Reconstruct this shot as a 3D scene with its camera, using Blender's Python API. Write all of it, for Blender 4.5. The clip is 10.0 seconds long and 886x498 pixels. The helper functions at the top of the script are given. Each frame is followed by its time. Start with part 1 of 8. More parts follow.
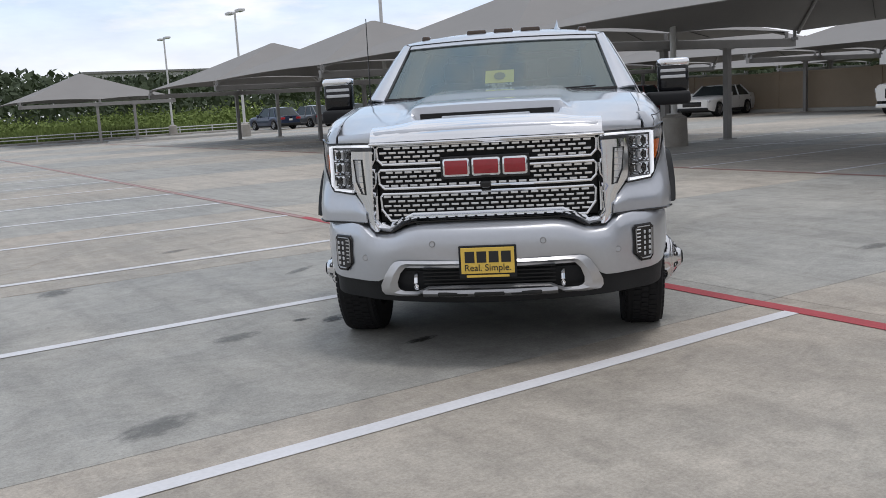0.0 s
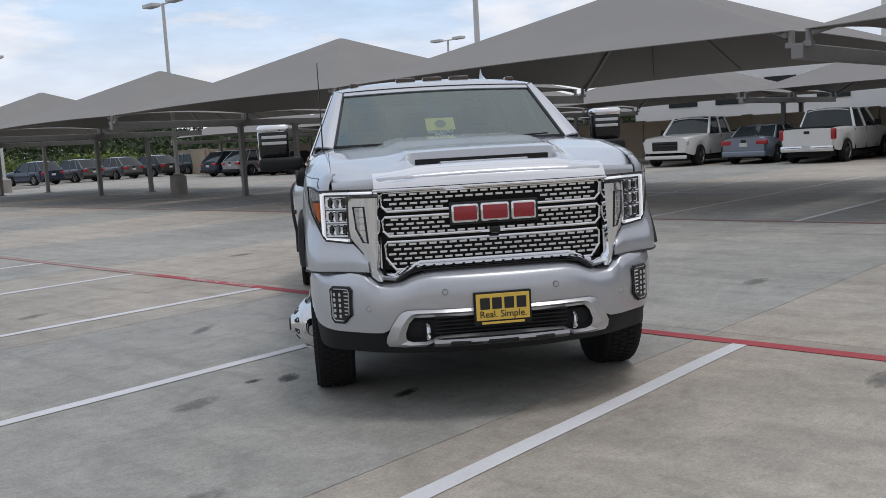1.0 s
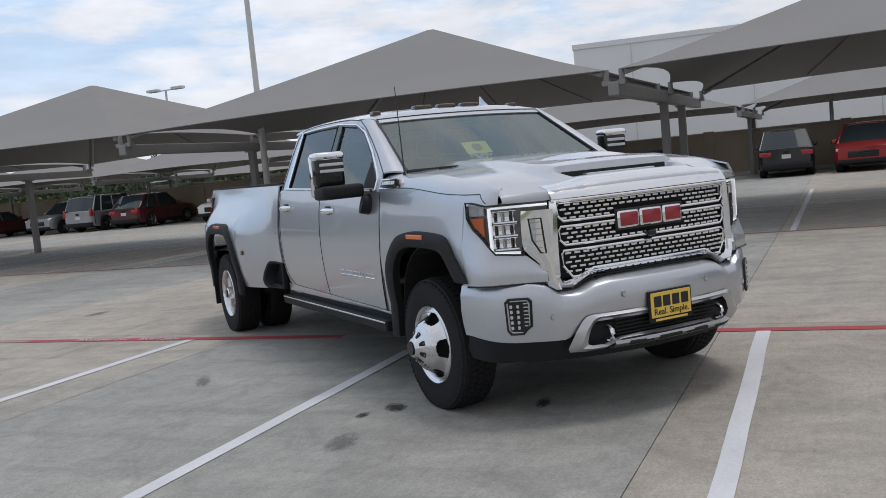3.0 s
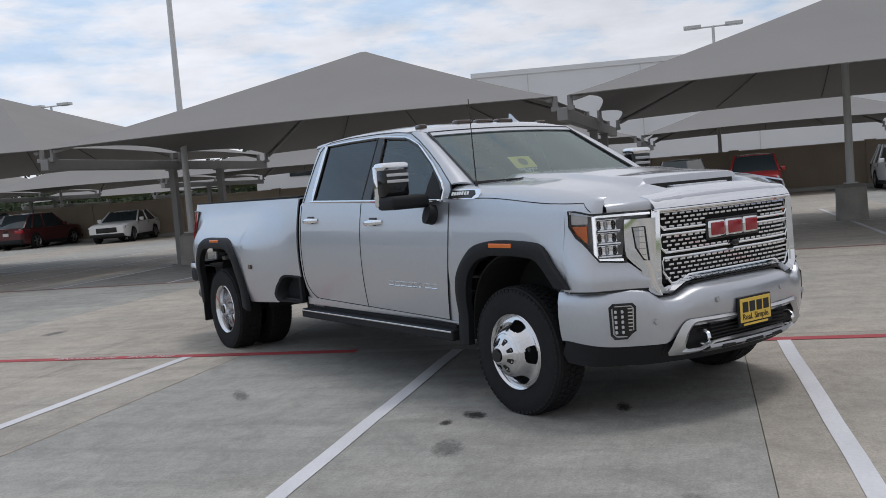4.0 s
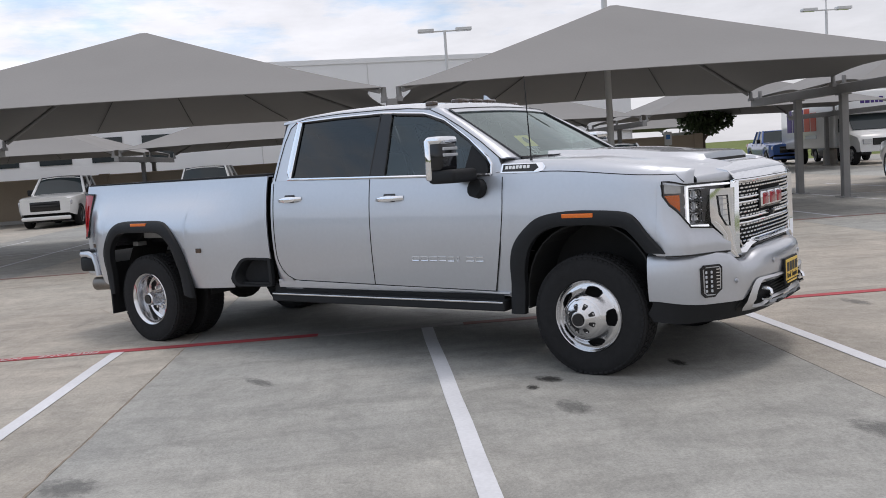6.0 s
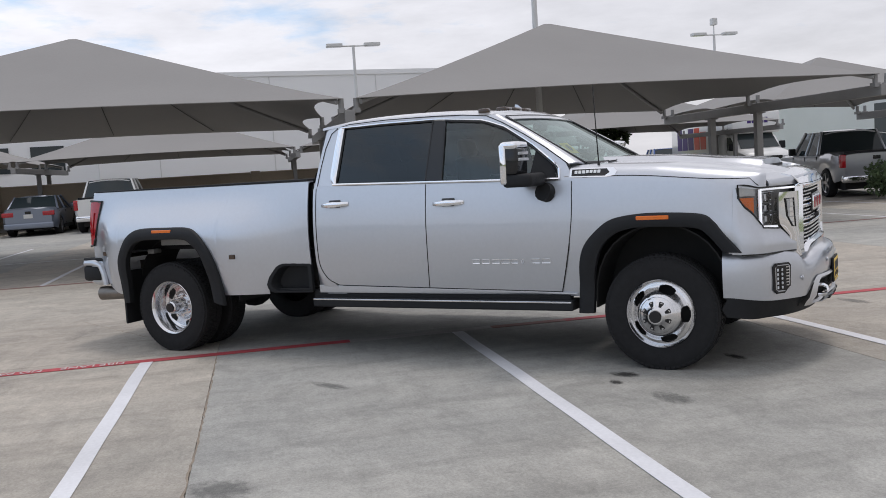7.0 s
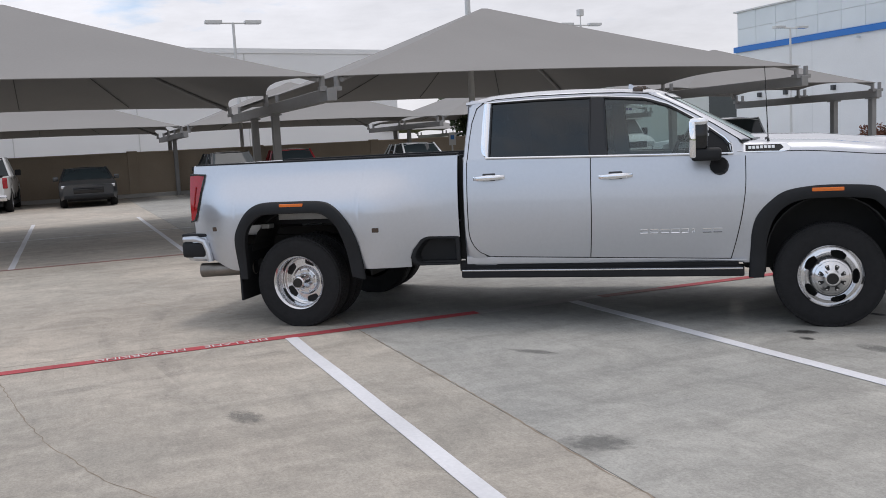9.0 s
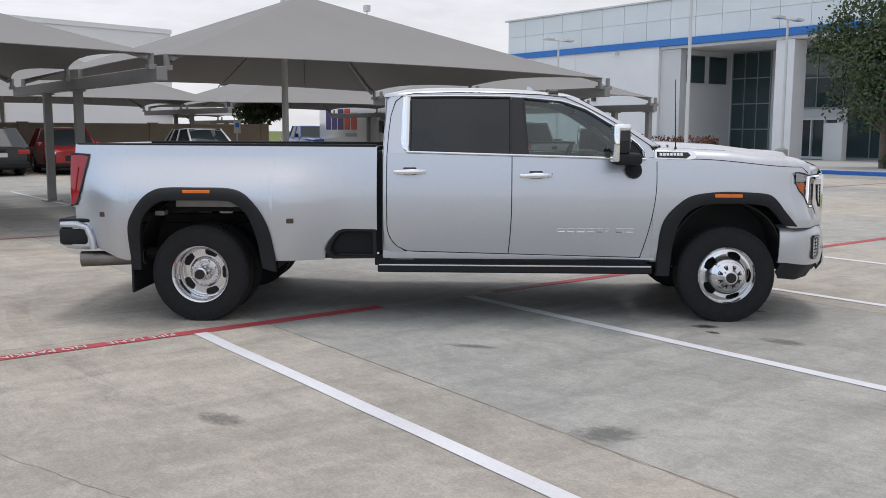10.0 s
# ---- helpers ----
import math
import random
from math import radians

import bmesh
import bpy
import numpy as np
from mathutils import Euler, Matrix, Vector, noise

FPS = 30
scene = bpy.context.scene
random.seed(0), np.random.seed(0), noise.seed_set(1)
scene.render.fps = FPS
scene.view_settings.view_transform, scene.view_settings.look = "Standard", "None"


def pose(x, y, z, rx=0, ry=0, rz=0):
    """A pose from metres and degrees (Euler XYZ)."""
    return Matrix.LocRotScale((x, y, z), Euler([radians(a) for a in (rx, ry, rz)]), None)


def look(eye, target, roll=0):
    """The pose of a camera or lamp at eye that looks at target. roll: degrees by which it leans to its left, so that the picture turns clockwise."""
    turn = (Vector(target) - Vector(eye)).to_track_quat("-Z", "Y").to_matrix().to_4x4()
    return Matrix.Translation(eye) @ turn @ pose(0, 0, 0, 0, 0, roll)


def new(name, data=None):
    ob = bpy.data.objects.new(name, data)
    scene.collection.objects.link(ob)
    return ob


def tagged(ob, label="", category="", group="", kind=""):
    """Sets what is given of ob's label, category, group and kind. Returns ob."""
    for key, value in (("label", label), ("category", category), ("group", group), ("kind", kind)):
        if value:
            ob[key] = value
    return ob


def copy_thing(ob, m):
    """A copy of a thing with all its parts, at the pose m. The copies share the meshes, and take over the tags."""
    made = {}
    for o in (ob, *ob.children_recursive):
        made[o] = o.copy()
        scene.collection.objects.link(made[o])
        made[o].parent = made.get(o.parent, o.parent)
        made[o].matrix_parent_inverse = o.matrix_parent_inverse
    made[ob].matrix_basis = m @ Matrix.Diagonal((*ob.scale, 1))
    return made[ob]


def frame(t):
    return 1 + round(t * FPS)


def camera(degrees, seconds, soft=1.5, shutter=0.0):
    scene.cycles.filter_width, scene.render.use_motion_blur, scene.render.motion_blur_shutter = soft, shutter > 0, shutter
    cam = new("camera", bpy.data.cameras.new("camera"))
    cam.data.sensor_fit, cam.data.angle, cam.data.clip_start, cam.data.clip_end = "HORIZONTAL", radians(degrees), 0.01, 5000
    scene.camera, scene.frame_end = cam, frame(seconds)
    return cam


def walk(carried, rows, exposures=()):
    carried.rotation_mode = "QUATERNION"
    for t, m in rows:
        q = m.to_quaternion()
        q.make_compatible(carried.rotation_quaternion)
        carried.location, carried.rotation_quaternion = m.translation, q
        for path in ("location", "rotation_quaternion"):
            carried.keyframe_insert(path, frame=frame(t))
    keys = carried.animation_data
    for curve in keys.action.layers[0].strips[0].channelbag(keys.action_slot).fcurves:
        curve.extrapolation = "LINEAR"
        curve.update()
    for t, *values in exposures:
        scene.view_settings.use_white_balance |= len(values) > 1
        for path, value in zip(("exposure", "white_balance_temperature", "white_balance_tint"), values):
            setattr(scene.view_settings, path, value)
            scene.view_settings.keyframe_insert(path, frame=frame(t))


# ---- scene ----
cam = camera(51.8, 10.0, 0.9)
PATH = [
    (0, (0.052, 0.045, 1.428), (1.091, 1.724, 1.108), -3.3),
    (0.5, (-0.368, 0.522, 1.439), (0.922, 2.025, 1.161), -3.6),
    (1, (-0.852, 0.946, 1.45), (0.591, 2.312, 1.217), -3.2),
    (1.5, (-1.251, 1.448, 1.427), (0.28, 2.72, 1.237), -3.3),
    (2, (-1.681, 1.938, 1.406), (-0.084, 3.13, 1.235), -3.7),
    (2.5, (-2.026, 2.421, 1.41), (-0.312, 3.435, 1.224), -4.5),
    (2.7, (-2.135, 2.654, 1.442), (-0.38, 3.595, 1.257), -5.2),
    (3.8, (-2.824, 3.98, 1.454), (-0.905, 4.527, 1.312), -4.6),
    (4, (-2.86, 4.196, 1.458), (-0.942, 4.746, 1.317), -4.6),
    (4.5, (-3.018, 4.799, 1.447), (-1.085, 5.27, 1.252), -3.0),
    (5, (-3.048, 5.44, 1.437), (-1.086, 5.757, 1.209), -1.6),
    (5.5, (-3.164, 6.064, 1.459), (-1.186, 6.272, 1.253), -3.3),
    (5.7, (-3.207, 6.283, 1.461), (-1.217, 6.324, 1.27), -3.7),
    (6.8, (-3.206, 7.72, 1.497), (-1.236, 7.432, 1.304), -4.0),
    (7, (-3.174, 7.995, 1.471), (-1.22, 7.608, 1.297), -3.6),
    (7.5, (-3.074, 8.695, 1.508), (-1.132, 8.247, 1.349), -3.3),
    (8, (-2.964, 9.348, 1.509), (-1.044, 8.826, 1.31), -2.6),
    (8.5, (-2.781, 10.022, 1.544), (-0.881, 9.43, 1.338), -2.8),
    (9, (-2.607, 10.639, 1.54), (-0.766, 9.89, 1.311), -3.0),
    (9.5, (-2.224, 11.222, 1.531), (-0.482, 10.273, 1.276), -2.1),
    (10, (-1.886, 11.774, 1.571), (-0.312, 10.567, 1.315), 0.2),
]
walk(cam, [(t, look(eye, target, roll)) for t, eye, target, roll in PATH],
     exposures=[(0.0, -0.22, 6200, 12), (0.5, -0.21, 6200, 12), (1.0, -0.42, 6200, 12), (1.5, -0.54, 6200, 12), (2.0, -0.62, 6200, 12), (2.5, -0.38, 6200, 12), (4.0, -0.44, 6200, 12), (4.5, -0.17, 6330, 14), (5.0, 0.0, 6330, 14), (5.5, -0.08, 6330, 14), (7.5, -0.14, 6330, 14), (8.5, -0.02, 6330, 14), (9.0, -0.09, 6330, 14), (9.5, 0.02, 6330, 13), (10.0, 0.02, 6330, 13)])

# ---- world and sun ----
world = bpy.data.worlds.new("world")
scene.world = world
world.use_nodes = True
wn = world.node_tree.nodes
wl = world.node_tree.links
sky = wn.new("ShaderNodeTexSky")
sky.sky_type = "NISHITA"
sky.sun_disc = False
sky.sun_elevation = radians(62)
sky.sun_rotation = radians(150)
sky.air_density, sky.dust_density, sky.ozone_density = 1.0, 1.6, 1.0
wn["Background"].inputs["Strength"].default_value = 0.13
wl.new(sky.outputs[0], wn["Background"].inputs["Color"])
sun_data = bpy.data.lights.new("sun", "SUN")
sun_data.energy, sun_data.angle, sun_data.color = 1.1, radians(14), (1.0, 0.95, 0.88)
sun = new("sun", sun_data)
sun.matrix_world = look((0, 0, 30), (-0.24 * 14, 0.41 * 14, 0.0))


# ---- materials ----
def mat(name, color, rough=0.6, metal=0.0, var=0.12, scale=6.0, fine=90.0, bump=0.0, coat=0.0, emit=None, power=0.0,
        rand=0.0, spec=0.5, trans=0.0, alpha=1.0, stain=0.0):
    """Principled surface with two scales of tone, fine relief and a per-object tint."""
    m = bpy.data.materials.new(name)
    m.use_nodes = True
    nt = m.node_tree
    b = nt.nodes["Principled BSDF"]
    b.inputs["Roughness"].default_value = rough
    b.inputs["Metallic"].default_value = metal
    b.inputs["Coat Weight"].default_value = coat
    b.inputs["Coat Roughness"].default_value = 0.04
    b.inputs["Specular IOR Level"].default_value = spec
    b.inputs["Transmission Weight"].default_value = trans
    b.inputs["Alpha"].default_value = alpha
    b.inputs["Base Color"].default_value = (*color, 1)
    if emit:
        b.inputs["Emission Color"].default_value = (*emit, 1)
        b.inputs["Emission Strength"].default_value = power
    if var or rand:
        co = nt.nodes.new("ShaderNodeTexCoord")
        big = nt.nodes.new("ShaderNodeTexNoise")
        big.inputs["Scale"].default_value = scale
        big.inputs["Detail"].default_value = 6
        small = nt.nodes.new("ShaderNodeTexNoise")
        small.inputs["Scale"].default_value = fine
        small.inputs["Detail"].default_value = 3
        nt.links.new(co.outputs["Object"], big.inputs["Vector"])
        nt.links.new(co.outputs["Object"], small.inputs["Vector"])
        add = nt.nodes.new("ShaderNodeMath")
        add.operation = "MULTIPLY_ADD"
        nt.links.new(small.outputs[0], add.inputs[0])
        add.inputs[1].default_value = 0.5
        nt.links.new(big.outputs[0], add.inputs[2])
        ramp = nt.nodes.new("ShaderNodeMapRange")
        ramp.inputs[1].default_value, ramp.inputs[2].default_value = 0.4, 1.1
        ramp.inputs[3].default_value, ramp.inputs[4].default_value = 1 - var, 1 + var
        nt.links.new(add.outputs[0], ramp.inputs[0])
        last = ramp.outputs[0]
        if rand:
            info = nt.nodes.new("ShaderNodeObjectInfo")
            rr = nt.nodes.new("ShaderNodeMapRange")
            rr.inputs[3].default_value, rr.inputs[4].default_value = 1 - rand, 1 + rand
            nt.links.new(info.outputs["Random"], rr.inputs[0])
            mul = nt.nodes.new("ShaderNodeMath")
            mul.operation = "MULTIPLY"
            nt.links.new(last, mul.inputs[0])
            nt.links.new(rr.outputs[0], mul.inputs[1])
            last = mul.outputs[0]
        tint = nt.nodes.new("ShaderNodeVectorMath")
        tint.operation = "SCALE"
        tint.inputs[0].default_value = color
        nt.links.new(last, tint.inputs["Scale"])
        nt.links.new(tint.outputs[0], b.inputs["Base Color"])
        if bump:
            bp = nt.nodes.new("ShaderNodeBump")
            bp.inputs["Strength"].default_value = bump
            bp.inputs["Distance"].default_value = 0.004
            nt.links.new(small.outputs[0], bp.inputs["Height"])
            nt.links.new(bp.outputs[0], b.inputs["Normal"])
    return m


def concrete_material(name, tone_a, tone_b):
    """Worn grey-tan parking concrete: slab-to-slab tint, cloudy stains, dark scuffs, broom-finish grain."""
    m = bpy.data.materials.new(name)
    m.use_nodes = True
    nt = m.node_tree
    n, l = nt.nodes, nt.links
    b = n["Principled BSDF"]
    geo = n.new("ShaderNodeNewGeometry")

    def tex(scale, detail, rough=0.55, dist=0.0, stretch=None):
        t = n.new("ShaderNodeTexNoise")
        t.inputs["Scale"].default_value, t.inputs["Detail"].default_value = scale, detail
        t.inputs["Roughness"].default_value, t.inputs["Distortion"].default_value = rough, dist
        if stretch:
            mp = n.new("ShaderNodeMapping")
            mp.inputs["Scale"].default_value = stretch
            mp.inputs["Rotation"].default_value = (0, 0, 0.35)
            l.new(geo.outputs["Position"], mp.inputs["Vector"])
            l.new(mp.outputs[0], t.inputs["Vector"])
        else:
            l.new(geo.outputs["Position"], t.inputs["Vector"])
        return t.outputs[0]

    def rng(v, a, c, lo, hi):
        r = n.new("ShaderNodeMapRange")
        r.inputs[1].default_value, r.inputs[2].default_value, r.inputs[3].default_value, r.inputs[4].default_value = a, c, lo, hi
        l.new(v, r.inputs[0])
        return r.outputs[0]

    def mul(a, c):
        q = n.new("ShaderNodeMath")
        q.operation = "MULTIPLY"
        l.new(a, q.inputs[0])
        l.new(c, q.inputs[1])
        return q.outputs[0]

    info = n.new("ShaderNodeObjectInfo")
    v = rng(info.outputs["Random"], 0, 1, 0.93, 1.07)
    v = mul(v, rng(tex(0.35, 5), 0.3, 0.7, 0.86, 1.12))
    v = mul(v, rng(tex(2.2, 9, 0.72, 0.7), 0.32, 0.7, 0.77, 1.17))
    v = mul(v, rng(tex(1.1, 6, 0.6, 0.5, (3.5, 0.35, 1)), 0.45, 0.75, 1.04, 0.84))
    v = mul(v, rng(tex(60, 4, 0.85), 0.3, 0.7, 0.76, 1.24))
    v = mul(v, rng(tex(14, 6, 0.8), 0.3, 0.7, 0.86, 1.14))
    v = mul(v, rng(tex(9, 4, 0.7, 0.3, (0.4, 3.2, 1)), 0.5, 0.72, 1.015, 0.92))
    v = mul(v, rng(tex(7.0, 4, 0.6, 0.8), 0.68, 0.76, 1.0, 0.8))
    hue = n.new("ShaderNodeMix")
    hue.data_type = "RGBA"
    hue.inputs["A"].default_value = (*tone_a, 1)
    hue.inputs["B"].default_value = (*tone_b, 1)
    l.new(rng(tex(0.22, 4), 0.38, 0.62, 0, 1), hue.inputs["Factor"])
    sc = n.new("ShaderNodeVectorMath")
    sc.operation = "SCALE"
    l.new(hue.outputs["Result"], sc.inputs[0])
    l.new(v, sc.inputs["Scale"])
    l.new(sc.outputs[0], b.inputs["Base Color"])
    l.new(rng(tex(2.2, 8, 0.65), 0.3, 0.7, 0.62, 0.85), b.inputs["Roughness"])
    bp = n.new("ShaderNodeBump")
    bp.inputs["Strength"].default_value, bp.inputs["Distance"].default_value = 0.35, 0.004
    l.new(tex(140, 4, 0.7), bp.inputs["Height"])
    l.new(bp.outputs[0], b.inputs["Normal"])
    return m


def glass(name, color, rough=0.0, tint=0.35, ior=1.5):
    """Thin tinted pane: clear part plus a mirror part set by the angle."""
    m = bpy.data.materials.new(name)
    m.use_nodes = True
    nt = m.node_tree
    for x in list(nt.nodes):
        nt.nodes.remove(x)
    out = nt.nodes.new("ShaderNodeOutputMaterial")
    tr = nt.nodes.new("ShaderNodeBsdfTransparent")
    tr.inputs[0].default_value = (*[c * tint for c in color], 1)
    gl = nt.nodes.new("ShaderNodeBsdfGlossy")
    gl.inputs["Roughness"].default_value = rough
    gl.inputs["Color"].default_value = (0.5 + 0.5 * color[0], 0.5 + 0.5 * color[1], 0.5 + 0.5 * color[2], 1)
    fr = nt.nodes.new("ShaderNodeFresnel")
    fr.inputs[0].default_value = ior
    mx = nt.nodes.new("ShaderNodeMixShader")
    nt.links.new(fr.outputs[0], mx.inputs[0])
    nt.links.new(tr.outputs[0], mx.inputs[1])
    nt.links.new(gl.outputs[0], mx.inputs[2])
    nt.links.new(mx.outputs[0], out.inputs[0])
    return m


CONCRETE = concrete_material("worn_grey_concrete", (0.325, 0.322, 0.300), (0.365, 0.352, 0.318))
CONCRETE_TAN = concrete_material("worn_tan_concrete", (0.385, 0.358, 0.311), (0.430, 0.382, 0.322))
JOINT = mat("joint_sealant", (0.29, 0.255, 0.215), 0.9, var=0.2, scale=2)
WHITE_LINE = mat("white_road_paint", (0.66, 0.66, 0.68), 0.7, var=0.16, scale=1.6, fine=45, bump=0.3)
GREY_LINE = mat("faded_road_paint", (0.37, 0.35, 0.34), 0.8, var=0.14, scale=3, fine=45)
RED_FADED = mat("faded_pink_paint", (0.36, 0.25, 0.235), 0.8, var=0.2, scale=2.0, fine=40)
RED_LINE = mat("red_road_paint", (0.40, 0.055, 0.065), 0.7, var=0.3, scale=1.3, fine=40, bump=0.3)
RED_WORN = mat("worn_red_paint", (0.26, 0.13, 0.115), 0.75, var=0.3, scale=1.1, fine=40)
LETTER = mat("stencil_white", (0.6, 0.58, 0.57), 0.75, var=0.2, scale=12)
FABRIC = mat("grey_shade_fabric", (0.27, 0.262, 0.255), 0.92, var=0.07, scale=0.5, fine=25, bump=0.1, spec=0.15)
STEEL = mat("grey_painted_steel", (0.24, 0.235, 0.23), 0.5, var=0.12, scale=3, fine=40)
SEAM = mat("dark_seam", (0.08, 0.08, 0.08), 0.8, var=0.1)
GALV = mat("pale_lamp_post_paint", (0.62, 0.62, 0.61), 0.45, var=0.1, scale=2)
BLOCK = mat("cast_concrete", (0.34, 0.32, 0.29), 0.85, var=0.2, scale=3, fine=30, bump=0.4)
TANWALL = mat("tan_masonry", (0.34, 0.275, 0.205), 0.9, var=0.12, scale=0.9, fine=20, bump=0.4)
TANCAP = mat("tan_coping", (0.38, 0.31, 0.235), 0.85, var=0.1, scale=1.5)
GRASS = mat("rough_grass", (0.15, 0.18, 0.06), 0.95, var=0.45, scale=0.12, fine=3.0, spec=0.1)
BLADE = mat("grass_blades", (0.17, 0.22, 0.07), 0.9, var=0.4, scale=0.2, fine=5, spec=0.1)
WOODS = mat("far_woods_leaves", (0.075, 0.095, 0.06), 0.95, var=0.5, scale=0.05, fine=0.6, spec=0.1)
LEAF = mat("tree_leaves", (0.065, 0.095, 0.042), 0.7, var=0.4, scale=2, fine=9, spec=0.3)
SHRUB = mat("reddish_shrub_leaves", (0.17, 0.075, 0.05), 0.8, var=0.4, scale=3, fine=12, spec=0.2)
BARK = mat("bark", (0.13, 0.10, 0.08), 0.9, var=0.3, scale=12)
WHITEWALL = mat("white_render", (0.76, 0.76, 0.76), 0.75, var=0.05, scale=0.6, fine=10)
GREYWALL = mat("grey_metal_wall", (0.62, 0.62, 0.62), 0.6, var=0.06, scale=0.4)
HALLWALL = mat("pale_hall_cladding", (0.820, 0.820, 0.820), 0.6, var=0.04, scale=0.3)
PANELW = mat("white_metal_panel", (0.68, 0.72, 0.74), 0.35, var=0.04, scale=0.8, rand=0.03)
BLUEBAND = mat("blue_band_paint", (0.015, 0.16, 0.52), 0.4, var=0.06, scale=1)
DARKFRAME = mat("dark_frame", (0.05, 0.055, 0.06), 0.5, var=0.1)
TEALGLASS = mat("teal_window_glass", (0.035, 0.060, 0.062), 0.03, var=0.25, scale=0.35, spec=0.5)
MULLION = mat("grey_green_mullion", (0.22, 0.27, 0.27), 0.4, 0.3, var=0.08)
DARKGLASS = mat("dark_window_glass", (0.025, 0.034, 0.037), 0.03, var=0.1, scale=0.5, spec=0.45)
TYRE = mat("tyre_rubber", (0.015, 0.015, 0.016), 0.8, var=0.25, scale=30, fine=200, bump=0.3, spec=0.26)
PLASTIC = mat("black_textured_plastic", (0.0120, 0.0128, 0.0145), 0.62, var=0.15, scale=20, fine=300, bump=0.25, spec=0.3)
GLOSSBLK = mat("gloss_black", (0.010, 0.010, 0.011), 0.12, var=0.0)
CHROME = mat("chrome", (0.86, 0.87, 0.89), 0.06, 1.0, var=0.0)
ALLOY = mat("polished_alloy", (0.70, 0.70, 0.71), 0.16, 1.0, var=0.06, scale=10)
DULLALLOY = mat("alloy_rim", (0.42, 0.42, 0.43), 0.35, 1.0, var=0.1, scale=10)
UNDER = mat("underbody_black", (0.012, 0.012, 0.012), 0.8, var=0.3, scale=8)
REDLENS = mat("red_lens", (0.36, 0.010, 0.017), 0.10, var=0.1, scale=30, coat=0.6)
AMBER = mat("amber_lens", (0.75, 0.16, 0.012), 0.2, var=0.08, scale=40, coat=0.5)
LAMPGLASS = mat("lamp_cover", (0.55, 0.56, 0.58), 0.12, 0.4, var=0.1, scale=30, coat=0.5)
PLATEW = mat("plate_white", (0.6, 0.6, 0.58), 0.4, var=0.05)


# ---- mesh helpers ----
def mesh_ob(name, bm, material, smooth=False, angle=None):
    bmesh.ops.recalc_face_normals(bm, faces=bm.faces)
    me = bpy.data.meshes.new(name)
    bm.to_mesh(me)
    bm.free()
    if material:
        me.materials.append(material)
    if smooth:
        for p in me.polygons:
            p.use_smooth = True
        if angle:
            me.set_sharp_from_angle(angle=radians(angle))
    return new(name, me)


def part(name, bm, material, parent, label="", smooth=False, angle=35):
    ob = mesh_ob(name, bm, material, smooth, angle)
    ob.parent = parent
    if label:
        ob["label"] = label
    return ob


def outward(ob, axis, sign):
    """Turns an open pane so that its normals point that way."""
    if sum(p.normal[axis] * p.area for p in ob.data.polygons) * sign < 0:
        ob.data.flip_normals()
    return ob


def empty(name, m=None):
    ob = new(name)
    ob.empty_display_size = 0.2
    if m is not None:
        ob.matrix_world = m
    return ob


def box(bm, x0, y0, z0, x1, y1, z1, bevel=0.0, m=None):
    r = bmesh.ops.create_cube(bm, size=1.0)
    vs = r["verts"]
    for v in vs:
        v.co = Vector(((x0 + x1) / 2 + v.co.x * (x1 - x0), (y0 + y1) / 2 + v.co.y * (y1 - y0), (z0 + z1) / 2 + v.co.z * (z1 - z0)))
    if bevel:
        es = list({e for v in vs for e in v.link_edges})
        r2 = bmesh.ops.bevel(bm, geom=es, offset=bevel, segments=2, affect="EDGES", profile=0.5)
        vs = list({v for f in r2["faces"] for v in f.verts} | {v for v in vs if v.is_valid})
    if m is not None:
        for v in vs:
            v.co = m @ v.co
    return vs


def cyl(bm, a, b, r0, r1=None, seg=12, caps=True):
    """A round bar from a to b."""
    a, b = Vector(a), Vector(b)
    d = b - a
    q = d.to_track_quat("Z", "Y").to_matrix()
    r1 = r0 if r1 is None else r1
    ra, rb = [], []
    for i in range(seg):
        t = 2 * math.pi * i / seg
        o = q @ Vector((math.cos(t), math.sin(t), 0))
        ra.append(bm.verts.new(a + o * r0))
        rb.append(bm.verts.new(b + o * r1))
    for i in range(seg):
        j = (i + 1) % seg
        bm.faces.new((ra[i], ra[j], rb[j], rb[i]))
    if caps:
        bm.faces.new(ra[::-1])
        bm.faces.new(rb)


def tube(bm, pts, r, seg=6, closed=False):
    """A bar swept along a polyline."""
    pts = [Vector(p) for p in pts]
    n = len(pts)
    rings = []
    for i, p in enumerate(pts):
        a = pts[i - 1] if (i > 0 or closed) else p
        c = pts[(i + 1) % n] if (i < n - 1 or closed) else p
        d = (c - a).normalized()
        up = Vector((0, 0, 1)) if abs(d.z) < 0.95 else Vector((1, 0, 0))
        s = d.cross(up).normalized()
        u = s.cross(d).normalized()
        rings.append([bm.verts.new(p + s * (r * math.cos(2 * math.pi * k / seg)) + u * (r * math.sin(2 * math.pi * k / seg))) for k in range(seg)])
    last = n if closed else n - 1
    for i in range(last):
        a, c = rings[i], rings[(i + 1) % n]
        for k in range(seg):
            bm.faces.new((a[k], a[(k + 1) % seg], c[(k + 1) % seg], c[k]))
    if not closed:
        bm.faces.new(rings[0][::-1])
        bm.faces.new(rings[-1])


def grid(bm, rows):
    """Quads through a table of points."""
    vs = [[bm.verts.new(p) for p in r] for r in rows]
    for i in range(len(vs) - 1):
        for j in range(len(vs[i]) - 1):
            bm.faces.new((vs[i][j], vs[i][j + 1], vs[i + 1][j + 1], vs[i + 1][j]))
    return vs


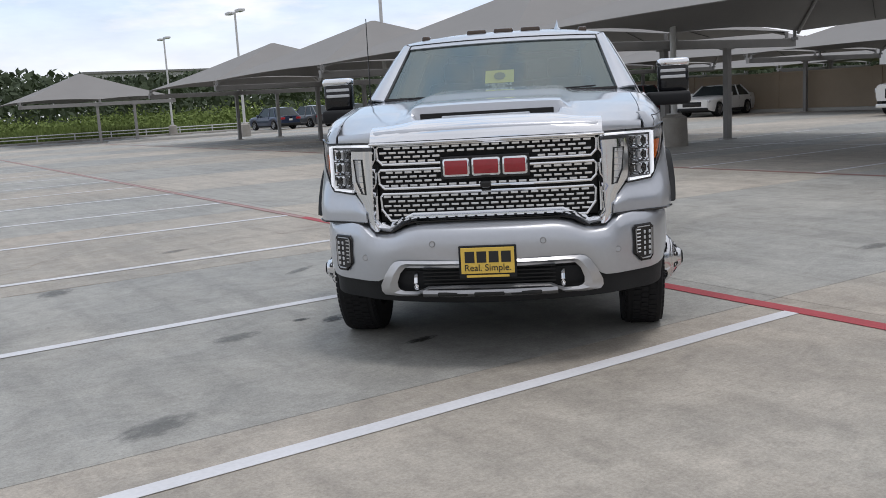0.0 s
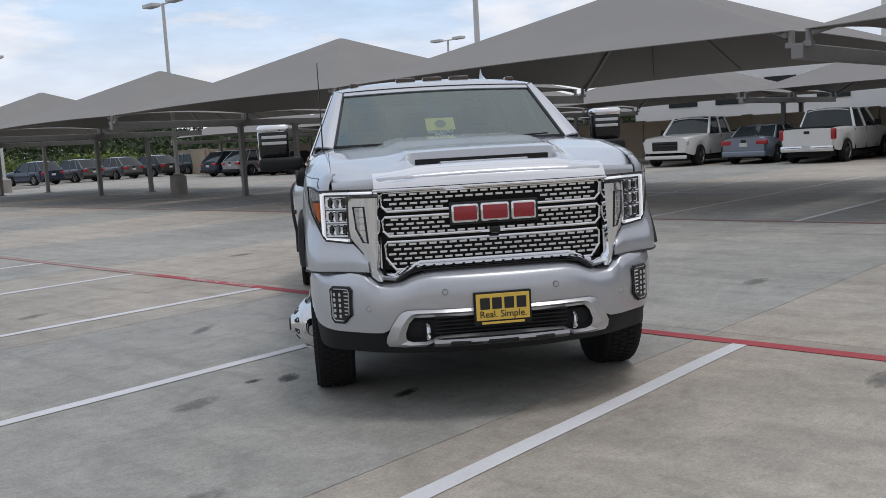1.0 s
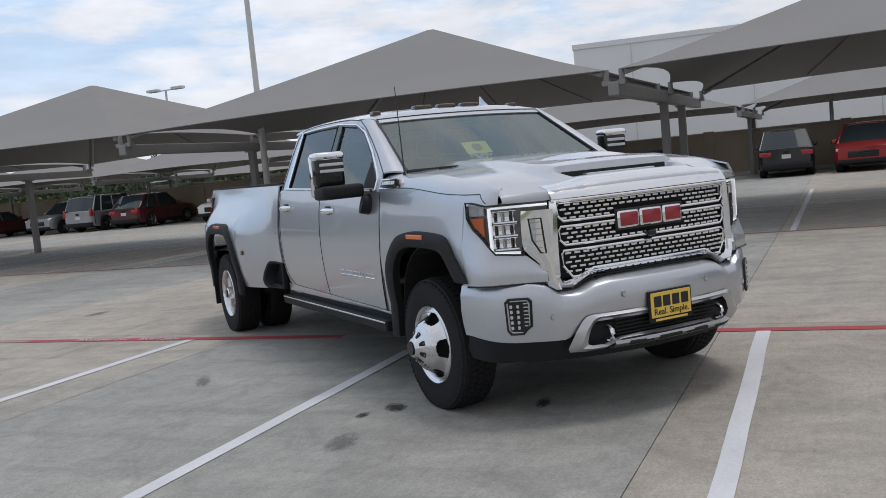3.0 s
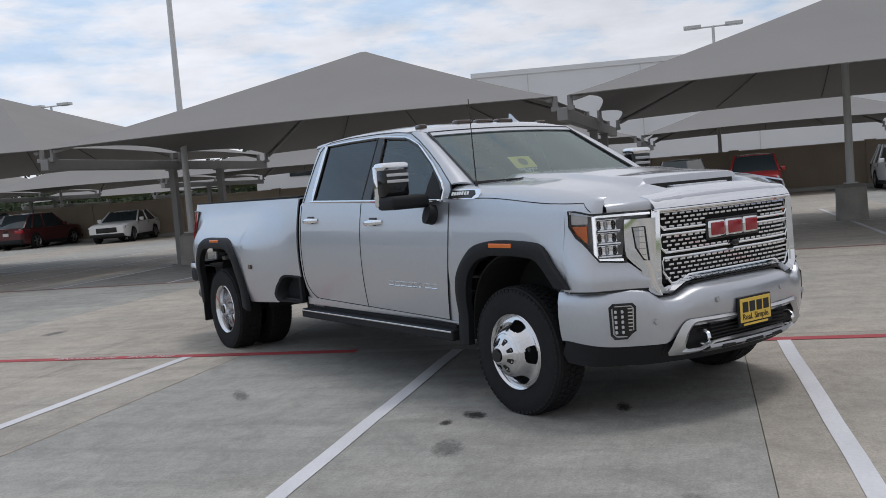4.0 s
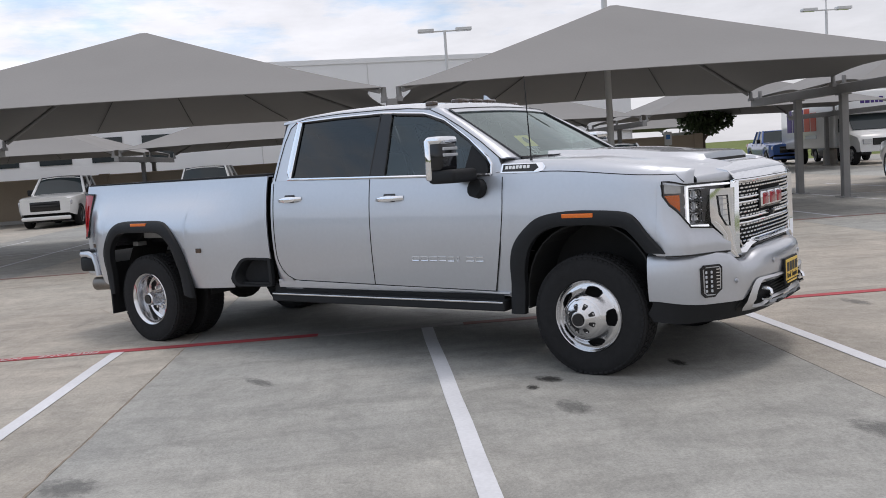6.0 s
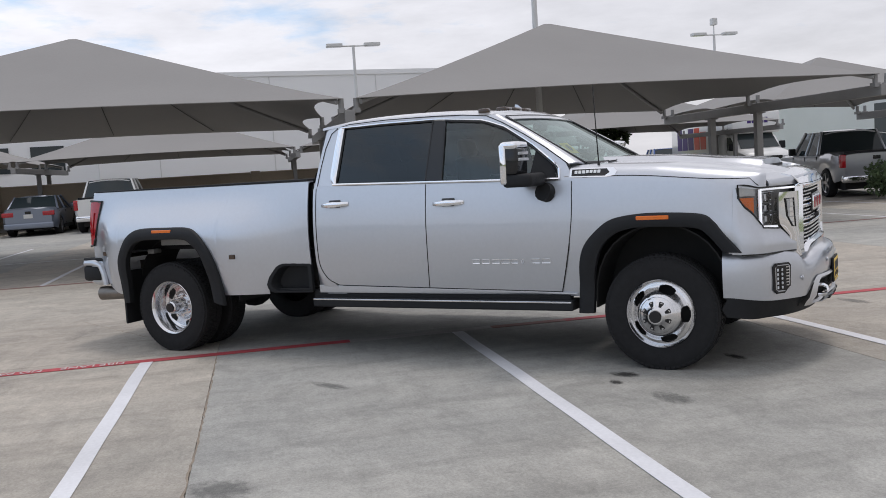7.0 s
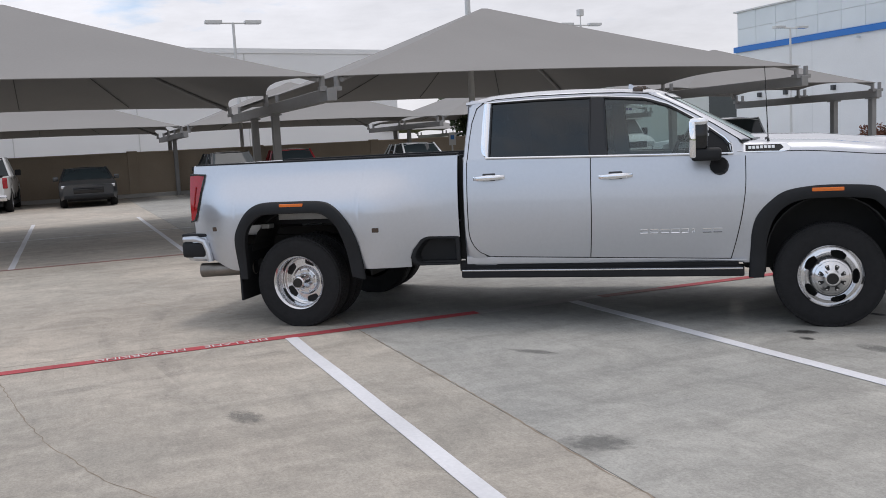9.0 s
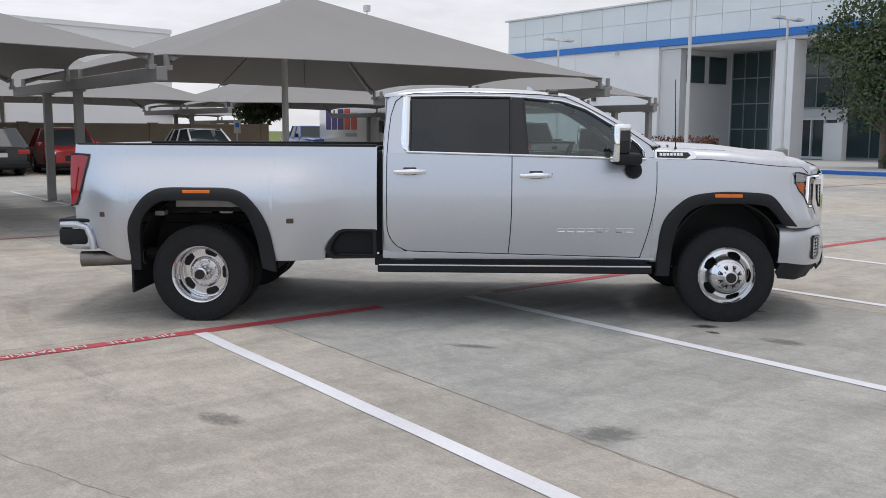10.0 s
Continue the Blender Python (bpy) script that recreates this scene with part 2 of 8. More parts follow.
def thick(bm, t):
    """Gives an open sheet its thickness."""
    bmesh.ops.recalc_face_normals(bm, faces=bm.faces)
    bmesh.ops.solidify(bm, geom=list(bm.faces), thickness=t)


def lathe(bm, prof, seg=40, closed=False, axis="Y"):
    """Turns (radius, offset) pairs round an axis through the origin."""
    rings = []
    for r, h in prof:
        ring = []
        for i in range(seg):
            t = 2 * math.pi * i / seg
            ring.append(bm.verts.new((r * math.cos(t), h, r * math.sin(t))))
        rings.append(ring)
    for a, c in zip(rings, rings[1:] + ([rings[0]] if closed else [])):
        for i in range(seg):
            j = (i + 1) % seg
            bm.faces.new((a[i], a[j], c[j], c[i]))


def leaves(center, radii, count, size, rng, hollow=0.5):
    """Corner points of many small leaf quads inside an uneven blob, as one mesh."""
    n = count
    d = rng.normal(size=(n, 3))
    d /= np.linalg.norm(d, axis=1)[:, None]
    rad = (hollow + (1 - hollow) * rng.random(n)) ** 0.6
    lump = 1 + 0.22 * np.sin(d[:, 0] * 5 + center[0]) * np.cos(d[:, 1] * 4 + 1) + 0.18 * np.sin(d[:, 2] * 7 + center[1])
    p = np.array(center) + d * (rad * lump)[:, None] * np.array(radii)
    a = rng.normal(size=(n, 3))
    a /= np.linalg.norm(a, axis=1)[:, None]
    c = np.cross(a, rng.normal(size=(n, 3)))
    c /= np.linalg.norm(c, axis=1)[:, None]
    s = (size * (0.6 + 0.8 * rng.random(n)))[:, None]
    v = np.stack([p - a * s, p + c * s * 0.55, p + a * s, p - c * s * 0.55], 1).reshape(-1, 3)
    return v


def quads_ob(name, verts, material, parent=None):
    k = len(verts) // 4
    me = bpy.data.meshes.new(name)
    me.from_pydata([tuple(v) for v in verts], [], [(4 * i, 4 * i + 1, 4 * i + 2, 4 * i + 3) for i in range(k)])
    me.materials.append(material)
    ob = new(name, me)
    ob.parent = parent
    return ob


def letters(name, text, size, material, parent, m, extrude=0.001, label=""):
    cu = bpy.data.curves.new(name, "FONT")
    cu.body, cu.size, cu.extrude, cu.align_x, cu.align_y = text, size, extrude, "CENTER", "CENTER"
    tmp = bpy.data.objects.new(name, cu)
    me = bpy.data.meshes.new_from_object(tmp)
    bpy.data.objects.remove(tmp)
    bpy.data.curves.remove(cu)
    me.materials.append(material)
    ob = new(name, me)
    ob.parent = parent
    ob.matrix_local = m
    if label:
        ob["label"] = label
    return ob

# ---- sky, ground and distance ----
def cloud_dome():
    """A thin cloud deck far overhead: drifting white cloud over open sky."""
    m = bpy.data.materials.new("cloud_deck")
    m.use_nodes = True
    nt = m.node_tree
    for x in list(nt.nodes):
        nt.nodes.remove(x)
    out = nt.nodes.new("ShaderNodeOutputMaterial")
    co = nt.nodes.new("ShaderNodeTexCoord")
    mp = nt.nodes.new("ShaderNodeMapping")
    mp.inputs["Scale"].default_value = (0.0011, 0.0011, 0.0045)
    mp.inputs["Location"].default_value = (0.9, 0.35, 0.2)
    no = nt.nodes.new("ShaderNodeTexNoise")
    no.inputs["Scale"].default_value, no.inputs["Detail"].default_value, no.inputs["Roughness"].default_value = 1.6, 9, 0.58
    no2 = nt.nodes.new("ShaderNodeTexNoise")
    no2.inputs["Scale"].default_value, no2.inputs["Detail"].default_value, no2.inputs["Roughness"].default_value = 2.6, 9, 0.6
    sp = nt.nodes.new("ShaderNodeSeparateXYZ")

    def span(v, a, b, lo, hi):
        r = nt.nodes.new("ShaderNodeMapRange")
        r.inputs[1].default_value, r.inputs[2].default_value, r.inputs[3].default_value, r.inputs[4].default_value = a, b, lo, hi
        nt.links.new(v, r.inputs[0])
        return r.outputs[0]

    nt.links.new(co.outputs["Object"], mp.inputs[0])
    nt.links.new(mp.outputs[0], no.inputs["Vector"])
    nt.links.new(mp.outputs[0], no2.inputs["Vector"])
    nt.links.new(co.outputs["Object"], sp.inputs[0])
    # blue gaps open between the clouds above the pale haze of the horizon
    ad = nt.nodes.new("ShaderNodeMath")
    ad.operation = "MULTIPLY_ADD"
    ad.inputs[1].default_value = -0.00007
    nt.links.new(sp.outputs["Y"], ad.inputs[0])
    nt.links.new(no.outputs[0], ad.inputs[2])
    gap = nt.nodes.new("ShaderNodeMath")
    gap.operation = "MULTIPLY"
    nt.links.new(span(ad.outputs[0], 0.30, 0.45, 1, 0), gap.inputs[0])
    nt.links.new(span(sp.outputs["Z"], 180, 520, 0.12, 1), gap.inputs[1])
    hue = nt.nodes.new("ShaderNodeMix")
    hue.data_type = "RGBA"
    hue.inputs["A"].default_value = (0.99, 0.99, 1.0, 1)
    hue.inputs["B"].default_value = (0.66, 0.82, 1.0, 1)
    nt.links.new(gap.outputs[0], hue.inputs["Factor"])
    em = nt.nodes.new("ShaderNodeEmission")
    nt.links.new(hue.outputs["Result"], em.inputs[0])
    glow = nt.nodes.new("ShaderNodeMath")
    glow.operation = "MULTIPLY"
    nt.links.new(span(no2.outputs[0], 0.3, 0.7, 0.90, 1.08), glow.inputs[0])
    nt.links.new(span(sp.outputs["Y"], -1500, 1800, 0.84, 1.22), glow.inputs[1])
    fall = nt.nodes.new("ShaderNodeMath")
    fall.operation = "MULTIPLY"
    nt.links.new(glow.outputs[0], fall.inputs[0])
    nt.links.new(span(sp.outputs["X"], -3000, 600, 0.84, 1.0), fall.inputs[1])
    nt.links.new(fall.outputs[0], em.inputs[1])
    tr = nt.nodes.new("ShaderNodeBsdfTransparent")
    mx = nt.nodes.new("ShaderNodeMixShader")
    mx.inputs[0].default_value = 0.92
    nt.links.new(tr.outputs[0], mx.inputs[1])
    nt.links.new(em.outputs[0], mx.inputs[2])
    nt.links.new(mx.outputs[0], out.inputs[0])
    bm = bmesh.new()
    rows = []
    for i in range(9):
        a = radians(-2 + 92 * i / 8)
        rows.append([(3600 * math.cos(a) * math.cos(t), 3600 * math.cos(a) * math.sin(t), 2200 * math.sin(a)) for t in [2 * math.pi * k / 48 for k in range(49)]])
    grid(bm, rows)
    bmesh.ops.remove_doubles(bm, verts=bm.verts, dist=0.5)
    ob = mesh_ob("backdrop", bm, m, True)
    ob.visible_shadow = False
    tagged(ob, "broken white cloud over pale blue sky", "sky", kind="structure")


cloud_dome()


def ground_sheet():
    bm = bmesh.new()
    rows = []
    for i in range(33):
        y = -2500 + 5000 * (i / 32)
        rows.append([(-2500 + 5000 * j / 32, y, -0.16) for j in range(33)])
    grid(bm, rows)
    tagged(mesh_ob("ground", bm, GRASS), "rough grassland that runs to the horizon", "ground", kind="structure")


ground_sheet()

# The car park: a base sheet that shows as the joints, the slabs lie on it.
X0, X1, Y0, Y1 = -36.9, 53.1, -50.05, 71.45
bm = bmesh.new()
box(bm, X0, Y0, -0.15, X1, Y1, -0.012)
pavement = mesh_ob("pavement", bm, JOINT)
tagged(pavement, "concrete car park laid in large worn slabs", "pavement", kind="structure")


def strip(name, x0, y0, x1, y1, z, material, label, cat="road marking", skew=0.0):
    bm = bmesh.new()
    n = max(2, int(max(x1 - x0, y1 - y0) / 0.6))
    lng = (x1 - x0) > (y1 - y0)
    rows = []
    for i in range(n + 1):
        f = i / n
        w = 0.003 * math.sin(i * 2.3) + 0.002 * math.sin(i * 5.1)
        if lng:
            x = x0 + (x1 - x0) * f
            w += skew * (x - x1)
            rows.append([(x, y0 + w, z), (x, y1 + w, z)])
        else:
            y = y0 + (y1 - y0) * f
            rows.append([(x0 + w, y, z), (x1 + w, y, z)])
    grid(bm, rows)
    bmesh.ops.recalc_face_normals(bm, faces=bm.faces)
    bmesh.ops.solidify(bm, geom=list(bm.faces), thickness=0.002)
    return tagged(mesh_ob(name, bm, material), label, cat, kind="structure")


# stall lines of the open row
STALL = 2.70
for k in range(-9, 24):
    y = 9.03 + STALL * k
    strip("stall_line", -1.2, y - 0.052, 4.80, y + 0.052, 0.005, WHITE_LINE, "white painted stall line on the concrete", skew={-2: 0.024, -1: 0.016, 0: -0.006}.get(k, 0.0))
# fire lane line, with a worn grey stretch
strip("fire_lane_line", 4.80, -22, 4.925, 5.3, 0.005, RED_LINE, "red painted fire lane line on the concrete")
strip("fire_lane_line", 4.80, 5.3, 4.925, 6.0, 0.005, RED_WORN, "worn red fire lane line on the concrete")
strip("fire_lane_line", 4.80, 6.0, 4.925, 7.3, 0.005, GREY_LINE, "fire lane line worn down to a grey band")
strip("fire_lane_line", 4.80, 7.3, 4.925, 11.3, 0.005, RED_LINE, "red painted fire lane line on the concrete")
strip("fire_lane_line", 4.823, 11.3, 4.902, 60, 0.005, RED_FADED, "fire lane line faded to a pale pink band")
strip("fire_lane_edge", 4.80, 11.3, 4.823, 60, 0.005, RED_WORN, "worn red edge of the faded fire lane line")
strip("fire_lane_edge", 4.902, 11.3, 4.925, 60, 0.005, RED_WORN, "worn red edge of the faded fire lane line")
# second fire lane line along the front of the shades
strip("fire_lane_line", 12.32, -20, 12.43, 62, 0.005, RED_WORN, "worn red fire lane line along the shade canopies")
BAY, B0, XN, XF = 10.35, -4.0, 12.55, 22.15
for k in range(-2, 25):
    y = B0 + BAY / 4 * k
    strip("stall_line", 12.43, y - 0.045, 23.3, y + 0.045, 0.005, WHITE_LINE, "white stall line under the shade canopies")
for a, b in zip([B0 + BAY / 4 * k for k in range(-2, 24)], [B0 + BAY / 4 * k for k in range(-1, 25)]):
    strip("stall_line", 17.98, a + 0.045, 18.05, b - 0.045, 0.005, WHITE_LINE, "thin white line where two rows of stalls meet")
for i, (word, y) in enumerate((("FIRE LANE", 9.47), ("NO PARKING", 10.22))):
    t = letters("stencil_lettering", word, 0.115, LETTER, None, pose(4.862, y, 0.0085, 0, 0, 90), 0.0005)
    tagged(t, "white stencilled words on the red line", "lettering", kind="structure")


# ---- shade canopies ----
def canopy_fabric(hx, hy, rise):
    """A four-sided tent with scalloped edges, hips and a rounded point."""
    per = []
    n = 16
    def scallop(s):
        return math.sin(math.pi * s)
    for i in range(n):
        s = i / n
        per.append((-hx + 0.20 * scallop(s), -hy + 2 * hy * s, 0.07 * scallop(s)))
    for i in range(n):
        s = i / n
        q = abs(math.sin(2 * math.pi * s))
        per.append((-hx + 2 * hx * s, hy - 0.30 * q, 0.10 * q))
    for i in range(n):
        s = i / n
        per.append((hx - 0.20 * scallop(s), hy - 2 * hy * s, 0.07 * scallop(s)))
    for i in range(n):
        s = i / n
        q = abs(math.sin(2 * math.pi * s))
        per.append((hx - 2 * hx * s, -hy + 0.30 * q, 0.10 * q))
    bm = bmesh.new()
    rows = []
    m = 9
    for j in range(m + 1):
        r = 1 - j / m * 0.985
        row = []
        for x, y, z in per:
            h = (1 - r) ** 1.07
            row.append((x * r, y * r, z * r + rise * h))
        rows.append(row + [row[0]])
    grid(bm, rows)
    bmesh.ops.remove_doubles(bm, verts=bm.verts, dist=0.001)
    top = [v for v in bm.verts if abs(v.co.x) < hx * 0.02 and abs(v.co.y) < hy * 0.02]
    bmesh.ops.contextual_create(bm, geom=top)
    thick(bm, 0.012)
    return bm


def canopy(name, cx, cy, hx, hy, eave, rise, label):
    root = empty(name, pose(cx, cy, 0))
    f = part("fabric", canopy_fabric(hx, hy - 0.12, rise), FABRIC, root, smooth=True, angle=12)
    f.location = (0, 0, eave)
    for sx in (-1, 1):
        for sy in (-1, 1):
            bm = bmesh.new()
            cyl(bm, (sx * (hx - 0.06), sy * (hy - 0.2), eave - 0.06), (0, 0, eave + rise - 0.12), 0.045, 0.04, 8)
            part("hip_strut", bm, STEEL, root)
    for k in (-0.5, 0.0, 0.5):
        for s in (-1, 1):
            bm = bmesh.new()
            pts = []
            for i in range(7):
                r = 0.97 - i * 0.13
                h = (1 - r) ** 1.07
                zz = 0.07 * math.sin(math.pi * (k + 1) / 2) * r
                pts.append((s * (hx - 0.22) * r, k * hy * r, eave + zz + rise * h - 0.018))
            tube(bm, pts, 0.011, 5)
            part("seam", bm, SEAM, root)
    tagged(root, label, "shade canopy", "shade canopies")
    return root


def canopy_frame(name, x0, x1, y, eave, xa, xb, label, foot=0.0):
    """Beam on two posts with bracket stubs that hold the corners of two shades."""
    root = empty(name, pose(0, y, 0))
    bm = bmesh.new()
    box(bm, x0, -0.09, eave - 0.42, x1, 0.09, eave - 0.20, 0.012)
    part("beam", bm, STEEL, root)
    for x in (xa, xb):
        bm = bmesh.new()
        box(bm, x - 0.08, -0.08, foot, x + 0.08, 0.08, eave - 0.42, 0.008)
        box(bm, x - 0.15, -0.12, eave - 0.45, x + 0.15, 0.12, eave - 0.42)
        part("post", bm, STEEL, root)
        if foot == 0.0:
            bm = bmesh.new()
            box(bm, x - 0.17, -0.17, 0, x + 0.17, 0.17, 0.02)
            part("base_plate", bm, STEEL, root)
    for x in (x0 + 0.12, (x0 + x1) / 2, x1 - 0.12):
        for s in (-1, 1):
            bm = bmesh.new()
            cyl(bm, (x, s * 0.13, eave - 0.24), (x, s * 0.13, eave + 0.005), 0.05, None, 10)
            box(bm, x - 0.08, s * 0.13 - 0.06, eave - 0.25, x + 0.08, s * 0.13 + 0.06, eave - 0.17)
            part("bracket", bm, STEEL, root)
    tagged(root, label, "canopy frame", "canopy frames")
    return root


HX, CX = (XF - XN) / 2, (XF + XN) / 2
EAVE, RISE = 2.78, 1.9
first = canopy("shade_canopy", CX, B0 + BAY / 2, HX, BAY / 2, EAVE, RISE, "grey fabric shade canopy with a pointed top")
for k in range(1, 5):
    copy_thing(first, pose(CX, B0 + BAY * (k + 0.5), 0))
fr = canopy_frame("canopy_frame", XN, XF, B0, EAVE, 17.15, 19.45, "grey steel canopy beam on two square posts")
for k in range(1, 6):
    copy_thing(fr, pose(0, B0 + BAY * k, 0))
# the short bay at the end of the row
canopy("shade_canopy", 19.65, -7.35, 2.95, 3.33, 2.62, 1.27, "small grey fabric shade canopy at the end of the row")
canopy_frame("canopy_frame", 16.7, 22.6, -10.7, 2.62, 16.95, 18.35, "grey steel end beam on two square posts")
# the second row, which overhangs the boundary wall
for k in range(-1, 6):
    copy_thing(first, pose(37.6, B0 + BAY * (k + 0.5), -0.08))
fr2 = canopy_frame("canopy_frame", 32.8, 42.4, B0 - BAY, EAVE - 0.08, 36.75, 38.6, "grey steel canopy beam on two posts at the boundary wall")
for k in range(0, 7):
    copy_thing(fr2, pose(0, B0 + BAY * k, 0))
# the third row behind it
for k in range(-1, 5):
    copy_thing(first, pose(54.5, B0 + 1.2 + BAY * (k + 0.5), -0.35))
fr3 = canopy_frame("canopy_frame", 49.7, 59.3, B0 + 1.2 - BAY, EAVE - 0.35, 53.5, 55.6, "grey steel canopy beam of the far row")
for k in range(0, 6):
    copy_thing(fr3, pose(0, B0 + 1.2 + BAY * k, 0))
# a lone shade across the far end
copy_thing(first, pose(13.0, 66.5, 0))
copy_thing(fr, pose(13.0 - CX, 61.3, 0))


# ---- lamp posts ----
def lamp_post(height, yaw, extra=False):
    root = empty("street_lamp")
    bm = bmesh.new()
    cyl(bm, (0, 0, 0), (0, 0, 0.70), 0.33, 0.31, 20)
    cyl(bm, (0, 0, 0.70), (0, 0, 0.78), 0.31, 0.16, 20)
    part("footing", bm, BLOCK, root, "cast concrete footing", True)
    bm = bmesh.new()
    cyl(bm, (0, 0, 0.7), (0, 0, height), 0.085, 0.06, 12)
    box(bm, -0.13, -0.13, 0.78, 0.13, 0.13, 0.80)
    part("pole", bm, GALV, root, "", True)
    bm = bmesh.new()
    c, s = math.cos(yaw), math.sin(yaw)
    cyl(bm, (-0.55 * c, -0.55 * s, height - 0.03), (0.55 * c, 0.55 * s, height - 0.03), 0.035, None, 8)
    part("arm", bm, GALV, root)
    for d in (-1, 1):
        bm = bmesh.new()
        m = pose(d * 0.85 * c, d * 0.85 * s, height + 0.02, 0, 0, math.degrees(yaw))
        box(bm, -0.36, -0.19, -0.07, 0.36, 0.19, 0.07, 0.02, m)
        head = part("lamp_head", bm, GALV, root)
        bm = bmesh.new()
        box(bm, -0.3, -0.15, -0.083, 0.3, 0.15, -0.072, 0, m)
        part("lens", bm, LAMPGLASS, head)
    if extra:
        bm = bmesh.new()
        cyl(bm, (0, 0, height), (0, 0, height + 0.5), 0.03, None, 8)
        box(bm, -0.16, -0.14, height + 0.45, 0.16, 0.14, height + 0.8, 0.03)
        part("floodlight", bm, GALV, root)
    tagged(root, "pale twin-headed car park lamp on a concrete footing", "street lamp", "car park lamps")
    return root


lamp = lamp_post(7.25, radians(90))
lamp.matrix_world = pose(17.0, 16.25, 0)
for x, y in ((18.4, 1.1), (18.0, 32.7), (19.4, 53.0), (20.2, 71.0), (38.3, 3.3), (38.6, 37.0), (38.6, 52.6), (40.0, -29.4), (24.9, -30.6), (21.6, -18.6)):
    copy_thing(lamp, pose(x, y, 0))
lamp2 = lamp_post(7.4, radians(90), True)
lamp2.matrix_world = pose(40, -15.2, 0)


# ---- boundary wall ----
def boundary_wall(x0, y0, x1, y1, h, name):
    """A masonry wall of panels between piers with a coping."""
    root = empty(name)
    d = Vector((x1 - x0, y1 - y0, 0))
    length = d.length
    m = Matrix.Translation((x0, y0, 0)) @ Matrix.Rotation(math.atan2(d.y, d.x), 4, "Z")
    n = max(1, round(length / 5.2))
    for i in range(n):
        a, b = length * i / n, length * (i + 1) / n
        bm = bmesh.new()
        box(bm, a + 0.2, -0.09, -0.1, b - 0.2, 0.09, h - 0.06, 0, m)
        part("panel", bm, TANWALL, root)
        bm = bmesh.new()
        box(bm, a + 0.21, -0.12, h - 0.06, b - 0.21, 0.12, h, 0.01, m)
        part("coping", bm, TANCAP, root)
    for i in range(n + 1):
        a = length * i / n
        bm = bmesh.new()
        box(bm, a - 0.2, -0.14, -0.1, a + 0.2, 0.14, h + 0.04, 0.012, m)
        part("pier", bm, TANWALL, root)
    tagged(root, "tan masonry boundary wall with a flat coping", "wall", kind="structure")


boundary_wall(37.3, -7.7, 37.3, 60.5, 1.86, "wall_east")
boundary_wall(37.3, 61.0, 41.5, 72.0, 1.95, "wall_far")


def wall_sign():
    root = empty("wall_sign", pose(37.18, -6.3, 0))
    bm = bmesh.new()
    box(bm, -0.03, -0.03, 0.1, 0.03, 0.03, 2.05)
    part("post", bm, GALV, root)
    bm = bmesh.new()
    box(bm, -0.045, -0.17, 1.45, -0.03, 0.17, 2.05, 0.004)
    part("sign_plate", bm, PLATEW, root)
    bm = bmesh.new()
    box(bm, -0.05, -0.09, 1.72, -0.045, 0.09, 1.92)
    part("sign_mark", bm, BLUEBAND, root, "plain blue mark")
    tagged(root, "small white sign with a blue mark before the wall", "sign")


wall_sign()


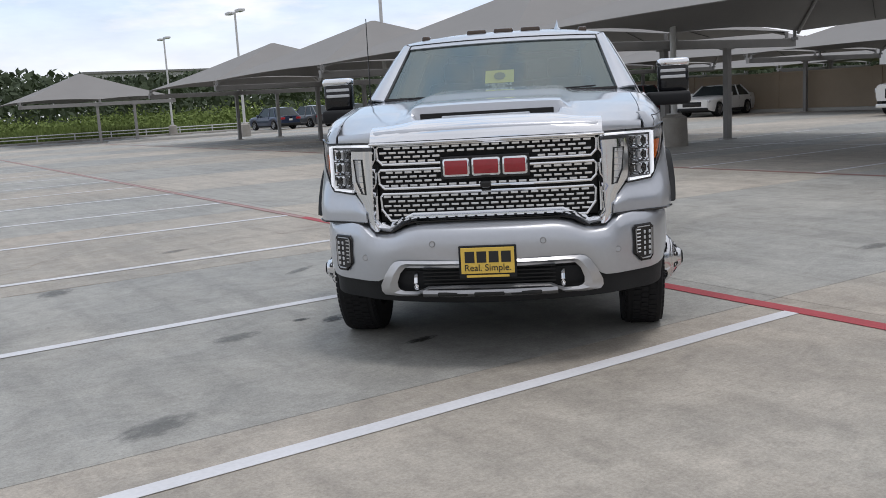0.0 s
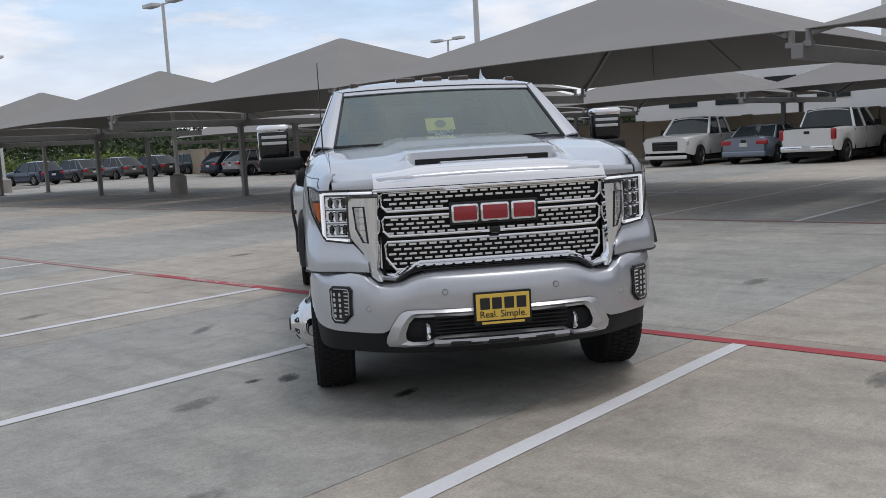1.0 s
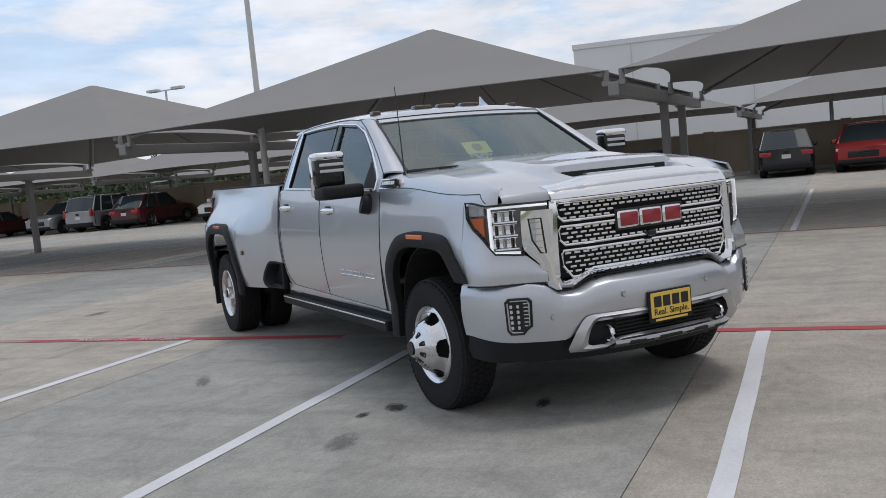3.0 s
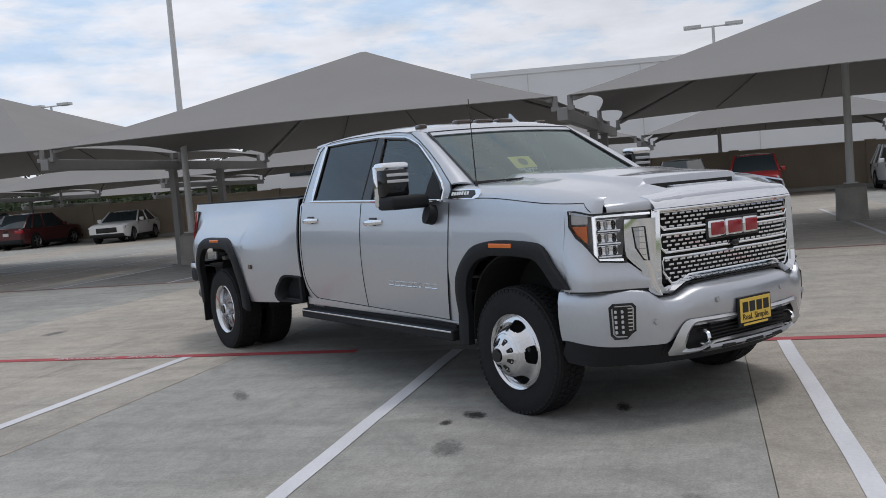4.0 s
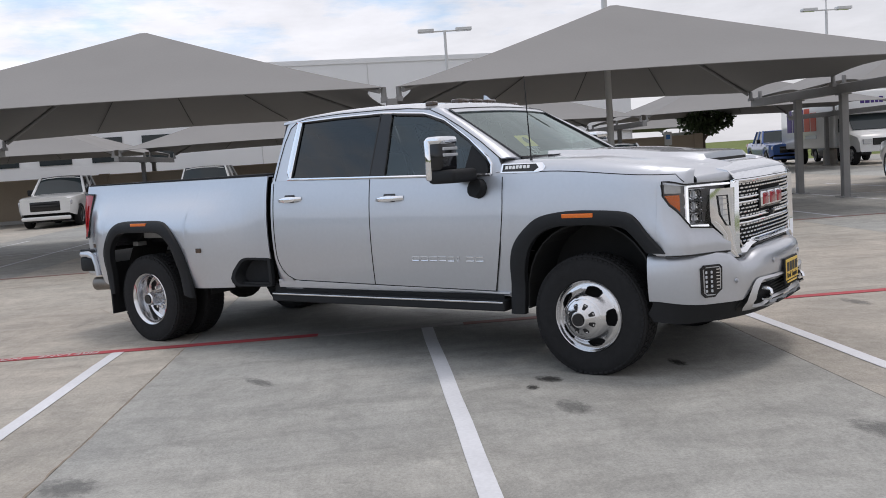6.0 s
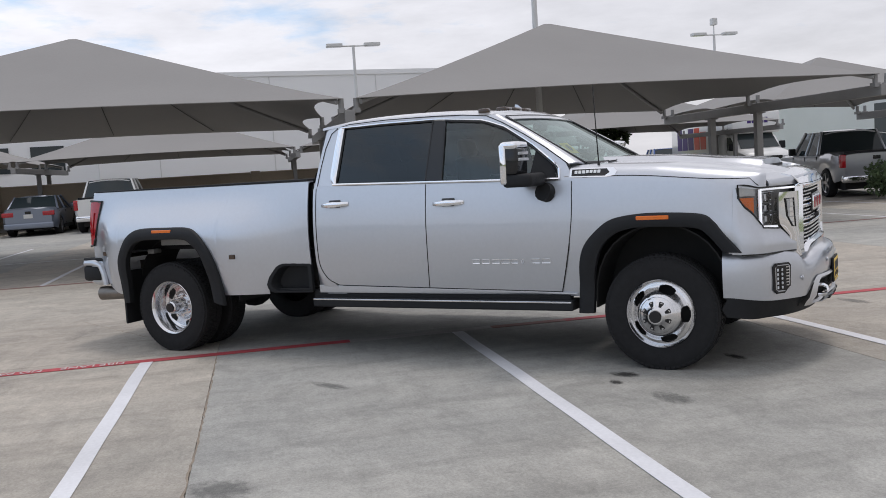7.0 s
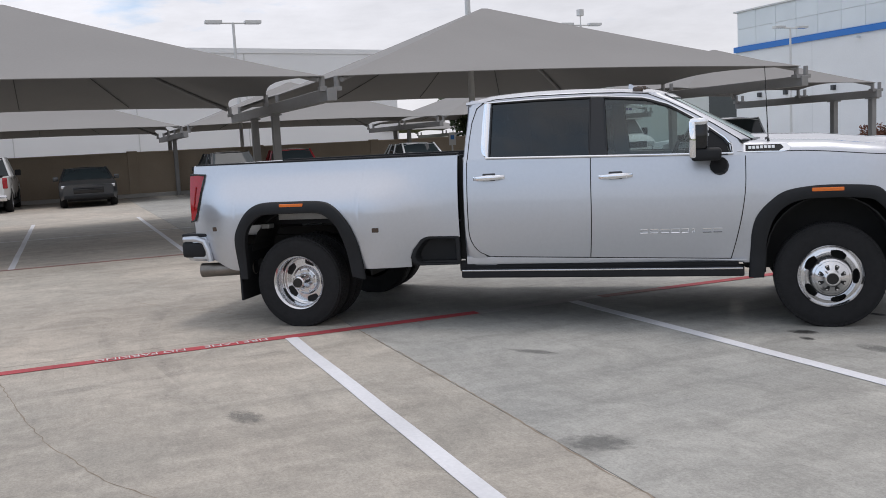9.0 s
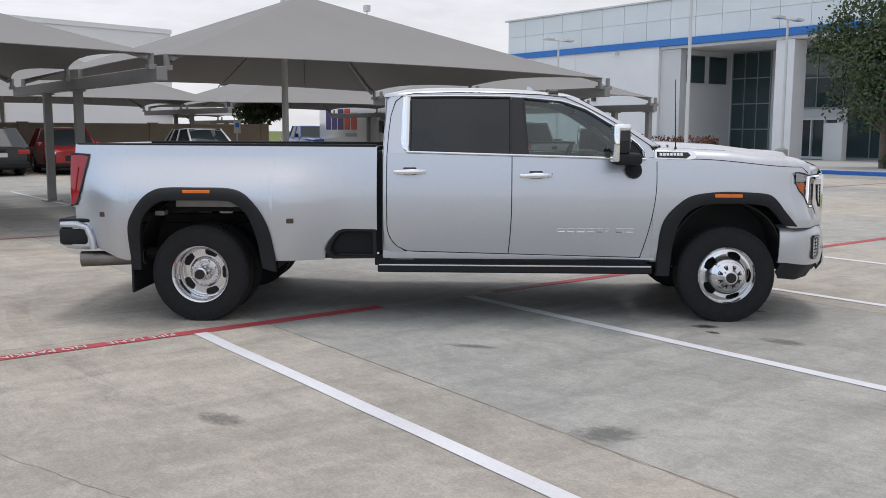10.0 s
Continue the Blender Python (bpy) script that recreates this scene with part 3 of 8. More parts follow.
# ---- dealership building ----
def dealership():
    root = empty("building", pose(0, 0, 0))
    tagged(root, "white dealership building with a blue band and glazed entrance", "building")

    def slab(name, a, mtl, label="", bev=0.0):
        bm = bmesh.new()
        box(bm, *a, bev)
        return part(name, bm, mtl, root, label)

    slab("wall", (35.0, -60, -0.1, 49.0, -33.0, 6.70), WHITEWALL, "smooth white render wall")
    slab("parapet", (5.0, -60, 7.08, 48.8, -33.05, 9.40), WHITEWALL)
    slab("roof", (4.9, -60, 9.40, 49.1, -32.9, 9.50), GREYWALL)
    slab("blue_band", (4.95, -33.6, 6.70, 49.08, -32.88, 7.08), BLUEBAND, "bright blue band over the entrance")
    slab("soffit", (5.0, -38.6, 6.52, 34.98, -33.1, 6.69), WHITEWALL)
    slab("wall", (5.0, -60, -0.1, 34.9, -38.2, 6.5), GREYWALL, "grey wall at the back of the porch")
    slab("column", (26.0, -34.3, -0.1, 27.1, -33.1, 6.5), WHITEWALL, "square white entrance column", 0.02)
    slab("column", (11.0, -34.3, -0.1, 12.1, -33.1, 6.5), WHITEWALL, "square white entrance column", 0.02)
    slab("wall", (49.0, -62, -0.1, 76.0, -35.5, 6.3), GREYWALL, "low grey service wing")
    slab("roof", (48.9, -62, 6.3, 76.1, -35.4, 6.5), GREYWALL)
    n = 24
    for i in range(n):
        for j in range(2):
            w = 43.8 / n
            bm = bmesh.new()
            z0 = 7.1 + 1.15 * j
            box(bm, 5.0 + w * i + 0.015, -33.05, z0 + 0.012, 5.0 + w * (i + 1) - 0.015, -33.0, z0 + 1.138)
            part("panel", bm, PANELW, root)
    # joints of the render below the band
    for x in (42.0,):
        slab("joint", (x - 0.015, -33.0, 0, x + 0.015, -32.995, 6.7), GREYWALL)

    def glazing(x0, x1, z0, z1, cols, rows, y):
        win = empty("window")
        win.parent = root
        w, h = (x1 - x0) / cols, (z1 - z0) / rows
        for i in range(cols):
            for j in range(rows):
                bm = bmesh.new()
                box(bm, x0 + w * i + 0.03, y, z0 + h * j + 0.03, x0 + w * (i + 1) - 0.03, y + 0.02, z0 + h * (j + 1) - 0.03)
                part("pane", bm, TEALGLASS, win)
        bm = bmesh.new()
        for i in range(cols + 1):
            box(bm, x0 + w * i - 0.028, y - 0.02, z0, x0 + w * i + 0.028, y + 0.07, z1)
        for j in range(rows + 1):
            for i in range(cols):
                box(bm, x0 + w * i + 0.035, y - 0.02, z0 + h * j - 0.035, x0 + w * (i + 1) - 0.035, y + 0.06, z0 + h * j + 0.035)
        part("frame", bm, MULLION, win, "thin grey-green window frame")

    glazing(30.6, 33.3, 0.2, 6.45, 3, 4, -38.15)
    glazing(16.0, 29.2, 3.0, 6.45, 8, 2, -38.15)
    glazing(16.0, 25.6, 0.15, 2.9, 7, 1, -38.15)
    # entrance doors in white frames
    doors = empty("entrance_door")
    doors.parent = root
    for i in range(4):
        x = 26.1 + 0.82 * i
        bm = bmesh.new()
        box(bm, x + 0.07, -38.15, 0.18, x + 0.75, -38.13, 2.30)
        part("pane", bm, TEALGLASS, doors)
        bm = bmesh.new()
        box(bm, x, -38.16, 0.05, x + 0.07, -38.06, 2.42)
        box(bm, x + 0.07, -38.16, 2.30, x + 0.82, -38.06, 2.42)
        box(bm, x + 0.07, -38.16, 0.05, x + 0.82, -38.06, 0.18)
        part("door_frame", bm, PANELW, doors, "white door frame")
    slab("planter", (24.6, -36.4, -0.05, 25.7, -35.9, 2.1), WHITEWALL, "white freestanding slab by the entrance", 0.02)
    # service door and small lamps on the side wing
    slab("service_door", (51.4, -35.52, -0.05, 55.0, -35.44, 4.2), DARKFRAME, "dark roll-up service door")
    for x in (44.2, 46.6, 40.2):
        slab("wall_lamp", (x - 0.12, -33.0, 3.55, x + 0.12, -32.78, 3.85), DARKFRAME, "", 0.02)
    slab("camera_bracket", (38.2, -33.0, 6.42, 38.35, -32.6, 6.56), PANELW, "", 0.02)
    # square windows in the porch wall
    slab("wall", (33.5, -38.2, -0.1, 34.98, -33.2, 6.5), GREYWALL, "grey porch return wall")
    for y0 in (-34.6, -36.8):
        win = empty("window")
        win.parent = root
        bm = bmesh.new()
        box(bm, 33.46, y0 - 0.8, 4.6, 33.49, y0 + 0.8, 6.1)
        part("pane", bm, TEALGLASS, win)
        bm = bmesh.new()
        box(bm, 33.44, y0 - 0.86, 4.54, 33.485, y0 - 0.8, 6.16)
        box(bm, 33.44, y0 + 0.8, 4.54, 33.485, y0 + 0.86, 6.16)
        box(bm, 33.44, y0 - 0.8, 6.1, 33.485, y0 + 0.8, 6.16)
        box(bm, 33.44, y0 - 0.8, 4.54, 33.485, y0 + 0.8, 4.6)
        part("frame", bm, DARKFRAME, win)
    return root


dealership()


def far_hall():
    """Long pale hall beyond the wall."""
    root = empty("building", pose(46.0, 15.8, 0, 0, 0, 9.8))
    bm = bmesh.new()
    box(bm, 0, -24.5, -0.1, 38, 0, 7.04)
    part("wall", bm, HALLWALL, root)
    bm = bmesh.new()
    box(bm, -0.06, -24.56, 7.04, 38.1, 0.06, 7.3)
    part("roof", bm, HALLWALL, root)
    for i in range(3):
        bm = bmesh.new()
        y = -3.0 - i * 6.0
        box(bm, -0.03, y - 0.02, 0, -0.004, y + 0.02, 7.0)
        part("panel_joint", bm, GALV, root)
    # lower office wing with a row of windows
    bm = bmesh.new()
    box(bm, 1.5, 0.004, -0.1, 30, 13, 5.2)
    wing = part("office_wing", bm, HALLWALL, root)
    for i in range(4):
        bm = bmesh.new()
        box(bm, 1.44, 1.6 + 2.6 * i, 2.6, 1.53, 3.2 + 2.6 * i, 3.9, 0.01)
        part("window", bm, DARKGLASS, wing)
    tagged(root, "long pale grey industrial hall behind the boundary wall", "building")


far_hall()

# ---- the silver dual-rear-wheel pickup ----
PAINT = mat("silver_metallic_paint", (0.535, 0.552, 0.588), 0.37, 0.88, var=0.03, scale=40, fine=900, coat=1.0)
CABIN = mat("cabin_black", (0.045, 0.045, 0.047), 0.7, var=0.2, scale=20)
SEATMAT = mat("seat_leather", (0.035, 0.034, 0.034), 0.5, var=0.15, scale=15)
TINT = glass("privacy_glass", (0.75, 0.85, 0.9), 0.0, 0.06, 1.62)
CLEAR = glass("side_glass", (0.85, 0.97, 0.95), 0.0, 0.70, 1.75)
SCREEN = glass("windshield_glass", (0.78, 1.0, 0.94), 0.0, 0.70, 2.55)
LAMPIN = mat("lamp_inner_grey", (0.16, 0.16, 0.165), 0.3, 0.35, var=0.2, scale=30)
LENS = glass("headlamp_lens", (1, 1, 1), 0.0, 0.96)
DRL = mat("lit_led_strip", (0.9, 0.9, 0.9), 0.3, var=0, emit=(0.93, 0.96, 1.0), power=0.55)
FOGLED = mat("lit_fog_led", (0.55, 0.56, 0.58), 0.25, 0.3, var=0, emit=(0.93, 0.96, 1.0), power=0.03)
REDBADGE = mat("red_badge", (0.30, 0.013, 0.022), 0.25, var=0.1, scale=30, coat=0.5)
YELLOW = mat("yellow_plate", (0.78, 0.53, 0.09), 0.45, var=0.06, scale=25)
INK = mat("black_ink", (0.015, 0.015, 0.015), 0.5, var=0.0)
STICKER = mat("yellow_sticker", (0.82, 0.70, 0.12), 0.6, var=0.06, scale=25)
PALEINK = mat("white_sticker", (0.82, 0.84, 0.84), 0.6, var=0.03)
SATIN = mat("satin_silver_trim", (0.60, 0.60, 0.61), 0.34, 0.9, var=0.05, scale=20)
BAREMETAL = mat("bare_bed_metal", (0.30, 0.30, 0.29), 0.6, 0.3, var=0.15, scale=8)
MARKER = mat("smoked_marker_lens", (0.05, 0.028, 0.016), 0.15, var=0.1, coat=0.5)

truck = empty("pickup_truck", pose(3.4014, 4.7129, 0, 0, 0, 50.62 + 180) @ Matrix.Translation((0, -0.025, 0)) @ Matrix.Diagonal((1, 0.976, 1, 1)))
tagged(truck, "silver dual-rear-wheel crew cab pickup truck parked across the stall lines", "pickup truck")


def sstep(a, b, x):
    t = min(1.0, max(0.0, (x - a) / (b - a)))
    return t * t * (3 - 2 * t)


def side_y(x, z):
    """Half-width of the painted body at that place."""
    u = z - 0.97
    y = 1.035 - (0.045 * (u / 0.40) ** 2 if u > 0 else 0.055 * (u / 0.45) ** 2)
    if x > 0.2:
        y -= 0.16 * (min(x - 0.2, 0.7) / 0.62) ** 2 * (0.3 + 0.7 * sstep(0.90, 1.15, z))
    if x < -2.90:
        b = sstep(-3.02, -3.72, x) * (1 - sstep(-4.98, -5.42, x))
        y += 0.185 * b * (1 - sstep(1.02, 1.39, z))
    return y


def arch_z(x, cx, a, b, zc, e=2.7):
    u = abs((x - cx) / a)
    return zc + b * max(0.0, 1 - u ** e) ** (1 / e) if u < 1 else zc


def skin(s, xs, zb, zt, nz, yf=side_y, extra=None):
    bm = bmesh.new()
    rows = []
    for x in xs:
        lo, hi = zb(x), zt(x)
        col = []
        for j in range(nz + 1):
            z = lo + (hi - lo) * j / nz
            col.append((x, s * yf(x, z), z))
        if extra:
            col += [(px, s * py, pz) for px, py, pz in extra(x)]
        rows.append(col)
    grid(bm, rows)
    bmesh.ops.remove_doubles(bm, verts=bm.verts, dist=0.0004)
    return bm


def lin(a, b, n):
    return [a + (b - a) * i / n for i in range(n + 1)]


def hood_edge(x):
    pts = ((-0.7, 1.445), (0.0, 1.415), (0.4, 1.365), (0.7, 1.31), (0.95, 1.25))
    for (xa, za), (xb, zb) in zip(pts, pts[1:]):
        if x <= xb:
            return za + (zb - za) * (x - xa) / (xb - xa)
    return pts[-1][1]


def win_y(z):
    return 0.972 - (z - 1.385) * 0.43


def run(line, n):
    """n + 1 points evenly along a polyline."""
    d = [0.0]
    for p, q in zip(line, line[1:]):
        d.append(d[-1] + math.dist(p, q))
    out = []
    for i in range(n + 1):
        t, k = d[-1] * i / n, 0
        while k < len(line) - 2 and d[k + 1] < t:
            k += 1
        f = (t - d[k]) / (d[k + 1] - d[k])
        out.append(tuple(lerp(p, q, f) for p, q in zip(line[k], line[k + 1])))
    return out


def loop_of(edges, n=12):
    """Closed outline from four edges, each of n steps."""
    return [p for e in edges for p in run(e, n)[:-1]]


def belt(x):
    return 1.338 + 0.025 * (-0.65 - x)


# outlines of the door frames and panes, each as four edges: foot, front, head, rear
PILLAR = [(-0.64, 1.455), (-0.83, 1.585), (-1.01, 1.693), (-1.20, 1.795), (-1.34, 1.856)]
PANE_BOW = [(-0.705, 1.352), (-0.735, 1.445), (-0.94, 1.602), (-1.17, 1.744), (-1.36, 1.812)]
CAB_REAR = [(-2.70, 1.868), (-2.765, 1.82), (-2.80, 1.70), (-2.815, 1.55), (-2.822, belt(-2.822))]
FRONT_OUT = ([(-1.79, belt(-1.79)), (-0.60, belt(-0.60))], [(-0.60, belt(-0.60))] + PILLAR, [PILLAR[-1], (-1.55, 1.879), (-1.79, 1.89)], [(-1.79, 1.89), (-1.79, belt(-1.79))])
FRONT_WIN = ([(-1.655, 1.377), (-0.705, 1.352)], PANE_BOW, [PANE_BOW[-1], (-1.69, 1.843)], [(-1.69, 1.843), (-1.655, 1.377)])
REAR_OUT = ([(-2.822, belt(-2.822)), (-1.79, belt(-1.79))], [(-1.79, belt(-1.79)), (-1.79, 1.89)], [(-1.79, 1.89), (-2.25, 1.897), (-2.60, 1.888), (-2.70, 1.868)], CAB_REAR)
REAR_WIN = ([(-2.632, 1.403), (-1.80, 1.380)], [(-1.80, 1.380), (-1.80, 1.853)], [(-1.80, 1.853), (-2.25, 1.860), (-2.634, 1.856)], [(-2.634, 1.856), (-2.632, 1.403)])
SCREEN_SIDE = [(-0.555, 1.447), (-0.72, 1.548), (-0.885, 1.647), (-1.03, 1.735), (-1.16, 1.805), (-1.21, 1.838)]


def door_foot(x):
    return 0.533 + 0.0215 * (-0.715 - x)


def rear_edge(z):
    """Rear shut line of the rear door, rounded at its foot."""
    return -2.822 + (0.20 * (1 - math.sqrt(max(0.0, 1 - ((0.80 - z) / 0.227) ** 2))) if z < 0.80 else 0.0)


def mid_edge(z):
    return -1.787 - 0.021 * (max(0.0, 1.0 - z) / 0.42) ** 2


def front_edge(z):
    return -0.600 - 0.115 * (max(0.0, 1.15 - z) / 0.61) ** 1.6


def roof_edge(x):
    """Height of the roof's side along the cab."""
    return 1.905 - (0.042 * ((x + 2.3) / 0.95) ** 2 if x > -2.3 else 0.028 * ((x + 2.3) / 0.56) ** 2)


def roof_z(x, v):
    """Roof height; v runs from -1 to 1 across."""
    return roof_edge(x) + 0.056 * (1 - abs(v) ** 3) * (0.6 + 0.4 * sstep(-2.86, -2.70, x)) * (1 - 0.15 * sstep(-1.7, -1.38, x))


def screen_pt(v, f):
    """Place on the windshield, across and up."""
    bow = 0.11 * (1 - v * v)
    return (lerp(-0.555, -1.21, f) + bow * (1 - 0.55 * f), v * lerp(0.805, 0.70, f), lerp(1.447, 1.838, f) + 0.014 * (1 - v * v) * f)


FLARE_OUT = [(-0.59, 0.385), (-0.575, 0.60), (-0.562, 0.755), (-0.521, 0.874), (-0.425, 0.981), (-0.309, 1.055), (-0.111, 1.086), (0.101, 1.087), (0.305, 1.07), (0.384, 1.016), (0.441, 0.941), (0.555, 0.808)]
REAR_FLARE_OUT = [(-4.90, 0.43), (-4.933, 0.60), (-4.935, 0.79), (-4.895, 0.90), (-4.82, 1.01), (-4.73, 1.082), (-4.62, 1.108), (-4.36, 1.110), (-4.10, 1.105), (-3.97, 1.062), (-3.875, 0.965), (-3.805, 0.855), (-3.755, 0.70), (-3.715, 0.42)]
REAR_FLARE_IN = [(-4.835, 0.43), (-4.838, 0.60), (-4.828, 0.78), (-4.79, 0.88), (-4.735, 0.945), (-4.68, 0.982), (-4.60, 1.003), (-4.36, 1.006), (-4.12, 1.003), (-4.03, 0.97), (-3.945, 0.89), (-3.90, 0.79), (-3.865, 0.66), (-3.83, 0.45)]
FLARE_IN = [(-0.475, 0.385), (-0.462, 0.55), (-0.449, 0.698), (-0.395, 0.851), (-0.300, 0.945), (-0.178, 0.985), (-0.05, 0.991), (0.1, 0.991), (0.275, 0.975), (0.345, 0.928), (0.40, 0.865), (0.439, 0.812)]


def smooth_line(p, n=4):
    """Smooth curve through the given corners."""
    p = [Vector(v) for v in p]
    out = []
    for i in range(len(p) - 1):
        a, b, c, d = p[max(0, i - 1)], p[i], p[i + 1], p[min(len(p) - 1, i + 2)]
        for k in range(n):
            t = k / n
            out.append(tuple(0.5 * (2 * b + (c - a) * t + (2 * a - 5 * b + 4 * c - d) * t * t + (3 * b - a - 3 * c + d) * t ** 3)))
    return out + [tuple(p[-1])]


def build_side(s):
    right = s < 0
    # front fender with its shoulder
    def zb(x):
        z = arch_z(x, 0.0, 0.53, 0.61, 0.42)
        if x < -0.57:
            return 0.50
        return max(z, 0.80) if x > 0.3 else z
    def base_z(x):
        return max(hood_edge(x) - 0.11, 1.240 - 0.016 * sstep(0.53, 0.66, x)) if x > 0.5 else hood_edge(x) - 0.11
    def plan_y(x, z):
        y = side_y(x, z)
        if x > 0.53:
            for (ya, xa), (yb, xb) in zip(FRONT_PLAN[6:], FRONT_PLAN[7:]):
                if xb <= x <= xa:
                    y = min(y, lerp(yb, ya, (x - xb) / (xa - xb)))
        return y
    def shoulder(x):
        z0 = base_z(x)
        h = hood_edge(x) - z0 + 0.002
        y0 = plan_y(x, z0)
        y1 = min(0.855, y0 - 0.04)
        w = min(1.0, (y0 - y1) / 0.10)
        return [(x, y0 - 0.012 * w, z0 + 0.36 * h), (x, y0 - 0.045 * w, z0 + 0.72 * h), (x, (y0 + y1) / 2 - 0.02 * w, z0 + 0.94 * h), (x, y1, z0 + h)]
    xs = lin(-0.625, -0.5701, 3) + lin(-0.569, 0.499, 40) + lin(0.501, 0.695, 9)
    def zb2(x):
        return zb(x) if x < 0.5 else base_z(x) - 0.012
    bm = skin(s, xs, zb2, lambda x: max(base_z(x), zb2(x) + 0.01), 8, plan_y, shoulder)
    thick(bm, 0.01)
    part("front_fender", bm, PAINT, truck, "", True, 40)
    # corner skin under the headlamp
    bm = bmesh.new()
    rows = []
    for y in lin(0.688, 0.984, 18):
        top = lamp_low(y) if y > 0.765 else lerp(0.86, 0.944, (y - 0.688) / 0.077)
        row = []
        for j in range(9):
            z = lerp(0.790, top, j / 8)
            k = 1 - sstep(0.845, min(top, 1.12) - 0.01, z)
            out = sstep(0.80, 0.96, y)
            row.append((front_x(y) + 0.030 * k * (1 - 0.4 * out), s * (y + 0.042 * k * out), z))
        rows.append(row)
    for x in (0.515, 0.49):
        rows.append([(x, s * (side_y(x, lerp(0.790, 1.243, j / 8)) - 0.001), lerp(0.790, 1.243, j / 8)) for j in range(9)])
    grid(bm, rows)
    thick(bm, 0.010)
    part("corner_panel", bm, PAINT, truck, "", True, 40)
    # dark shut line between this panel and the bumper
    bm = bmesh.new()
    tube(bm, [(front_x(y) + 0.034 * (1 - 0.4 * sstep(0.80, 0.96, y)), s * (y + 0.044 * sstep(0.80, 0.96, y)), 0.787) for y in lin(0.70, 0.984, 14)], 0.006, 5)
    part("shut_line", bm, GLOSSBLK, truck)
    # dark seam between hood and fender
    bm = bmesh.new()
    seam = []
    for x in lin(-0.52, 0.60, 16) + [0.622, 0.640, 0.655]:
        z = lerp(1.352, 1.288, sstep(-0.3, 0.60, x)) if x <= 0.60 else lerp(1.288, 1.236, (x - 0.60) / 0.055)
        prof = [(plan_y(x, base_z(x)), base_z(x))] + [(y, zz) for _, y, zz in shoulder(x)]
        y = prof[0][0]
        for (ya, za), (yb, zb_) in zip(prof, prof[1:]):
            if za <= z <= zb_:
                y = lerp(ya, yb, (z - za) / (zb_ - za))
        seam.append((x, s * (y + 0.0005), z))
    tube(bm, seam, 0.0032, 5)
    part("shut_line", bm, GLOSSBLK, truck)
    # doors
    for name, xa, xb, outl, win, gl in (("front_door", mid_edge, front_edge, FRONT_OUT, FRONT_WIN, CLEAR), ("rear_door", rear_edge, mid_edge, REAR_OUT, REAR_WIN, TINT)):
        bm = bmesh.new()
        rows = []
        for i in range(17):
            col = []
            for j in range(19):
                z = 0.55
                for _ in range(3):
                    x = lerp(xa(z) + 0.004, xb(z) - 0.004, i / 16)
                    z = lerp(door_foot(x) + 0.004, belt(x), j / 18)
                col.append((x, s * side_y(x, z), z))
            rows.append(col)
        grid(bm, rows)
        o = [bm.verts.new((x, s * win_y(z), z)) for x, z in loop_of(outl)]
        i_ = [bm.verts.new((x, s * win_y(z), z)) for x, z in loop_of(win)]
        for a in range(len(o)):
            b = (a + 1) % len(o)
            bm.faces.new((o[a], o[b], i_[b], i_[a]))
        thick(bm, 0.012)
        door = part(name, bm, PAINT, truck, "", True, 40)
        pane = loop_of(win)
        bm = bmesh.new()
        bm.faces.new([bm.verts.new((x, s * (win_y(z) - 0.004), z)) for x, z in pane])
        g = part("window", bm, gl, door, "tinted privacy glass" if gl is TINT else "clear side window")
        outward(g, 1, s).visible_shadow = False
        bm = bmesh.new()
        tube(bm, [(x, s * (win_y(z) + 0.004), z) for x, z in pane], 0.009, 6, True)
        part("window_trim", bm, GLOSSBLK, door, "black rubber window seal", True)
        # pull handle with its cup
        hx, hz = (-1.588, 1.213) if name == "front_door" else (-2.63, 1.238)
        bm = bmesh.new()
        yy = side_y(hx, hz)
        rows = []
        for f in lin(-1, 1, 10):
            px, out = hx + 0.134 * f, 0.046 * (1 - abs(f) ** 3) + 0.004
            w = 0.024 * (1 - 0.35 * abs(f))
            rows.append([(px, s * (yy + out * q + 0.002), hz + w * r + 0.003 * f) for q, r in ((0.2, -1), (0.8, -0.9), (1.0, -0.2), (0.95, 0.5), (0.7, 1), (0.2, 1))])
        grid(bm, rows)
        thick(bm, 0.006)
        part("handle", bm, CHROME, door, "chrome pull handle", True, 50)
        bm = bmesh.new()
        box(bm, hx - 0.055, s * (yy - 0.004) - 0.01, hz - 0.028, hx + 0.055, s * (yy - 0.004) + 0.01, hz + 0.036, 0.008)
        part("handle_cup", bm, CABIN, door)
    # dark shut lines round the doors
    for line in ([(mid_edge(z), z) for z in lin(0.562, 1.36, 12)], [(rear_edge(z), z) for z in lin(0.576, 1.37, 24)], [(front_edge(z), z) for z in lin(0.535, 1.33, 14)], [(x, door_foot(x)) for x in lin(-2.62, -0.715, 16)]):
        bm = bmesh.new()
        tube(bm, [(x, s * (side_y(x, z) - 0.0005), z) for x, z in line], 0.0042, 5)
        part("shut_line", bm, GLOSSBLK, truck)
    bm = bmesh.new()
    seam = [(-0.605, 1.40)] + PILLAR + [(-1.55, 1.879), (-1.79, 1.89), (-2.25, 1.897), (-2.60, 1.888)] + CAB_REAR
    tube(bm, [(x, s * (win_y(z) + 0.001), z) for x, z in seam], 0.0042, 5)
    part("shut_line", bm, GLOSSBLK, truck)
    # chrome surround of both windows, broad at the rear corner
    bm = bmesh.new()
    loop = [(-2.70, 1.862), (-2.25, 1.868), (-1.79, 1.864), (-1.69, 1.857), (-1.36, 1.826), (-1.165, 1.758), (-0.93, 1.613), (-0.722, 1.452), (-0.690, 1.40), (-0.692, 1.350)]
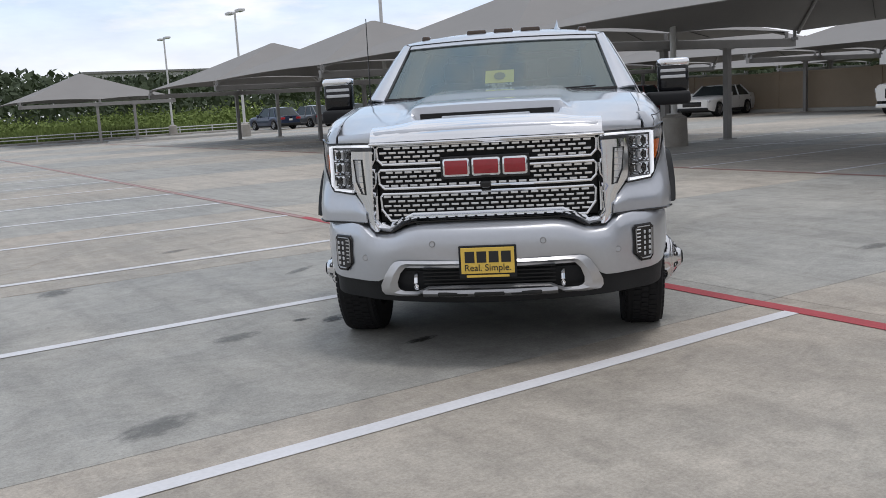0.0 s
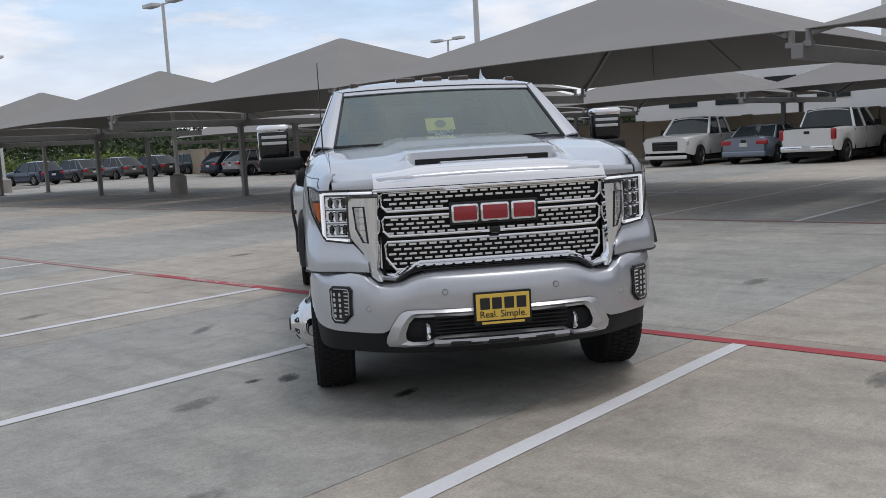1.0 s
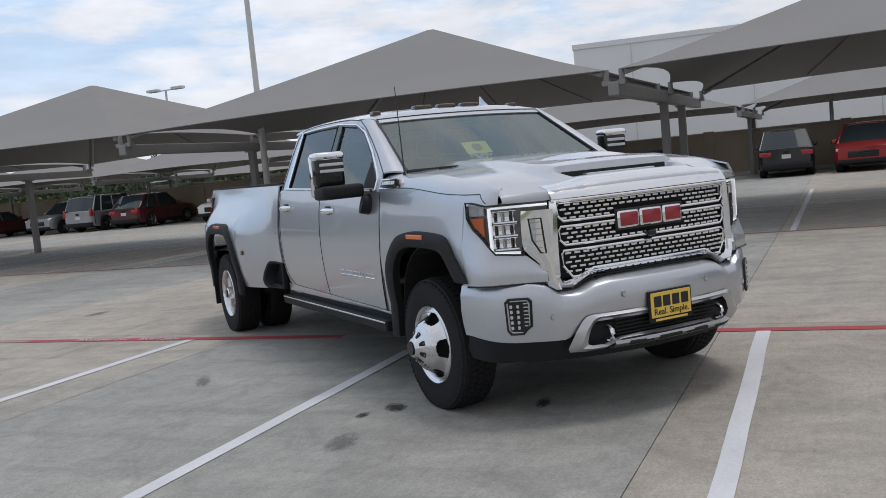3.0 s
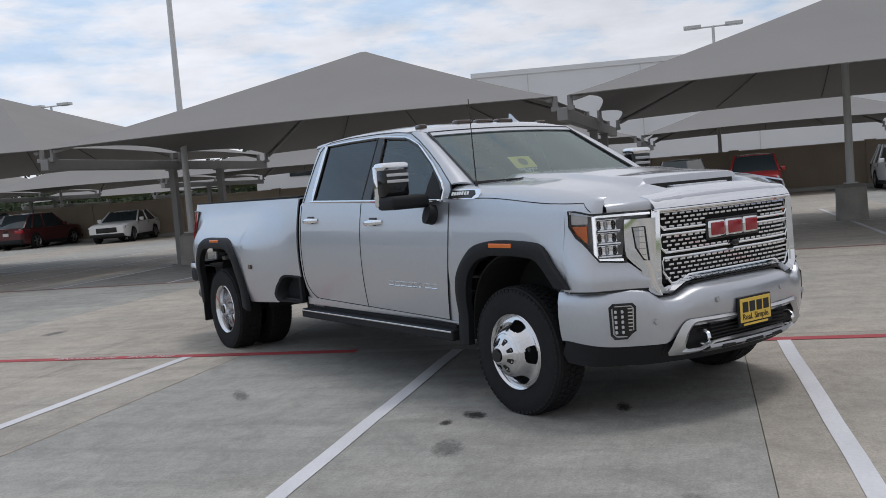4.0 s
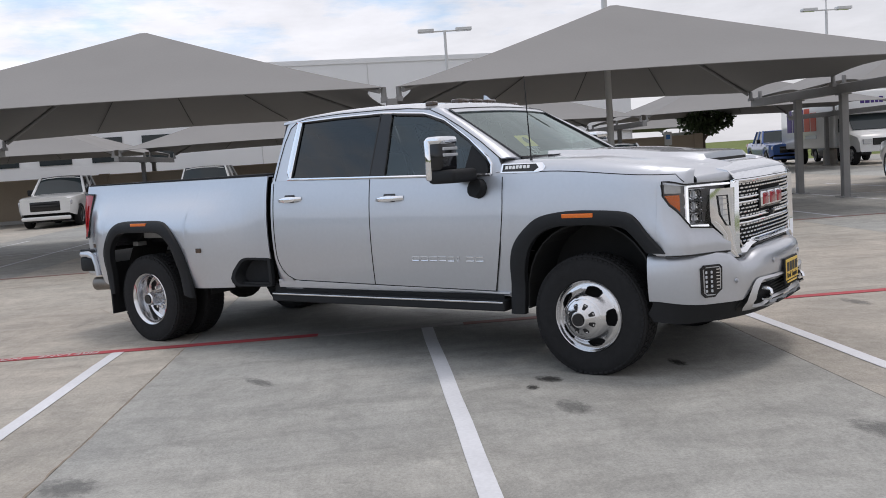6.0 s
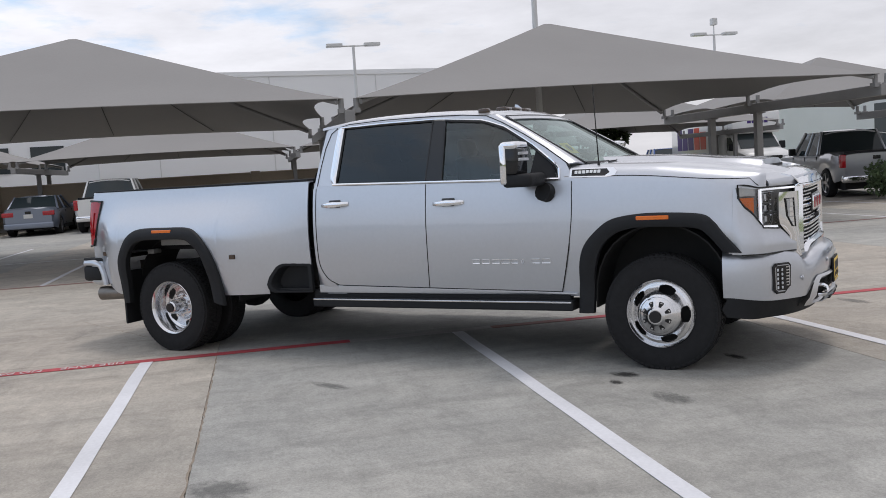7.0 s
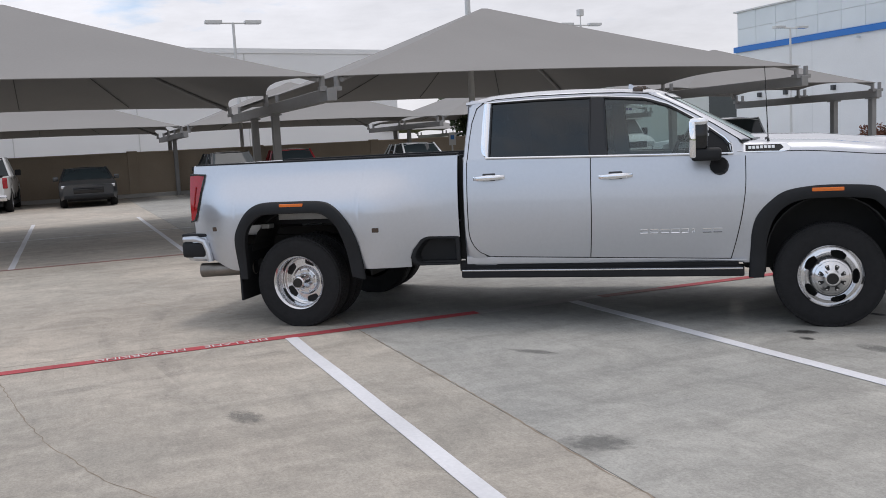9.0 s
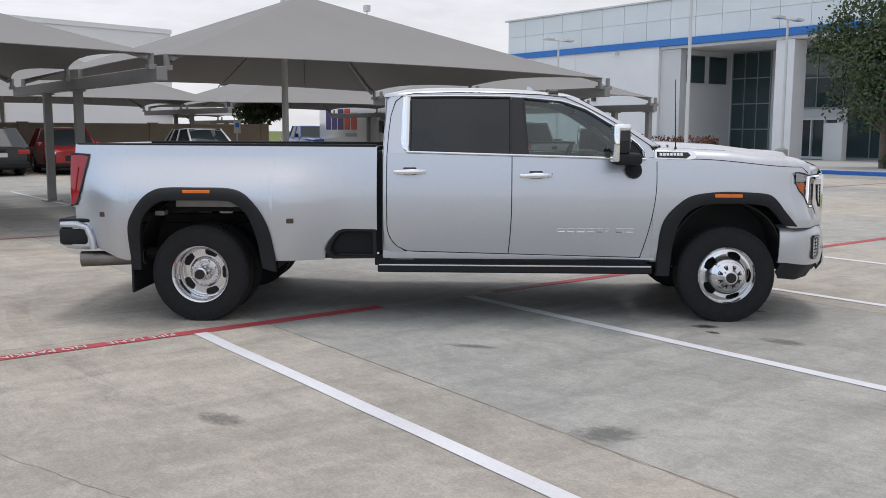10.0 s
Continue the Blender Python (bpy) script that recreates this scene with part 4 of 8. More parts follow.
    tube(bm, [(x, s * (win_y(z) + 0.006), z) for x, z in run(loop, 30)], 0.0085, 6)
    tube(bm, [(x, s * (win_y(belt(x)) + 0.014), belt(x) + 0.012) for x in lin(-2.66, -0.692, 10)], 0.010, 6)
    part("window_surround", bm, CHROME, truck, "thin chrome window surround", True)
    bm = bmesh.new()
    edge_a = [(-2.700, 1.866), (-2.708, 1.70), (-2.708, 1.47), (-2.690, 1.425), (-2.648, 1.392)]
    edge_b = [(-2.645, 1.862), (-2.645, 1.70), (-2.645, 1.47), (-2.645, 1.43), (-2.638, 1.402)]
    grid(bm, [[(lerp(p[0], q[0], f), s * (win_y(lerp(p[1], q[1], f)) + 0.004 + 0.010 * math.sin(math.pi * f)), lerp(p[1], q[1], f)) for f in lin(0, 1, 4)] for p, q in zip(run(edge_a, 12), run(edge_b, 12))])
    thick(bm, 0.005)
    part("window_surround", bm, CHROME, truck, "broad chrome upright behind the rear window", True, 50)
    # black centre pillar cover
    bm = bmesh.new()
    grid(bm, [[(-1.792, s * (win_y(z) + 0.007), z), (lerp(-1.648, -1.688, j / 5), s * (win_y(z) + 0.007), z)] for j, z in enumerate(lin(1.378, 1.855, 5))])
    thick(bm, 0.008)
    part("pillar_cover", bm, GLOSSBLK, truck, "gloss black centre pillar cover")
    # black sail panel that carries the mirror
    bm = bmesh.new()
    bm.faces.new([bm.verts.new((x, s * (win_y(z) + 0.004), z)) for x, z in ((-0.93, 1.360), (-0.72, 1.357), (-0.745, 1.447), (-0.90, 1.563))])
    thick(bm, 0.006)
    part("sail_panel", bm, PLASTIC, truck, "black sail panel behind the mirror")
    # rear cab corner
    bm = bmesh.new()
    rows = []
    for z in lin(0.5, 1.37, 10) + lin(1.40, 1.885, 9):
        if z < 1.39:
            front = rear_edge(max(z, 0.58)) - 0.004 if z > 0.576 else -2.60
        else:
            front = max(x for x, zz in run(CAB_REAR[::-1], 40) if zz <= z + 0.012) - 0.004
        back = -2.862 + 0.022 * sstep(1.35, 1.9, z)
        y = side_y(-2.85, z) if z < 1.39 else win_y(z)
        rows.append([(lerp(back, front, f), s * (y - 0.020 * (1 - sstep(0, 0.35, f))), z) for f in (0, 0.12, 0.3, 0.6, 1)])
    grid(bm, rows)
    thick(bm, 0.012)
    part("cab_corner", bm, PAINT, truck, "", True, 40)
    bm = skin(s, lin(-0.72, -0.585, 3), lambda x: 0.50, lambda x: 0.95, 5, lambda x, z: side_y(x, z) - 0.007)
    thick(bm, 0.006)
    part("hinge_panel", bm, PAINT, truck, "", True)
    # windshield pillar
    bm = bmesh.new()
    rows = []
    for (xa, za), (xb, zb_) in zip(run(SCREEN_SIDE, 12), run(PILLAR, 12)):
        a = Vector((xa, s * (0.805 - 0.268 * (za - 1.447)), za))
        b = Vector((xb, s * win_y(zb_), zb_))
        mid = (a + b) / 2 + Vector((0.02, s * 0.020, 0.012))
        rows.append([a, (a + mid) / 2 + Vector((0.003, s * 0.004, 0.003)), mid, (mid + b) / 2 + Vector((0.003, s * 0.004, 0.003)), b])
    grid(bm, rows)
    thick(bm, 0.012)
    part("windshield_pillar", bm, PAINT, truck, "", True, 50)
    # cowl corner between fender and pillar
    bm = bmesh.new()
    grid(bm, [[(-0.50, s * 0.80, 1.437), (-0.50, s * 0.99, 1.36)], [(-0.56, s * 0.80, 1.445), (-0.56, s * 0.99, 1.37)], [(-0.66, s * 0.81, 1.46), (-0.66, s * 0.985, 1.365)]])
    thick(bm, 0.01)
    part("cowl_corner", bm, PAINT, truck, "", True)
    # sill and running board
    bm = bmesh.new()
    grid(bm, [[(x, s * (side_y(x, 0.57) - 0.003), door_foot(x) - 0.003), (x, s * (side_y(x, 0.55) + 0.002), door_foot(x) - 0.016), (x, s * (side_y(x, 0.55) - 0.004), 0.512), (x, s * 0.955, 0.498)] for x in lin(-2.86, -0.60, 8)])
    thick(bm, 0.012)
    part("sill", bm, PAINT, truck, "", True)
    bm = bmesh.new()
    box(bm, -2.90, min(s * 0.86, s * 1.045), 0.400, -0.62, max(s * 0.86, s * 1.045), 0.476, 0.012)
    box(bm, -2.93, min(s * 0.90, s * 0.972), 0.45, -0.66, max(s * 0.90, s * 0.972), 0.535, 0.006)
    rb = part("running_board", bm, PLASTIC, truck, "black power running board")
    bm = bmesh.new()
    box(bm, -2.89, min(s * 1.03, s * 1.05), 0.457, -0.63, max(s * 1.03, s * 1.05), 0.469, 0.003)
    part("bright_strip", bm, ALLOY, rb)
    # bed side with its swollen rear fender
    def bzb(x):
        if x > -3.335:
            step_top = ((-3.335, 0.56), (-3.328, 0.59), (-3.305, 0.655), (-3.235, 0.748), (-3.175, 0.765), (-2.90, 0.758))
            for (xa, za), (xb, zc) in zip(step_top, step_top[1:]):
                if x <= xb:
                    return lerp(za, zc, (x - xa) / (xb - xa)) - 0.006
            return 0.752
        if x > -3.74:
            return 0.505
        if x > -4.94:
            return max(arch_z(x, -4.34, 0.60, 0.62, 0.45), 0.45)
        return 0.50 + 0.09 * sstep(-4.94, -5.3, x)
    xs = lin(-2.905, -3.17, 3) + lin(-3.19, -3.334, 10) + [-3.336] + lin(-3.40, -3.739, 6) + lin(-3.741, -4.939, 44) + lin(-4.942, -5.44, 12)
    top = lambda x: 1.438 - 0.004 * (x + 3)
    bm = skin(s, xs, bzb, top, 16, extra=lambda x: [(x, side_y(x, 1.43) - 0.02, top(x) + 0.006), (x, side_y(x, 1.43) - 0.07, top(x) + 0.006)])
    thick(bm, 0.012)
    bed = part("bed_side", bm, PAINT, truck, "wide bed side swelling over the rear wheels", True, 40)
    bm = bmesh.new()
    box(bm, -5.43, min(s * 0.86, s * 0.965), 1.44, -2.915, max(s * 0.86, s * 0.965), 1.462, 0.006)
    part("rail_cap", bm, PLASTIC, bed, "black bed rail cap")
    bm = bmesh.new()
    box(bm, -5.40, min(s * 0.80, s * 0.86), 0.92, -2.925, max(s * 0.80, s * 0.86), 1.44)
    part("inner_wall", bm, PLASTIC, bed)
    # recessed bed step: a moulded rim round a deep pocket
    o = [(-3.328, 0.59), (-3.305, 0.655), (-3.235, 0.748), (-3.175, 0.765), (-2.912, 0.758), (-2.908, 0.64), (-2.908, 0.515), (-3.10, 0.512), (-3.27, 0.515), (-3.315, 0.54)]
    bm = bmesh.new()
    rings = []
    for k, out in ((1.0, -0.02), (1.0, 0.014), (0.95, 0.020), (0.84, 0.018), (0.80, 0.0), (0.76, -0.085), (0.30, -0.09)):
        rings.append([bm.verts.new((lerp(-3.10, x, k), s * (side_y(lerp(-3.10, x, k), 0.66) + out), lerp(0.635, z, k))) for x, z in run(o + o[:1], 36)[:-1]])
    for ra, rb_ in zip(rings, rings[1:]):
        for i in range(36):
            bm.faces.new((ra[i], ra[(i + 1) % 36], rb_[(i + 1) % 36], rb_[i]))
    bm.faces.new(rings[-1])
    st = part("bed_step", bm, PLASTIC, truck, "black moulded bed side step", True, 40)
    bm = bmesh.new()
    box(bm, -3.25, min(s * 0.95, s * 1.035), 0.535, -2.93, max(s * 0.95, s * 1.035), 0.552, 0.005)
    part("step_tread", bm, PLASTIC, st)
    # fender lips
    for cx, dy, nm, outline, inline in ((0.0, 0.022, "front_flare", FLARE_OUT, FLARE_IN), (-4.34, 0.030, "rear_flare", REAR_FLARE_OUT, REAR_FLARE_IN)):
        bm = bmesh.new()
        rows = []
        for (xo, zo), (xi, zi) in zip(smooth_line(outline), smooth_line(inline)):
            row = []
            for f, push in ((0.0, -0.03), (0.0, dy - 0.004), (0.06, dy), (0.5, dy + 0.006), (0.9, dy), (0.97, dy - 0.008), (1.0, -0.008)):
                x, z = lerp(xi, xo, f), lerp(zi, zo, f)
                y = side_y(min(x, 0.62), max(z, 0.6)) + push + 0.014 * sstep(0.15, 0.55, x)
                if cx:
                    y = max(y, 1.188 + push)
                row.append((x, s * y, z))
            rows.append(row)
        grid(bm, rows)
        thick(bm, 0.006)
        fl = part(nm, bm, PLASTIC, truck, "black plastic wheel arch flare", True, 40)
        bm = bmesh.new()
        xm, zm = (cx - 0.02, 1.055) if not cx else (cx - 0.015, 1.076)
        y0 = max(side_y(xm, zm) + dy, 1.188 + dy if cx else 0.0)
        box(bm, xm - 0.112, min(s * (y0 - 0.01), s * (y0 + 0.009)), zm - 0.014, xm + 0.112, max(s * (y0 - 0.01), s * (y0 + 0.009)), zm + 0.014, 0.005)
        part("side_marker", bm, AMBER, fl, "amber side marker lamp")
    # wheel housings
    for cx, y0 in ((0.0, 0.50), (-4.34, 0.55)):
        bm = bmesh.new()
        rows = []
        for i in range(17):
            t = math.pi * i / 16
            x, z = cx + (0.47 if cx == 0 else 0.60) * math.cos(t), 0.42 + (0.585 if cx == 0 else 0.63) * math.sin(t) ** 0.75
            rows.append([(x, s * y0, z), (x, s * 0.97, z)])
        grid(bm, rows)
        thick(bm, 0.01)
        part("wheel_housing", bm, UNDER, truck)
    bm = bmesh.new()
    box(bm, -4.60, min(s * 0.985, s * 1.00), 0.935, -4.02, max(s * 0.985, s * 1.00), 1.03, 0.004)
    box(bm, -4.78, min(s * 0.90, s * 1.00), 0.86, -4.70, max(s * 0.90, s * 1.00), 0.90, 0.004)
    part("arch_panel", bm, BAREMETAL, truck, "bare grey metal inside the rear wheel arch")
    # small markers of the bed side
    for x, z in ((-3.60, 0.84), (-5.16, 0.88)):
        bm = bmesh.new()
        y = side_y(x, z)
        box(bm, x - 0.03, min(s * (y - 0.01), s * (y + 0.008)), z - 0.02, x + 0.03, max(s * (y - 0.01), s * (y + 0.008)), z + 0.02, 0.005)
        part("bed_marker", bm, MARKER, truck)
    # tail lamp wrapping the corner
    bm = bmesh.new()
    rows = []
    for z in lin(0.955, 1.365, 8):
        f = (z - 0.955) / 0.41
        w = lerp(0.055, 0.165, f ** 0.8)
        yy = side_y(-5.42, z)
        rows.append([(-5.485 + w, s * (yy + 0.006), z), (-5.485 + w * 0.5, s * (yy + 0.012), z), (-5.478, s * (yy - 0.005), z), (-5.492, s * (yy - 0.06), z), (-5.488, s * (yy - 0.15), z)])
    grid(bm, rows)
    thick(bm, 0.02)
    tl = part("tail_lamp", bm, REDLENS, truck, "red tail lamp", True, 50)
    bm = bmesh.new()
    edge = [(r[0][0] + 0.004, r[0][1] + s * 0.002, r[0][2]) for r in rows]
    tube(bm, [(rows[0][2][0], rows[0][2][1], 0.945)] + edge + [(rows[-1][2][0], rows[-1][2][1], 1.375)], 0.011, 6)
    part("lamp_edge", bm, GLOSSBLK, tl)
    for q in (0.30, 0.62):
        bm = bmesh.new()
        tube(bm, [(lerp(r[0][0], r[2][0], 0.45) , s * (side_y(-5.42, r[2][1] * 0 + r[0][2]) + 0.013), r[0][2]) for r in rows[2:7]], 0.006, 5)
        part("lamp_stripe", bm, mat("bright_red_lens", (0.60, 0.03, 0.03), 0.2), tl)
    # mud flap
    bm = bmesh.new()
    box(bm, -4.925, min(s * 0.64, s * 1.20), 0.235, -4.905, max(s * 0.64, s * 1.20), 0.72, 0.004)
    part("mud_flap", bm, PLASTIC, truck, "black rubber mud flap")
    # tow mirror
    mirror = empty("tow_mirror")
    mirror.parent = truck
    bm = bmesh.new()
    tube(bm, [(-0.785, s * 0.965, 1.265), (-0.79, s * 1.02, 1.255), (-0.80, s * 1.06, 1.268)], 0.068, 12)
    box(bm, -0.995, min(s * 1.03, s * 1.335), 1.312, -0.775, max(s * 1.03, s * 1.335), 1.405, 0.026)
    part("mirror_arm", bm, PLASTIC, mirror, "black folding mirror arm", True, 50)
    bm = bmesh.new()
    box(bm, -0.992, min(s * 1.122, s * 1.335), 1.395, -0.872, max(s * 1.122, s * 1.335), 1.60, 0.028)
    part("mirror_housing", bm, GLOSSBLK, mirror, "", True, 50)
    bm = bmesh.new()
    box(bm, -1.002, min(s * 1.116, s * 1.342), 1.575, -0.866, max(s * 1.116, s * 1.342), 1.632, 0.025)
    box(bm, -1.006, min(s * 1.298, s * 1.344), 1.335, -0.955, max(s * 1.298, s * 1.344), 1.615, 0.014)
    part("mirror_cap", bm, CHROME, mirror, "chrome mirror cap", True, 50)
    for k in range(2):
        bm = bmesh.new()
        box(bm, -0.874, min(s * 1.135, s * 1.31), 1.536 - 0.042 * k, -0.862, max(s * 1.135, s * 1.31), 1.558 - 0.042 * k, 0.004)
        part("mirror_lamp", bm, LAMPGLASS, mirror)
    bm = bmesh.new()
    box(bm, -1.000, min(s * 1.14, s * 1.30), 1.42, -0.990, max(s * 1.14, s * 1.30), 1.57)
    box(bm, -1.003, min(s * 1.14, s * 1.30), 1.335, -0.992, max(s * 1.14, s * 1.30), 1.40)
    part("mirror_glass", bm, CHROME, mirror)
    # fender badge
    badge = empty("fender_badge")
    badge.parent = truck
    bm = bmesh.new()
    def by(x, z):
        return 0.998 - 0.5 * (z - 1.356) - 0.03 * max(0.0, x + 0.45)
    o = [(-0.615, 1.418), (-0.615, 1.356), (-0.34, 1.348), (-0.285, 1.358), (-0.272, 1.385), (-0.30, 1.412)]
    bm = bmesh.new()
    bm.faces.new([bm.verts.new((x, s * by(x, z), z)) for x, z in o])
    thick(bm, 0.025)
    part("badge_rim", bm, CHROME, badge, "chrome badge base")
    bm = bmesh.new()
    bm.faces.new([bm.verts.new((x, s * (by(x, z) + 0.004), z)) for x, z in ((-0.600, 1.410), (-0.600, 1.366), (-0.36, 1.360), (-0.325, 1.382), (-0.345, 1.406))])
    thick(bm, 0.004)
    part("badge_field", bm, GLOSSBLK, badge)
    for k in range(7):
        x = -0.578 + 0.028 * k
        bm = bmesh.new()
        bm.faces.new([bm.verts.new((xx, s * (by(xx, z) + 0.007), z)) for xx, z in ((x, 1.401), (x, 1.380), (x + 0.021, 1.379), (x + 0.021, 1.400))])
        thick(bm, 0.002)
        part("badge_bar", bm, PALEINK, badge)
    # bright name bars on the front door
    names = empty("door_name")
    names.parent = truck
    for k, w in enumerate((0.07, 0.07, 0.075, 0.075, 0.06, 0.02, 0.075, 0.075)):
        x = -1.405 + 0.08 * k
        y = side_y(x, 0.76)
        bm = bmesh.new()
        tube(bm, [(x, s * (y + 0.003), 0.748), (x + w * 0.85, s * (y + 0.003), 0.748), (x + w * 0.85, s * (y + 0.003), 0.778), (x, s * (y + 0.003), 0.778)], 0.0042, 5, True)
        part("name_bar", bm, CHROME, names)
    headlamp(s)
    fog(s)


def lerp(a, b, f):
    return a + (b - a) * f


FRONT_PLAN = ((0.0, 0.905), (0.30, 0.903), (0.45, 0.894), (0.62, 0.862), (0.70, 0.815), (0.77, 0.757), (0.86, 0.702), (0.92, 0.665), (0.955, 0.612), (0.985, 0.53))


def front_x(y):
    """How far forward the front reaches at that half-width."""
    y = abs(y)
    for (ya, xa), (yb, xb) in zip(FRONT_PLAN, FRONT_PLAN[1:]):
        if y <= yb:
            return lerp(xa, xb, (y - ya) / (yb - ya))
    return 0.53


def front_bow(y):
    return 0.905 - front_x(y)


def lamp_top(y):
    return 1.221 + 0.026 * sstep(0.92, 0.985, abs(y))


LAMP_EDGE = ((0.53, 1.165), (0.567, 1.10), (0.618, 1.055), (0.662, 0.985), (0.678, 0.957))


def edge_z(x):
    """Lower edge of the lamp where it wraps the side."""
    for (xa, za), (xb, zb) in zip(LAMP_EDGE, LAMP_EDGE[1:]):
        if x <= xb:
            return lerp(za, zb, (x - xa) / (xb - xa))
    return 0.957


def lamp_low(y):
    """Lower edge of the lamp, rising towards the fender."""
    x = front_x(y)
    return 0.944 + 0.012 * sstep(0.77, 0.91, y) if x > 0.675 else edge_z(x)


def plan_inv(x):
    for (ya, xa), (yb, xb) in zip(FRONT_PLAN[6:], FRONT_PLAN[7:]):
        if xb <= x <= xa:
            return lerp(yb, ya, (x - xb) / (xa - xb))
    return 0.985


def dens(pts, step=0.06):
    """Closed outline with points added along its long edges."""
    out = []
    for p, q in zip(pts, pts[1:] + pts[:1]):
        n = max(1, int(math.hypot(q[0] - p[0], q[1] - p[1]) / step))
        out += [(lerp(p[0], q[0], k / n), lerp(p[1], q[1], k / n)) for k in range(n)]
    return out


def headlamp(s):
    lamp_root = empty("headlamp")
    lamp_root.parent = truck
    lamp_root["label"] = "lit LED headlamp with a bracket-shaped light strip"
    # dark bowl behind the cover
    bm = bmesh.new()
    rows = []
    for y in lin(0.63, 0.90, 10):
        lo = lamp_low(max(y, 0.76)) if y > 0.75 else 1.14
        rows.append([(front_x(y) - 0.055, s * (y - 0.012), lerp(lo, lamp_top(y) + 0.01, j / 3)) for j in range(4)])
    for y in lin(0.92, 0.983, 5):
        rows.append([(front_x(y) - 0.03, s * (y - 0.03), lerp(lamp_low(y), lamp_top(y) + 0.01, j / 3)) for j in range(4)])
    grid(bm, rows)
    thick(bm, 0.01)
    part("bowl", bm, LAMPIN, lamp_root)
    # light strip: top, outer side and foot
    bm = bmesh.new()
    tube(bm, [(front_x(y) - 0.008, s * y, 1.207) for y in lin(0.645, 0.905, 8)], 0.0075, 6)
    pts = [(front_x(0.911) - 0.010, s * 0.911, z) for z in lin(1.209, 0.972, 6)]
    pts += [(front_x(y) - 0.010, s * y, 0.960 - 0.006 * (0.9 - y) / 0.12) for y in lin(0.90, 0.778, 5)]
    tube(bm, pts, 0.0115, 6)
    part("light_strip", bm, DRL, lamp_root, "lit white light strip", True)
    # edge trim
    bm = bmesh.new()
    ring_y = lin(0.765, 0.984, 16)
    tube(bm, [(front_x(y) + 0.001, s * y, lamp_low(y)) for y in ring_y] + [(front_x(y) + 0.001, s * y, lamp_top(y)) for y in ring_y[::-1]], 0.006, 6)
    part("lamp_trim", bm, GLOSSBLK, lamp_root, "", True)
    # three stacked reflectors, each with upright fins
    for k in range(3):
        z = 1.157 - 0.073 * k
        bm = bmesh.new()
        ys = lin(0.782, 0.893, 8)
        rows = []
        for y in ys:
            x = front_x(y) - 0.018
            rows.append([(x, s * y, z + 0.031), (x - 0.022, s * y, z + 0.026), (x - 0.032, s * y, z), (x - 0.022, s * y, z - 0.026), (x + 0.004, s * y, z - 0.030), (x + 0.006, s * y, z - 0.036)])
        grid(bm, rows)
        thick(bm, 0.003)
        rf = part("reflector", bm, CHROME, lamp_root, "", True, 40)
        for y in (0.80, 0.838, 0.872):
            bm = bmesh.new()
            x = front_x(y) - 0.022
            box(bm, x - 0.02, s * y - 0.009, z - 0.020, x - 0.004, s * y + 0.009, z + 0.018, 0.004)
            part("projector", bm, GLOSSBLK if y != 0.838 else LAMPGLASS, rf)
    # amber edge beside the fender
    bm = bmesh.new()
    rows = []
    for x in lin(0.541, 0.624, 6):
        rows.append([(x, s * (plan_inv(x) - 0.014), lerp(edge_z(x) + 0.010, 1.158, j / 3)) for j in range(4)])
    grid(bm, rows)
    thick(bm, 0.012)
    part("turn_lamp", bm, AMBER, lamp_root, "amber turn lamp", True)
    bm = bmesh.new()
    grid(bm, [[(x, s * (plan_inv(x) - 0.012), z) for z in (1.170, 1.20, 1.230)] for x in lin(0.541, 0.632, 4)])
    thick(bm, 0.01)
    part("marker_cell", bm, LAMPGLASS, lamp_root, "pale marker cell")
    # clear cover
    bm = bmesh.new()
    rows = [[(front_x(y) + 0.002, s * y, lerp(lamp_low(y), lamp_top(y), j / 4)) for j in range(5)] for y in lin(0.765, 0.984, 18)]
    grid(bm, rows)
    c = part("clear_cover", bm, LENS, lamp_root, "clear lamp cover", True)
    outward(c, 0, 1).visible_shadow = False
    # chrome upright beside the grille, sweeping in to its foot
    bm = bmesh.new()
    rows = []
    for z, yo in ((1.180, 0.768), (1.15, 0.772), (1.08, 0.774), (1.01, 0.774), (0.97, 0.768), (0.94, 0.748), (0.89, 0.708), (0.83, 0.700), (0.79, 0.690), (0.762, 0.672), (0.742, 0.645)):
        row = [(front_x(lerp(0.612, yo, f)) + 0.002 + 0.020 * math.sin(math.pi * f) ** 0.7, s * lerp(0.612, yo, f), z) for f in (0, 0.08, 0.2, 0.35, 0.5, 0.65, 0.8, 0.92, 1)]
        rows.append(row)
    grid(bm, rows)
    thick(bm, 0.016)
    up = part("chrome_upright", bm, CHROME, lamp_root, "chrome upright beside the grille", True, 50)
    bm = bmesh.new()
    o = [(0.748, 1.135), (0.694, 1.135), (0.688, 1.03), (0.682, 0.944), (0.706, 0.950), (0.738, 1.02)]
    bm.faces.new([bm.verts.new((front_x(y) + 0.021, s * y, z)) for y, z in o])
    thick(bm, 0.008)
    part("vertical_lamp", bm, LAMPGLASS, up)
    bm = bmesh.new()
    tube(bm, [(front_x(y) + 0.022, s * y, z) for y, z in o], 0.006, 6, True)
    part("lamp_rim", bm, GLOSSBLK, up)
    for k in range(5):
        z = 1.115 - 0.034 * k
        bm = bmesh.new()
        tube(bm, [(front_x(y) + 0.024, s * y, z) for y in (0.696, 0.742 - 0.006 * k)], 0.0025, 5)
        part("lamp_rib", bm, DULLALLOY, up)


BUMP = ((0.70, 0.877, 0.70), (0.80, 0.804, 0.795), (0.90, 0.728, 0.888), (0.97, 0.662, 0.938), (1.04, 0.598, 0.968), (1.12, 0.535, 0.988), (1.22, 0.472, 1.0), (1.31, 0.422, 1.006))


